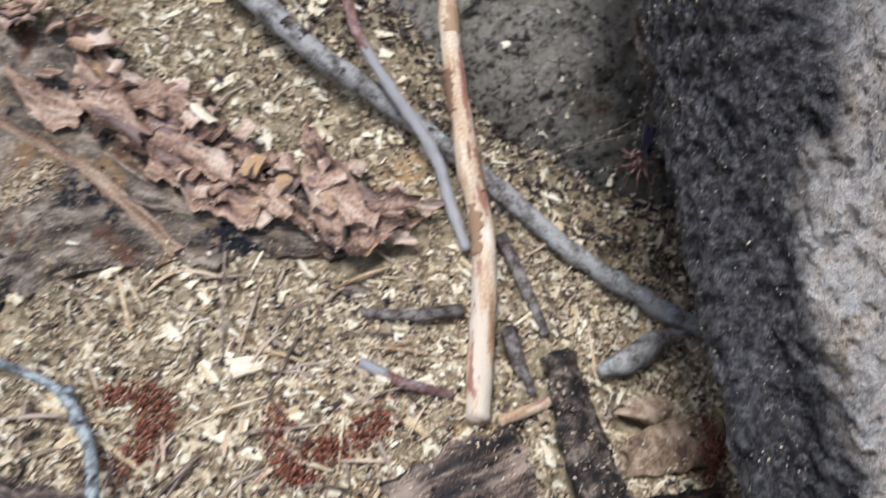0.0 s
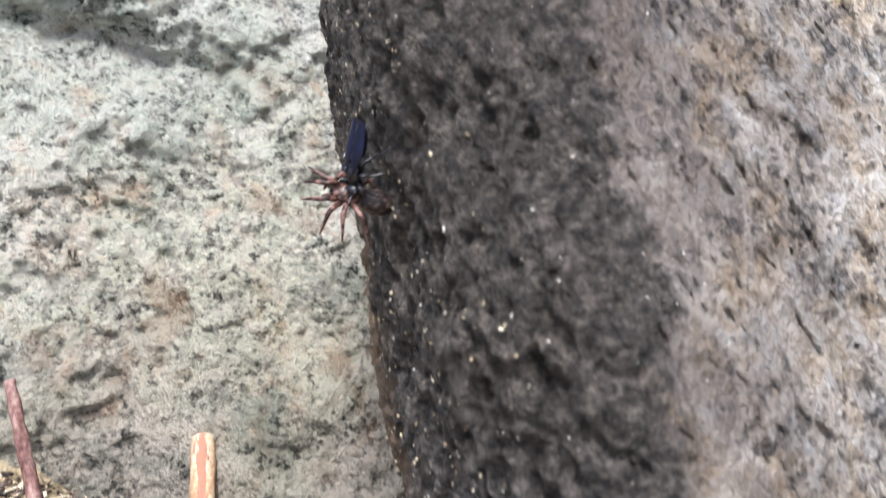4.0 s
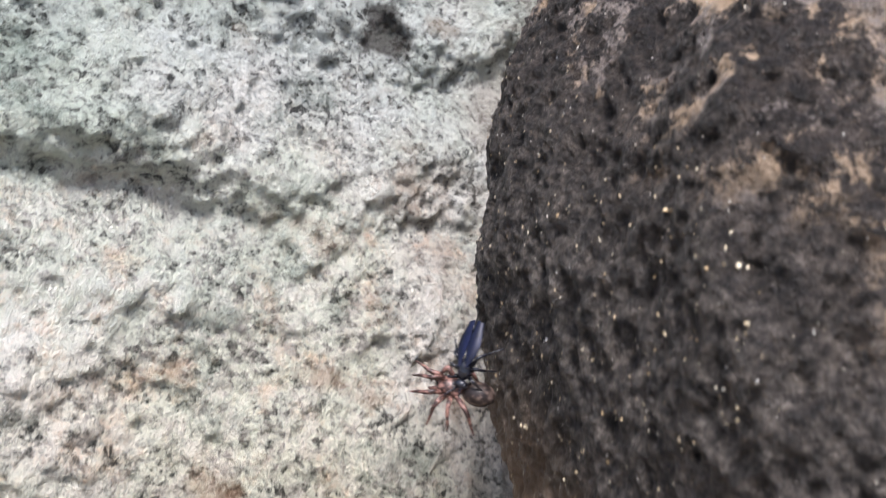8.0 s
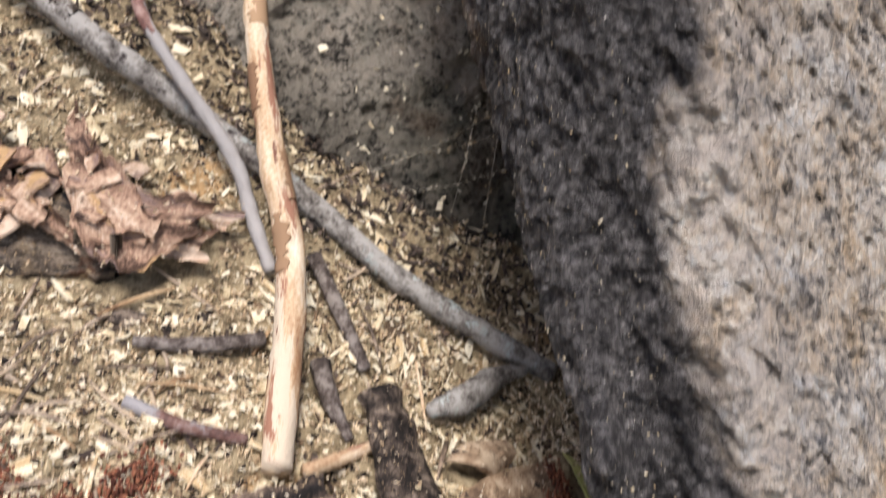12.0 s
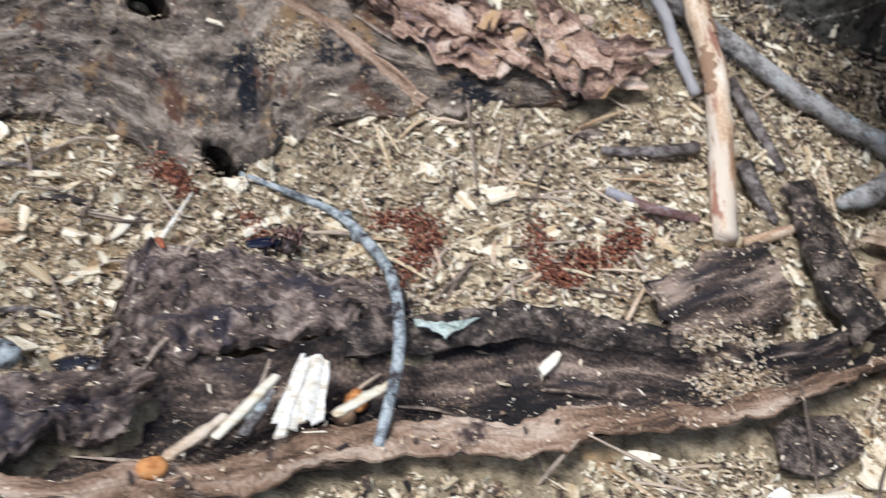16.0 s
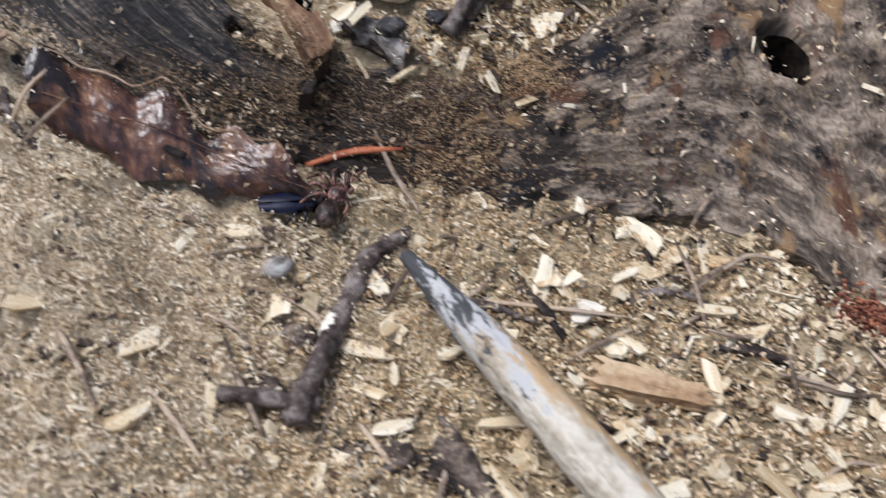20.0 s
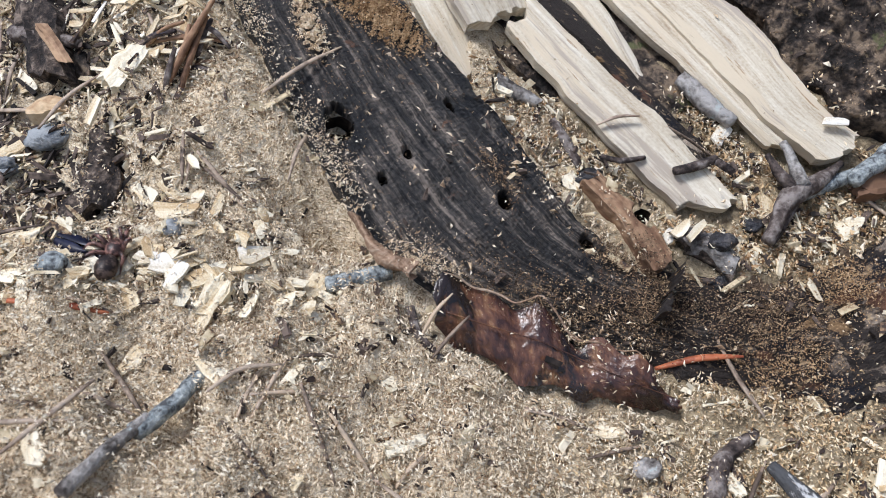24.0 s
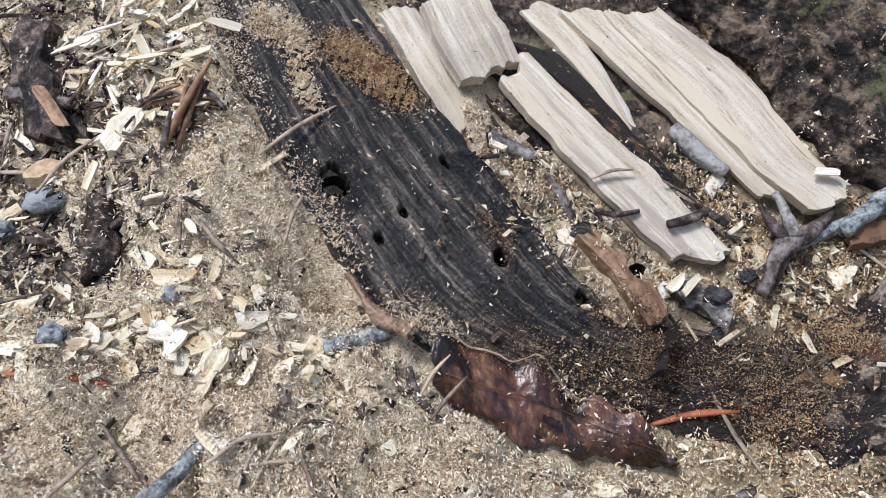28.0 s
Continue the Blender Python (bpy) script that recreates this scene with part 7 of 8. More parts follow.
lump("pebble", "pale grey pebble in the litter", (-0.3665, 0.0985, 0.1792), (0.0036, 0.0026, 0.0016), STONE, 6)
lump("lichen_lump", "dark lump with grey-green lichen beside the stick", (-0.1566, 0.0757, 0.0751), (0.0046, 0.0042, 0.0034), LICHEN, 7, "lump")
lump("beetle_shell", "glossy black beetle shell by the bark", (-0.1402, 0.0769, 0.0682), (0.0078, 0.0036, 0.003), CHITIN, 8, "beetle", 0.3, 0.08)
lump("bark_crumb", "dark crumb of bark on sawdust", (-0.2362, 0.1004, 0.1002), (0.0042, 0.0034, 0.0016), DARKBARK, 9, "bark")
lump("bark_crumb", "purple-brown crumb of bark on sawdust", (-0.2210, 0.0854, 0.0933), (0.0046, 0.003, 0.0014), DARKBARK, 10, "bark")
lump("bark_crumb", "grey crumb of bark on sawdust", (-0.2412, 0.1086, 0.1047), (0.003, 0.0026, 0.0014), GREYBARK, 11, "bark")
lump("bark_crumb", "dark crumb of bark on litter", (-0.0284, 0.2023, 0.0472), (0.0062, 0.0030, 0.0022), DARKBARK, 12, "bark")
lump("pebble", "dark grey crumb standing in sawdust", (-0.3208, 0.0949, 0.1594), (0.0022, 0.002, 0.0018), STONE, 13)
lump("pebble", "grey lichened crumb in sawdust", (-0.3321, 0.0760, 0.1602), (0.0028, 0.0026, 0.002), LICHEN, 14)

# white shred of wood and splinters on the bark
SHRED = tagged(new("wood_shred"), "white fibrous shred of wood on the bark", "wood shred")
SHRED.empty_display_size = 0.01
SHRED_A, SHRED_B = np.array([(-0.0973, 0.0942, 0.0570), (-0.0977, 0.0804, 0.0581), (-0.0979, 0.0687, 0.0591)]), np.array([(-0.0906, 0.0922, 0.0561), (-0.0891, 0.0821, 0.0559), (-0.0886, 0.0741, 0.0561)])
for k in range(6):
    rs = random.Random(40 + k)
    lo, hi = k / 6 - 0.04, (k + 1) / 6 + 0.02
    ra, rb = SHRED_A + (SHRED_B - SHRED_A) * lo, SHRED_A + (SHRED_B - SHRED_A) * hi
    cut, tail = rs.uniform(-0.1, 0.22), rs.uniform(-0.12, 0.3)
    ra, rb = [np.array([q[0] + (q[1] - q[0]) * cut, q[1], q[2] + (q[1] - q[2]) * tail]) + (0, 0, rs.uniform(0, 0.0011)) for q in (ra, rb)]
    part("fibre_strip", sheet(ra, rb, thick=0.0006, sag=rs.uniform(0, 0.0004), jag=0.0006, ends=0.004, relief=0.0003, nu=30, nv=9, seed=91 + k), WHITEWOOD, SHRED)
for a, b, mat in (((-0.1147, 0.0564, 0.0662), (-0.1076, 0.0714, 0.0617), BAREWOOD), ((-0.1077, 0.0647, 0.0626), (-0.1008, 0.0855, 0.0585), CHIP), ((-0.1031, 0.0675, 0.0602), (-0.1008, 0.0810, 0.0589), GREYBARK), ((-0.0878, 0.0797, 0.0519), (-0.0773, 0.0918, 0.0486), CHIP)):
    tagged(part("splinter", tube([a, b], [0.0012, 0.0016, 0.0012], n=18, sides=6, rough=0.55, flat=0.4, seed=int(-a[0] * 1e4)), mat), "narrow wood splinter on the bark", "splinter", "splinters on the bark")

bark("bark_scrap", "long grey-brown curl of bark beside the weathered stick", [(-0.2089, 0.0891, 0.0923), (-0.1999, 0.0855, 0.0900), (-0.1879, 0.0790, 0.0876)], [(-0.2099, 0.0851, 0.0919), (-0.1999, 0.0797, 0.0897), (-0.1879, 0.0742, 0.0874)], DARKBARK, thick=0.0008, sag=-0.0006, relief=0.0014, grit=0.0008, jag=0.003, ends=0.004, nu=50, nv=20, seed=161)
for p, w in (((-0.2277, 0.0642, 0.0989), 0.003), ((-0.2186, 0.0528, 0.0988), 0.0018), ((-0.2144, 0.0854, 0.0912), 0.0034), ((-0.1551, 0.0929, 0.0714), 0.0022), ((-0.2354, 0.0894, 0.0988), 0.0024), ((-0.1650, 0.0795, 0.0774), 0.0024)):
    lump("bark_crumb", "dark ragged crumb of bark on the sawdust", p, (w, w * 0.7, w * 0.5), HUMUS, int(w * 1e5), "bark", 0.4, 0.7)
for k in range(46):
    rd = random.Random(1300 + k)
    x, y = rd.uniform(-0.235, -0.14), rd.uniform(0.075, 0.135)
    if TOPS[on_map(x, y)] < -1:
        lay("bark_bit", rd.choice(chips), (DARKBARK, DARKTWIG, FLAKE)[k % 3], x, y, rd.uniform(0, 6.28), rd, "dark scrap of bark beside the weathered stick", "bark", "scattered bark bits", 0.001, 0.4, rd.uniform(0.6, 1.1))
for a, b in (((-0.2150, 0.1150), (-0.2010, 0.1185)), ((-0.2110, 0.0960), (-0.2010, 0.0840)), ((-0.2080, 0.0900), (-0.2150, 0.0810)), ((-0.2050, 0.1230), (-0.1960, 0.1180)), ((-0.1950, 0.0990), (-0.1860, 0.1040)), ((-0.1650, 0.0870), (-0.1560, 0.0930)), ((-0.1720, 0.1290), (-0.1600, 0.1310)), ((-0.1860, 0.1330), (-0.1740, 0.1380))):
    za, zb = float(surface(*a)), float(surface(*b))
    stick("dark_twig", "short dark twig in the golden sawdust", [(*a, za + 0.0008), ((a[0] + b[0]) / 2, (a[1] + b[1]) / 2 + 0.0008, float(surface((a[0] + b[0]) / 2, (a[1] + b[1]) / 2)) + 0.0014), (*b, zb + 0.0006)], [0.0007, 0.0010, 0.0006], DARKTWIG, int(-a[0] * 1e4), rough=0.4)
# the tangle of needles, bark and stones on the upper bank
for a, b, r in (
    ((-0.3376, 0.1178, 0.1825), (-0.3263, 0.1334, 0.1998), 0.0012), ((-0.3343, 0.1193, 0.1817), (-0.3288, 0.1316, 0.1963), 0.0011), ((-0.3343, 0.1254, 0.1875), (-0.3326, 0.1298, 0.1954), 0.0011),
    ((-0.3315, 0.1267, 0.1888), (-0.3291, 0.1328, 0.1952), 0.0012), ((-0.3424, 0.1267, 0.1934), (-0.3259, 0.1316, 0.1904), 0.0008), ((-0.3357, 0.1242, 0.1875), (-0.3259, 0.1273, 0.1846), 0.0008),
    ((-0.3430, 0.1252, 0.1927), (-0.3338, 0.1298, 0.1961), 0.0008), ((-0.3346, 0.1238, 0.1856), (-0.3285, 0.1293, 0.1876), 0.0008), ((-0.3470, 0.1245, 0.1920), (-0.3354, 0.1282, 0.1949), 0.0010),
    ((-0.3321, 0.1310, 0.1949), (-0.3250, 0.1308, 0.1893), 0.0008), ((-0.3363, 0.1187, 0.1834), (-0.3335, 0.1244, 0.1924), 0.0010),
):
    tagged(part("conifer_needle", tube([a, tuple((np.array(a) + np.array(b)) / 2 + (0.0006, 0, 0.0012)), b], [r * 0.7, r, r * 0.6], n=14, sides=7, rough=0.2, flat=0.7), (DARKTWIG, REDROT, PLATE)[int(abs(a[0]) * 1e5) % 3]), "dark brown needle in a standing tuft", "needle", "tuft of needles")
bark("bark_scrap", "purple-brown slab of rotten bark on the bank", [(-0.3882, 0.1418, 0.2126), (-0.3823, 0.1314, 0.2056), (-0.3761, 0.1234, 0.1997), (-0.3693, 0.1156, 0.1936)], [(-0.3744, 0.1394, 0.2118), (-0.3699, 0.1299, 0.2050), (-0.3629, 0.1217, 0.1981), (-0.3569, 0.1140, 0.1916)], DARKBARK, thick=0.004, sag=0.001, relief=0.0012, grit=0.0008, jag=0.003, ends=0.004, nu=44, nv=24, seed=61)
bark("bark_scrap", "reddish strip of bark standing in the litter", [(-0.3698, 0.1231, 0.2005), (-0.3651, 0.1200, 0.1976), (-0.3594, 0.1166, 0.1940)], [(-0.3650, 0.1212, 0.2013), (-0.3600, 0.1186, 0.1984), (-0.3549, 0.1151, 0.1947)], REDROT, thick=0.0012, sag=0.0006, jag=0.001, ends=0.003, nu=30, nv=10, seed=62)
bark("bark_scrap", "damp purple-brown scrap of bark pressed in the sawdust", [(-0.3503, 0.1022, 0.1779), (-0.3476, 0.0974, 0.1745), (-0.3455, 0.0923, 0.1715)], [(-0.3409, 0.1053, 0.1769), (-0.3383, 0.1014, 0.1737), (-0.3382, 0.0951, 0.1707)], DARKBARK, thick=0.002, relief=0.0014, grit=0.0010, jag=0.004, ends=0.004, nu=40, nv=36, seed=63)
bark("bark_scrap", "ochre crumbly scrap of wood on the bank", [(-0.3637, 0.1081, 0.1879), (-0.3605, 0.1106, 0.1886), (-0.3550, 0.1116, 0.1876)], [(-0.3610, 0.1057, 0.1869), (-0.3570, 0.1071, 0.1866), (-0.3528, 0.1089, 0.1864)], CHUNKWOOD, thick=0.003, relief=0.001, grit=0.0008, jag=0.0016, nu=30, nv=14, seed=64)
bark("bark_scrap", "dark rotten wood under the bank", [(-0.3721, 0.1217, 0.1940), (-0.3663, 0.1179, 0.1904), (-0.3595, 0.1172, 0.1884)], [(-0.3626, 0.1278, 0.1971), (-0.3576, 0.1230, 0.1926), (-0.3538, 0.1188, 0.1887)], ROT, thick=0.003, relief=0.0016, grit=0.001, jag=0.003, nu=36, nv=30, seed=65)
lump("pebble", "blue-grey stone half buried in the bank", (-0.3591, 0.1065, 0.1818), (0.0058, 0.0048, 0.0022), STONE, 65, rough=0.5)
lump("pebble", "pale grey flat stone in the litter", (-0.3684, 0.0987, 0.1798), (0.005, 0.0026, 0.0018), STONE, 66, rough=0.5)
# charred twigs and scraps behind the log
stick("charred_twig", "charred forked twig with grey crust behind the log", [(-0.2117, 0.1873, 0.1320), (-0.2161, 0.1804, 0.1313), (-0.2199, 0.1753, 0.1311), (-0.2226, 0.1698, 0.1298), (-0.2249, 0.1614, 0.1264)], [0.0010, 0.0018, 0.0024, 0.0016, 0.0014], DARKTWIG, 71, rough=0.45)
stick("charred_twig", "side prong of a charred twig", [(-0.2204, 0.1745, 0.1320), (-0.2241, 0.1766, 0.1356), (-0.2265, 0.1792, 0.1386)], [0.0018, 0.0013, 0.0008], DARKTWIG, 72, rough=0.4)
stick("charred_twig", "side prong of a charred twig with pale crust", [(-0.2192, 0.1753, 0.1326), (-0.2214, 0.1800, 0.1367), (-0.2237, 0.1830, 0.1398)], [0.0018, 0.0013, 0.0009], GREYBARK, 73, rough=0.4)
stick("lichened_twig", "lichen-crusted twig leaning on the charred one", [(-0.2091, 0.1839, 0.1294), (-0.2058, 0.1896, 0.1300), (-0.2000, 0.1979, 0.1301)], [0.0018, 0.0024, 0.0026], LICHEN, 74, rough=0.4)
chunk("orange-brown block of crumbling wood", (-0.2051, 0.1892, 0.1233), 0.0095, 0.006, 0.006, 0.4, REDROT, 12)
stick("dark_twig", "thin dark twig lying over the board's end", [(-0.2438, 0.1630, 0.1429), (-0.2401, 0.1663, 0.1423), (-0.2362, 0.1704, 0.1421)], [0.0010, 0.0012, 0.0010], DARKTWIG, 75)
stick("dark_twig", "thin dark twig crossing the board's end", [(-0.2370, 0.1699, 0.1424), (-0.2346, 0.1698, 0.1407), (-0.2326, 0.1695, 0.1391)], [0.0008, 0.0010, 0.0008], DARKTWIG, 76)
stick("dark_twig", "brown twig beside the pale board", [(-0.2580, 0.1580, 0.1492), (-0.2541, 0.1597, 0.1473), (-0.2499, 0.1631, 0.1463)], [0.0006, 0.0007, 0.0005], DARKTWIG, 77)
stick("grey_branch", "short grey knobbly branch between the boards", [(-0.2465, 0.1881, 0.1549), (-0.2412, 0.1862, 0.1503), (-0.2346, 0.1838, 0.1446)], [0.0018, 0.0024, 0.0018], GREYBARK, 78, rough=0.45)
bark("bark_scrap", "curled grey-purple bark with a pale crust", [(-0.2428, 0.1522, 0.1335), (-0.2400, 0.1553, 0.1336), (-0.2355, 0.1559, 0.1309), (-0.2302, 0.1554, 0.1273)], [(-0.2397, 0.1518, 0.1292), (-0.2370, 0.1527, 0.1280), (-0.2344, 0.1524, 0.1261), (-0.2310, 0.1509, 0.1231)], GREYBARK, thick=0.0014, sag=0.0025, jag=0.002, grit=0.0006, nu=40, nv=24, seed=79)
for p, long, wide, turn, mat, label in (
    ((-0.2366, 0.1828, 0.1414), 0.006, 0.0032, 1.5, WHITEWOOD, "pale ragged chip by the boards"), ((-0.2100, 0.1778, 0.1208), 0.006, 0.005, 0.3, CHIP, "honey-coloured scrap behind the log"),
    ((-0.2404, 0.1519, 0.1258), 0.0055, 0.002, 1.2, CHIP, "pale splinter under curled bark"), ((-0.2377, 0.1513, 0.1236), 0.006, 0.0018, 1.4, CHIP, "pale splinter under curled bark"),
    ((-0.2125, 0.1905, 0.1292), 0.0062, 0.0022, 0.1, WHITEWOOD, "white sliver on a charred twig"), ((-0.2433, 0.1541, 0.1290), 0.004, 0.003, 1.3, WHITEWOOD, "white chip beside curled bark"),
    ((-0.2199, 0.1673, 0.1216), 0.006, 0.002, 2.2, CHIP, "pale splinter behind the log"), ((-0.2795, 0.1645, 0.1638), 0.004, 0.0024, 0.2, CHIP, "tan chip behind the slab"), ((-0.3655, 0.1039, 0.1819), 0.0105, 0.0026, 0.9, CHIP, "long pale splinter on the bank"),
    ((-0.3697, 0.1268, 0.1969), 0.0065, 0.003, 2.0, WHITEWOOD, "white chip on the dark bank"), ((-0.3445, 0.1071, 0.1773), 0.0065, 0.0022, 1.6, CHIP, "pale splinter by the mound"),
    ((-0.3635, 0.1374, 0.2025), 0.006, 0.004, 0.2, WHITEWOOD, "cream chip with rounded edge"), ((-0.3324, 0.1104, 0.1735), 0.005, 0.002, 0.4, CHIP, "tan splinter by the mound"),
):
    lay("wood_chip", chip_mesh(int(p[0] * -1e5) % 89 + 400, long, wide, 0.0007), mat, p[0], p[1], turn, rng, label, "wood chip", "scattered wood chips", 0.0015, 0.3)
for x, y, w, h in [(-0.2329, 0.1534, 0.0032, 0.0020), (-0.2334, 0.1499, 0.0022, 0.0016), (-0.2293, 0.1663, 0.0030, 0.0014), (-0.2608, 0.1555, 0.0036, 0.0020), (-0.2152, 0.1662, 0.0024, 0.0012)]:
    lump("charred_crumb", "black charred crumb of wood", (x, y), (w, w * 0.75, h), CHARCOAL, int(x * -1e4), "charred wood", 0.3, 0.6)
# stray silk hung with crumbs between the boulders
WEB = tagged(new("cobweb"), "torn spider silk hung with sawdust crumbs by the boulder", "cobweb")
WEB.empty_display_size = 0.01
for k, (a, b) in enumerate((
    ((0.0344, 0.2482, 0.0642), (0.0778, 0.2534, 0.0871)), ((0.0401, 0.2461, 0.0710), (0.0798, 0.2530, 0.0790)), ((0.0625, 0.2491, 0.0524), (0.0639, 0.2396, 0.0937)), ((0.0700, 0.2390, 0.0427), (0.0733, 0.2486, 0.0852)), ((0.0462, 0.2477, 0.0592), (0.0814, 0.2541, 0.0657)),
)):
    line = smooth_line([a, tuple((np.array(a) + np.array(b)) / 2 - (0, 0, 0.002)), b], 40)
    part("silk_thread", tube([tuple(q) for q in line[::4]], [0.00004, 0.00004], n=20, sides=4, rough=0), WHITEWOOD, WEB)
    rr = np.random.default_rng(600 + k)
    at = line[rr.integers(0, 40, 22)] + rr.normal(scale=0.0004, size=(22, 3))
    part("silk_crumbs", shards("silk_crumbs", at, np.tile((0.0, 0.0, 1.0), (22, 1)), rr.uniform(0.4, 1.3, (22, 3)) * (0.0011, 0.0005, 0.0004), 600 + k), CHIP, WEB)

stick("lichened_twig", "lichened twig end at the log's foot", [(-0.2206, 0.1760, 0.1299), (-0.2127, 0.1843, 0.1291), (-0.2014, 0.1969, 0.1276)], [0.0022, 0.0016, 0.0014], LICHEN, 31)
stick("dark_twig", "dark charred twig on sawdust", [(-0.2211, 0.1752, 0.1289), (-0.2230, 0.1689, 0.1265), (-0.2248, 0.1635, 0.1246)], [0.0018, 0.0016, 0.0012], DARKTWIG, 32)
stick("dark_twig", "thin dark twig over the sawdust behind the slab", [(-0.2694, 0.1619, 0.1568), (-0.2651, 0.1585, 0.1512), (-0.2629, 0.1562, 0.1480)], [0.0010, 0.0012, 0.0010], DARKTWIG, 33)
stick("dark_twig", "dark twig among the needles", [(-0.3790, 0.1242, 0.1997), (-0.3683, 0.1238, 0.1977), (-0.3594, 0.1239, 0.1957)], [0.0020, 0.0018, 0.0012], DARKTWIG, 34)
stick("dark_twig", "thin dark stem on sawdust", [(-0.2853, 0.1109, 0.1399), (-0.2825, 0.1071, 0.1360), (-0.2779, 0.1059, 0.1317)], [0.0010, 0.0009, 0.0008], DARKTWIG, 35)
bark("bark_scrap", "grey scrap of bark lying behind the slab", [(-0.2812, 0.1636, 0.1678), (-0.2772, 0.1647, 0.1650), (-0.2723, 0.1644, 0.1607)], [(-0.2814, 0.1610, 0.1655), (-0.2773, 0.1615, 0.1622), (-0.2733, 0.1626, 0.1594)], GREYBARK, thick=0.0015, sag=0.001, jag=0.001, nu=24, nv=12, seed=95)


# grit on the boulders
def grit(name, rock, pick, count, size, mat, seed, label):
    me = bpy.data.objects[rock].data
    co = np.empty(len(me.vertices) * 3)
    me.vertices.foreach_get("co", co)
    co = co.reshape(-1, 3)
    no = np.empty(len(me.vertices) * 3, np.float32)
    me.vertex_normals.foreach_get("vector", no)
    no = no.reshape(-1, 3)
    rr = np.random.default_rng(seed)
    k = np.nonzero(pick(*co.T))[0]
    k = rr.choice(k, count)
    p = co[k] + rr.normal(scale=0.0006, size=(count, 3)) * (1 - np.abs(no[k]))
    s = rr.uniform(0.5, 1.3, (count, 3)) * size * np.exp(rr.normal(scale=0.4, size=(count, 1)))
    return tagged(part(name, shards(name, p, no[k].astype(float), s, seed), mat), label, "grit", kind="stuff")


# pale specks: stuck sawdust, and white bits that imitate the crust's glints
grit("pale_grit", "boulder", lambda x, y, z: (y < 0.27 + 0.6 * (z - 0.15)) & (x + 0.2 * z < 0.125) & (z > 0.02) & (z < 0.34), 1500, (0.0003, 0.00016, 0.00016), WHITEWOOD, 201, "pale sawdust specks and imitated glints on the black crust")
grit("tan_grit", "boulder", lambda x, y, z: (y < 0.29 + 0.6 * (z - 0.15)) & (x + 0.2 * z < 0.095) & (z > 0.05) & (z < 0.3), 2200, (0.00036, 0.00024, 0.00024), CHIP, 202, "tan sawdust grit on the boulder's corner")
grit("tan_grit", "back_boulder", lambda x, y, z: (x > 0.02) & (x < 0.12) & (z < 0.1) & (z > 0.03), 130, (0.0022, 0.0012, 0.0006), CHIP, 203, "sawdust flakes on the dark foot of the boulder")


# ---- the wasp and its prey ----
def ball(size, at, seed=0, rough=0.04, levels=2):
    bm = blob(size, seed, rough, levels)
    bmesh.ops.translate(bm, verts=bm.verts, vec=at)
    return bm


def make_wasp():
    w = tagged(new("spider_wasp"), "black spider wasp with blue iridescent wings dragging a spider", "wasp")
    w.empty_display_size = 0.005
    mm = 0.001
    part("head", ball((0.9 * mm, 1.25 * mm, 1.0 * mm), (4.2 * mm, 0, 2.4 * mm), 1), CHITIN, w)
    for s in (-1, 1):
        part("eye", ball((0.5 * mm, 0.35 * mm, 0.65 * mm), (4.4 * mm, s * 1.0 * mm, 2.6 * mm), 2, 0.01), CHITIN, w)
        part("antenna", tube([(4.9 * mm, s * 0.4 * mm, 2.9 * mm), (6.4 * mm, s * 1.2 * mm, 4.0 * mm), (7.6 * mm, s * 2.2 * mm, 3.4 * mm)], [0.00016, 0.00014, 0.00008], n=10, sides=6, rough=0), CHITIN, w)
        part("wing", sheet([(1.6 * mm, s * 0.5 * mm, 3.5 * mm), (-2 * mm, s * 0.1 * mm, 3.6 * mm), (-6.8 * mm, s * 0.2 * mm, 3.0 * mm)], [(1.4 * mm, s * 0.9 * mm, 3.4 * mm), (-2 * mm, s * 2.0 * mm, 3.1 * mm), (-6.4 * mm, s * 1.5 * mm, 2.7 * mm)], thick=0.00006, sag=0.0002, jag=0.0001, relief=0.00004, grain=(400, 900), nu=24, nv=10, seed=3), WING, w)
    part("thorax", ball((2.0 * mm, 1.25 * mm, 1.25 * mm), (1.6 * mm, 0, 2.4 * mm), 3), CHITIN, w)
    part("abdomen", ball((2.9 * mm, 1.2 * mm, 1.15 * mm), (-3.2 * mm, 0, 2.0 * mm), 4), CHITIN, w)
    part("waist", tube([(0.0, 0, 2.3 * mm), (-0.9 * mm, 0, 2.2 * mm)], [0.0004, 0.0005], n=5, sides=8, rough=0), CHITIN, w)
    for k, (x0, x1, x2, y2) in enumerate([(2.8, 4.0, 4.6, 3.6), (1.6, 1.2, 0.6, 4.6), (0.6, -1.6, -3.4, 4.8)]):
        for s in (-1, 1):
            part("leg", tube([(x0 * mm, s * 0.9 * mm, 1.8 * mm), ((x0 + x1) / 2 * mm, s * 2.2 * mm, 3.0 * mm), (x1 * mm, s * 3.0 * mm, 1.8 * mm), (x2 * mm, s * y2 * mm, 0.1 * mm)], [0.0004, 0.0003, 0.0002, 0.00012], n=14, sides=6, rough=0), CHITIN, w)
    return w


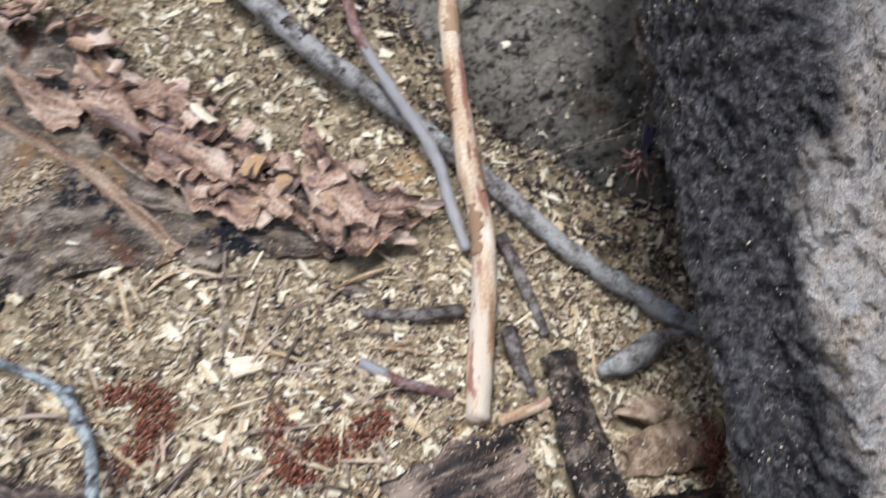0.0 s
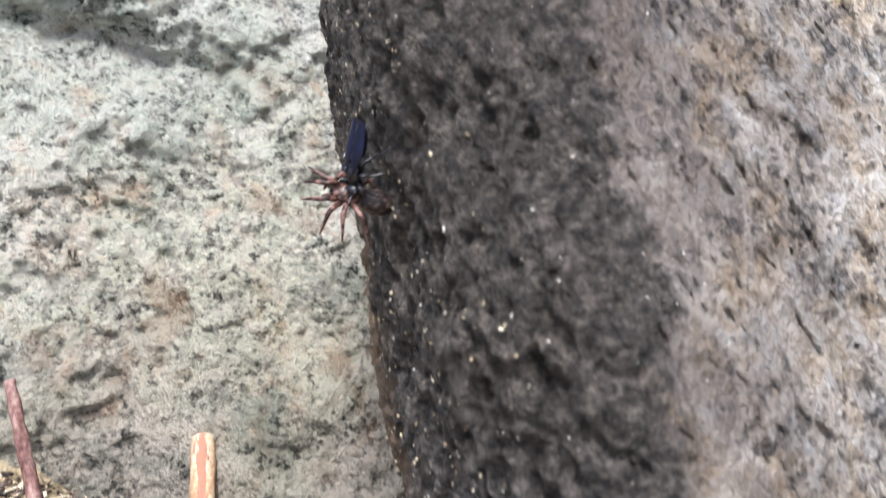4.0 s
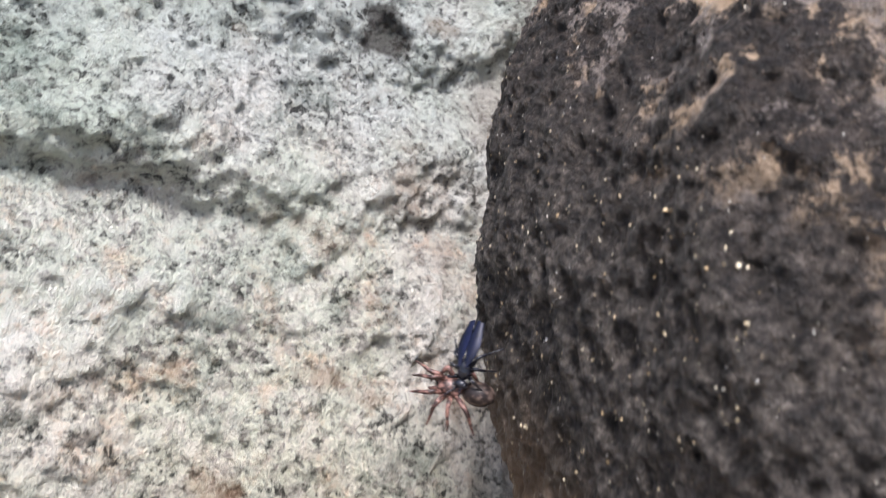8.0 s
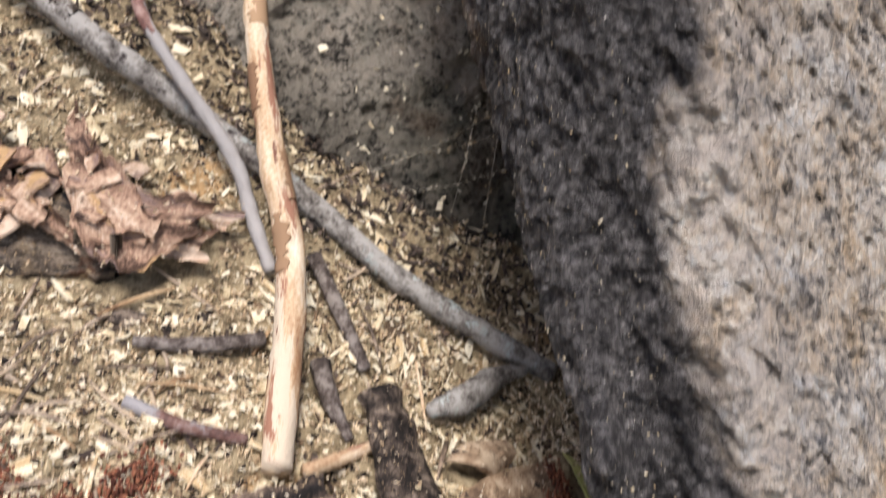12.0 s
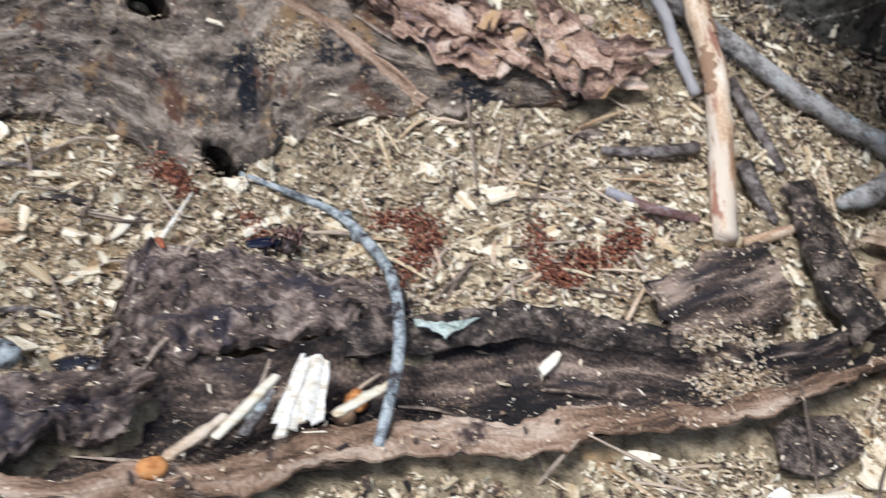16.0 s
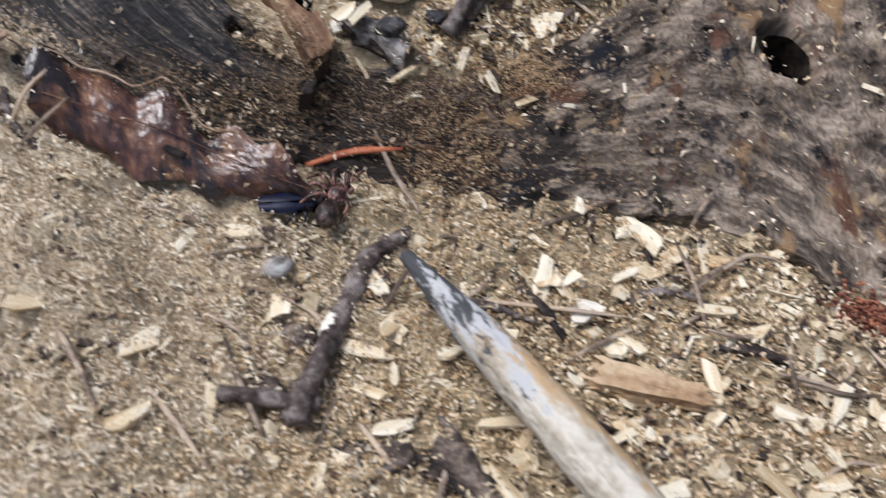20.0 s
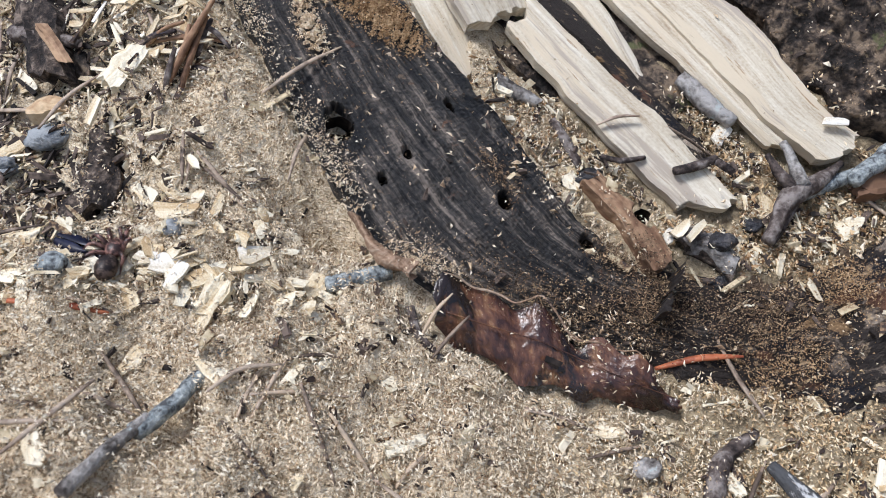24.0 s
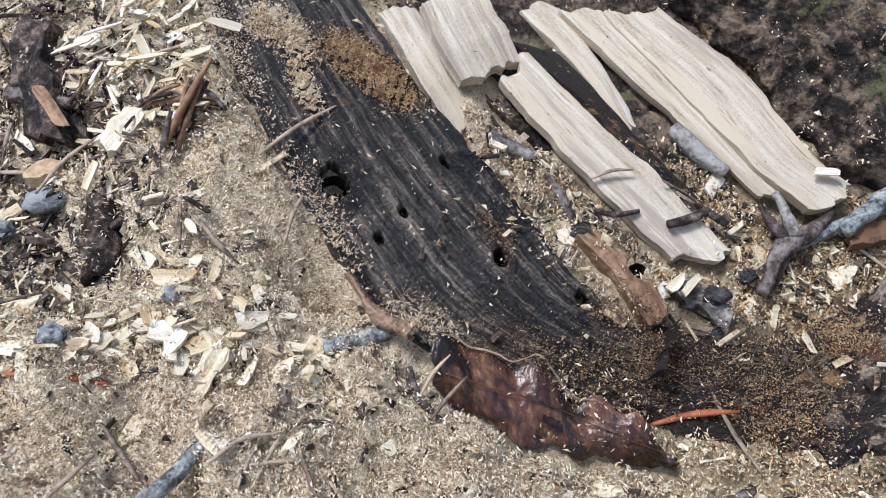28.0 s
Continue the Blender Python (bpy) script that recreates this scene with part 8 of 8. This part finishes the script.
def make_spider():
    s0 = tagged(new("spider"), "limp reddish-brown spider held in the wasp's jaws", "spider")
    s0.empty_display_size = 0.005
    mm = 0.001
    part("cephalothorax", ball((2.3 * mm, 1.9 * mm, 1.4 * mm), (2.1 * mm, 0, 0), 5), SPIDERSKIN, s0)
    part("abdomen", ball((3.0 * mm, 2.2 * mm, 2.0 * mm), (-2.6 * mm, 0, -0.2 * mm), 6), SPIDERBELLY, s0, "rounded grey-brown abdomen")
    for s in (-1, 1):
        part("palp", tube([(4.1 * mm, s * 0.5 * mm, 0), (5.3 * mm, s * 0.9 * mm, -0.4 * mm), (5.6 * mm, s * 0.6 * mm, -1.2 * mm)], [0.0003, 0.0003, 0.0002], n=8, sides=6, rough=0), SPIDERSKIN, s0)
        part("fang", tube([(4.2 * mm, s * 0.5 * mm, -0.3 * mm), (4.6 * mm, s * 0.5 * mm, -1.5 * mm)], [0.0006, 0.0003], n=6, sides=7, rough=0), CHITIN, s0)
    for base, knee, foot in (
        ((3.4, 1.2), (5.8, 2.2, 0.9), (8.6, 2.0, -1.5)), ((2.6, 1.4), (4.0, 4.0, 1.0), (4.6, 6.6, -2.2)), ((1.8, 1.4), (1.8, 4.2, 0.9), (1.0, 7.0, -2.0)), ((1.0, 1.3), (-1.4, 4.0, 0.9), (-3.4, 6.4, -2.4)),
        ((3.4, -1.2), (6.0, -1.4, 1.2), (8.8, -2.8, 0.4)), ((2.8, -1.3), (5.6, -0.2, 1.8), (8.8, -0.6, -0.6)), ((1.8, -1.4), (3.4, -2.6, 1.6), (5.0, -1.0, -1.6)), ((1.0, -1.3), (-0.8, -2.8, 1.0), (-2.6, -2.2, -1.8)),
    ):
        a, b, c = np.array((*base, -0.3)) * mm, np.array(knee) * mm, np.array(foot) * mm
        part("leg", tube([a, (a + b) / 2 + (0, 0, 0.0006), b, (b + c) / 2 + (0, 0, 0.0002), c], [0.00045, 0.0005, 0.0004, 0.00026, 0.00014], n=18, sides=6, rough=0), SPIDERSKIN, s0)
    return s0


WASP = make_wasp()
SPIDER = make_spider()


def motions():
    """The wasp hauls the spider up the boulder's corner, down again and away over the sawdust."""
    walk(WASP, [(t, pose(*p)) for t, *p in [
        (0.0, 0.0567, 0.1982, 0.1022, -139.6, 79.4, 74.7),
        (0.3, 0.0563, 0.2023, 0.0978, 38.0, 58.0, -105.9),
        (0.5, 0.0507, 0.1724, 0.1185, -146.6, 66.4, 64.6),
        (0.8, 0.0507, 0.1708, 0.1190, -142.9, 66.5, 67.9),
        (1.0, 0.0515, 0.1696, 0.1214, -139.5, 70.9, 72.5),
        (1.2, 0.0522, 0.1693, 0.1212, -138.9, 71.9, 73.4),
        (1.5, 0.0526, 0.1786, 0.1330, -118.0, 67.8, 92.0),
        (1.8, 0.0540, 0.1816, 0.1388, 65.5, 86.8, -77.6),
        (2.0, 0.0531, 0.1870, 0.1510, -13.7, 81.5, -157.8),
        (2.2, 0.0520, 0.1917, 0.1602, 18.7, 76.2, -124.6),
        (2.5, 0.0479, 0.2012, 0.1696, -111.0, 75.5, 101.7),
        (2.8, 0.0472, 0.2087, 0.1857, -50.9, 76.7, 163.9),
        (3.0, 0.0430, 0.2159, 0.1802, -106.7, 40.3, 88.1),
        (3.2, 0.0406, 0.2301, 0.1852, 58.3, 58.6, -83.5),
        (3.5, 0.0393, 0.2262, 0.1971, -107.0, 43.3, 90.2),
        (3.8, 0.0401, 0.2295, 0.2142, 1.0, 84.4, -142.7),
        (4.0, 0.0378, 0.2359, 0.2189, -21.0, 83.7, -165.1),
        (4.2, 0.0359, 0.2411, 0.2195, -107.7, 47.3, 92.3),
        (4.5, 0.0345, 0.2589, 0.2336, 40.7, 58.0, -103.1),
        (6.5, 0.0309, 0.2870, 0.2470, 19.3, 53.3, -125.6),
        (7.0, 0.0284, 0.2903, 0.2441, 10.3, 49.6, -134.4),
        (7.3, 0.0274, 0.2929, 0.2484, -7.2, 39.4, -149.5),
        (7.5, 0.0243, 0.2858, 0.2368, 20.5, 53.7, -124.3),
        (7.8, 0.0217, 0.2765, 0.2211, 7.4, 48.2, -137.2),
        (8.0, 0.0254, 0.2752, 0.2189, 18.3, 53.0, -126.6),
        (8.3, 0.0278, 0.2650, 0.2018, 24.6, 55.1, -120.2),
        (8.5, 0.0303, 0.2634, 0.1990, 13.4, 51.0, -131.5),
        (8.8, 0.0354, 0.2569, 0.1886, 9.7, 53.9, -134.7),
        (9.0, 0.0371, 0.2473, 0.1897, 94.4, 87.2, -48.7),
        (9.3, 0.0399, 0.2409, 0.1750, -51.3, 81.9, 163.9),
        (9.5, 0.0398, 0.2468, 0.1718, 30.3, 56.4, -114.2),
        (9.8, 0.0375, 0.2362, 0.1542, 31.6, 56.8, -112.8),
        (10.0, 0.0440, 0.2327, 0.1519, 53.2, 59.0, -89.2),
        (10.2, 0.0454, 0.2280, 0.1441, 51.6, 59.0, -91.1),
        (10.7, 0.0580, 0.2596, 0.1232, 51.6, 59.0, -91.1),
        (11.5, 0.0760, 0.2690, 0.0982, 51.6, 59.0, -91.1),
        (12.5, 0.0810, 0.2590, 0.0782, 51.6, 59.0, -91.1),
        (13.2, 0.0387, 0.2429, 0.0474, 31.0, -0.0, 32.0),
        (13.8, -0.0066, 0.1887, 0.0399, 16.1, -0.0, 18.4),
        (14.5, -0.0569, 0.1240, 0.0429, 9.8, -0.4, 36.0),
        (15.1, -0.0764, 0.1332, 0.0456, -1.2, 3.6, -34.6),
        (15.5, -0.0909, 0.1452, 0.0477, -0.4, 6.7, -11.2),
        (15.8, -0.1070, 0.1357, 0.0510, 10.1, 8.2, 51.4),
        (16.1, -0.1204, 0.1357, 0.0550, 2.7, 17.0, 10.8),
        (16.5, -0.1284, 0.1332, 0.0582, 13.4, 16.1, 39.9),
        (16.8, -0.1410, 0.1285, 0.0639, 1.7, 23.4, 6.3),
        (17.1, -0.1489, 0.1208, 0.0677, 19.1, 16.0, 50.5),
        (17.4, -0.1566, 0.1092, 0.0717, 11.9, 19.3, 37.1),
        (17.7, -0.1710, 0.0990, 0.0783, 1.9, 18.9, 16.7),
        (18.0, -0.1752, 0.0935, 0.0803, -9.0, 16.4, -8.2),
        (18.3, -0.1856, 0.1006, 0.0837, -12.1, 14.8, -31.3),
        (18.6, -0.1958, 0.1055, 0.0872, -0.9, 17.5, -9.7),
        (18.8, -0.1996, 0.1058, 0.0886, -1.1, 17.9, -13.1),
        (19.0, -0.2039, 0.1135, 0.0914, -1.9, 21.9, -26.1),
        (19.2, -0.2118, 0.1199, 0.0959, 11.9, 21.2, -3.8),
        (19.5, -0.2194, 0.1231, 0.1005, 12.6, 26.0, -9.3),
        (19.7, -0.2254, 0.1242, 0.1035, 23.5, 19.9, 11.6),
        (20.0, -0.2423, 0.1202, 0.1108, 31.5, 15.5, 28.2),
        (20.2, -0.2491, 0.1166, 0.1134, 29.9, 20.3, 24.1),
        (20.4, -0.2572, 0.1125, 0.1183, 30.1, 23.0, 25.6),
        (20.6, -0.2635, 0.1064, 0.1230, 20.4, 31.6, 11.1),
        (20.8, -0.2694, 0.1045, 0.1291, 14.7, 35.5, 2.6),
        (21.0, -0.2676, 0.1081, 0.1300, 3.6, 37.9, -17.5),
        (21.2, -0.2707, 0.1111, 0.1333, 17.0, 36.4, 0.6),
        (21.5, -0.2794, 0.1096, 0.1396, 16.8, 38.2, 0.7),
        (21.8, -0.2815, 0.1118, 0.1420, 6.3, 41.6, -16.1),
        (22.0, -0.2838, 0.1105, 0.1433, 9.0, 41.3, -11.6),
        (22.2, -0.2834, 0.1120, 0.1423, 13.3, 40.3, -6.4),
        (22.5, -0.2940, 0.1053, 0.1453, 19.9, 36.8, 6.5),
        (24.5, -0.3486, 0.0865, 0.1702, 16.5, 16.0, -1.8),
        (25.0, -0.3604, 0.0891, 0.1746, 19.9, 11.9, -1.7),
        (25.4, -0.3652, 0.0907, 0.1764, 22.0, 9.8, 0.7),
        (26.2, -0.4266, 0.0923, 0.1857, 16.0, -0.0, -12.5),
        (28.0, -0.4565, 0.0920, 0.1915, 11.4, -0.0, -12.5),
    ]])
    walk(SPIDER, [(t, pose(*p)) for t, *p in [
        (0.0, 0.0572, 0.2024, 0.0917, -44.7, -5.6, 162.1),
        (0.3, 0.0556, 0.2018, 0.0906, -44.5, -4.4, 160.5),
        (0.5, 0.0526, 0.1784, 0.1087, -43.9, -3.3, 158.3),
        (0.8, 0.0525, 0.1768, 0.1092, -43.2, -3.2, 156.8),
        (1.0, 0.0530, 0.1751, 0.1114, -42.7, -3.4, 155.9),
        (1.2, 0.0536, 0.1746, 0.1111, -42.4, -4.0, 155.7),
        (1.5, 0.0517, 0.1815, 0.1251, -43.0, -6.9, 159.1),
        (1.8, 0.0533, 0.1807, 0.1326, -43.1, -7.8, 160.0),
        (2.0, 0.0512, 0.1861, 0.1429, -43.6, -9.1, 161.8),
        (2.2, 0.0502, 0.1897, 0.1533, -44.0, -9.8, 163.2),
        (2.5, 0.0466, 0.2025, 0.1621, -45.2, -11.1, 166.8),
        (2.8, 0.0449, 0.2086, 0.1794, -46.2, -11.9, 169.8),
        (3.0, 0.0425, 0.2223, 0.1748, -46.4, -12.8, 170.8),
        (3.2, 0.0403, 0.2256, 0.1791, -46.5, -13.2, 171.2),
        (3.5, 0.0385, 0.2324, 0.1915, -46.8, -13.5, 172.1),
        (3.8, 0.0388, 0.2285, 0.2076, -46.8, -12.8, 171.8),
        (4.0, 0.0365, 0.2353, 0.2133, -47.1, -13.0, 172.8),
        (4.2, 0.0349, 0.2468, 0.2135, -47.3, -13.5, 173.4),
        (4.5, 0.0331, 0.2550, 0.2289, -47.7, -13.9, 174.9),
        (6.5, 0.0290, 0.2848, 0.2448, -44.8, -10.5, 165.6),
        (7.0, 0.0250, 0.2870, 0.2402, -43.0, -8.4, 160.2),
        (7.3, 0.0239, 0.2907, 0.2462, -42.7, -8.7, 159.6),
        (7.5, 0.0220, 0.2831, 0.2336, -42.1, -8.0, 158.0),
        (7.8, 0.0202, 0.2753, 0.2205, -41.7, -6.6, 156.2),
        (8.0, 0.0229, 0.2724, 0.2156, -41.2, -5.4, 154.5),
        (8.3, 0.0259, 0.2626, 0.1991, -41.1, -3.4, 152.8),
        (8.5, 0.0274, 0.2605, 0.1956, -41.5, -3.1, 153.2),
        (8.8, 0.0332, 0.2549, 0.1862, -41.8, -2.4, 153.2),
        (9.0, 0.0365, 0.2465, 0.1820, -42.0, -2.2, 153.5),
        (9.3, 0.0382, 0.2407, 0.1685, -43.0, -3.3, 156.5),
        (9.5, 0.0378, 0.2437, 0.1678, -43.8, -4.8, 159.4),
        (9.8, 0.0360, 0.2341, 0.1519, -44.2, -5.4, 160.6),
        (10.0, 0.0433, 0.2293, 0.1474, -43.8, -4.4, 158.9),
        (10.2, 0.0447, 0.2267, 0.1431, -43.9, -4.4, 159.2),
        (10.7, 0.0572, 0.2583, 0.1222, -43.9, -4.4, 159.2),
        (11.5, 0.0752, 0.2680, 0.0972, -43.9, -4.4, 159.2),
        (12.5, 0.0802, 0.2580, 0.0772, -43.9, -4.4, 159.2),
        (13.2, 0.0450, 0.2450, 0.0500, 28.4, -0.0, 71.6),
        (13.8, 0.0000, 0.1900, 0.0427, 16.8, -0.0, 71.6),
        (14.5, -0.0514, 0.1272, 0.0463, 8.3, 2.1, 83.8),
        (15.1, -0.0709, 0.1296, 0.0487, 6.2, 4.5, 86.1),
        (15.5, -0.0844, 0.1439, 0.0505, 6.7, 4.2, 86.9),
        (15.8, -0.1024, 0.1404, 0.0535, 13.0, 4.6, 88.7),
        (16.1, -0.1135, 0.1368, 0.0566, 17.5, 5.2, 88.3),
        (16.5, -0.1226, 0.1370, 0.0598, 21.1, 5.4, 86.1),
        (16.8, -0.1339, 0.1292, 0.0646, 24.0, 6.4, 87.0),
        (17.1, -0.1436, 0.1254, 0.0692, 25.5, 6.6, 87.1),
        (17.4, -0.1505, 0.1129, 0.0728, 24.3, 9.6, 88.6),
        (17.7, -0.1641, 0.1009, 0.0795, 22.0, 10.6, 91.9),
        (18.0, -0.1681, 0.0930, 0.0818, 20.3, 12.9, 92.5),
        (18.3, -0.1793, 0.0977, 0.0854, 19.2, 8.6, 92.5),
        (18.6, -0.1888, 0.1044, 0.0887, 19.3, 3.7, 91.2),
        (18.8, -0.1927, 0.1043, 0.0900, 19.0, 3.1, 90.9),
        (19.0, -0.1975, 0.1105, 0.0924, 20.2, -0.4, 89.6),
        (19.2, -0.2047, 0.1187, 0.0968, 22.1, -5.5, 88.7),
        (19.5, -0.2126, 0.1212, 0.1008, 22.9, -7.9, 89.2),
        (19.7, -0.2183, 0.1242, 0.1044, 24.1, -10.1, 88.8),
        (20.0, -0.2355, 0.1218, 0.1120, 27.0, -12.5, 90.1),
        (20.2, -0.2421, 0.1178, 0.1141, 28.8, -11.6, 90.4),
        (20.4, -0.2502, 0.1139, 0.1187, 30.5, -5.6, 94.8),
        (20.6, -0.2564, 0.1065, 0.1226, 32.3, 4.2, 101.5),
        (20.8, -0.2623, 0.1039, 0.1283, 34.4, 8.6, 105.1),
        (21.0, -0.2610, 0.1058, 0.1290, 35.1, 10.3, 103.3),
        (21.2, -0.2636, 0.1102, 0.1323, 35.9, 7.7, 101.2),
        (21.5, -0.2724, 0.1087, 0.1383, 37.1, 5.8, 102.6),
        (21.8, -0.2749, 0.1095, 0.1405, 37.4, 5.3, 102.8),
        (22.0, -0.2771, 0.1086, 0.1418, 37.5, 5.4, 103.4),
        (22.2, -0.2766, 0.1104, 0.1409, 37.5, 3.0, 101.1),
        (22.5, -0.2869, 0.1049, 0.1441, 37.1, -6.4, 97.7),
        (24.5, -0.3415, 0.0853, 0.1717, 13.3, -16.1, 108.3),
        (25.0, -0.3534, 0.0877, 0.1764, 7.3, -17.5, 109.2),
        (25.4, -0.3583, 0.0895, 0.1785, 5.2, -18.3, 109.6),
        (26.2, -0.4200, 0.0900, 0.1885, 16.5, -0.0, 71.6),
        (28.0, -0.4500, 0.0900, 0.1943, 13.5, -0.0, 71.6),
    ]])


motions()
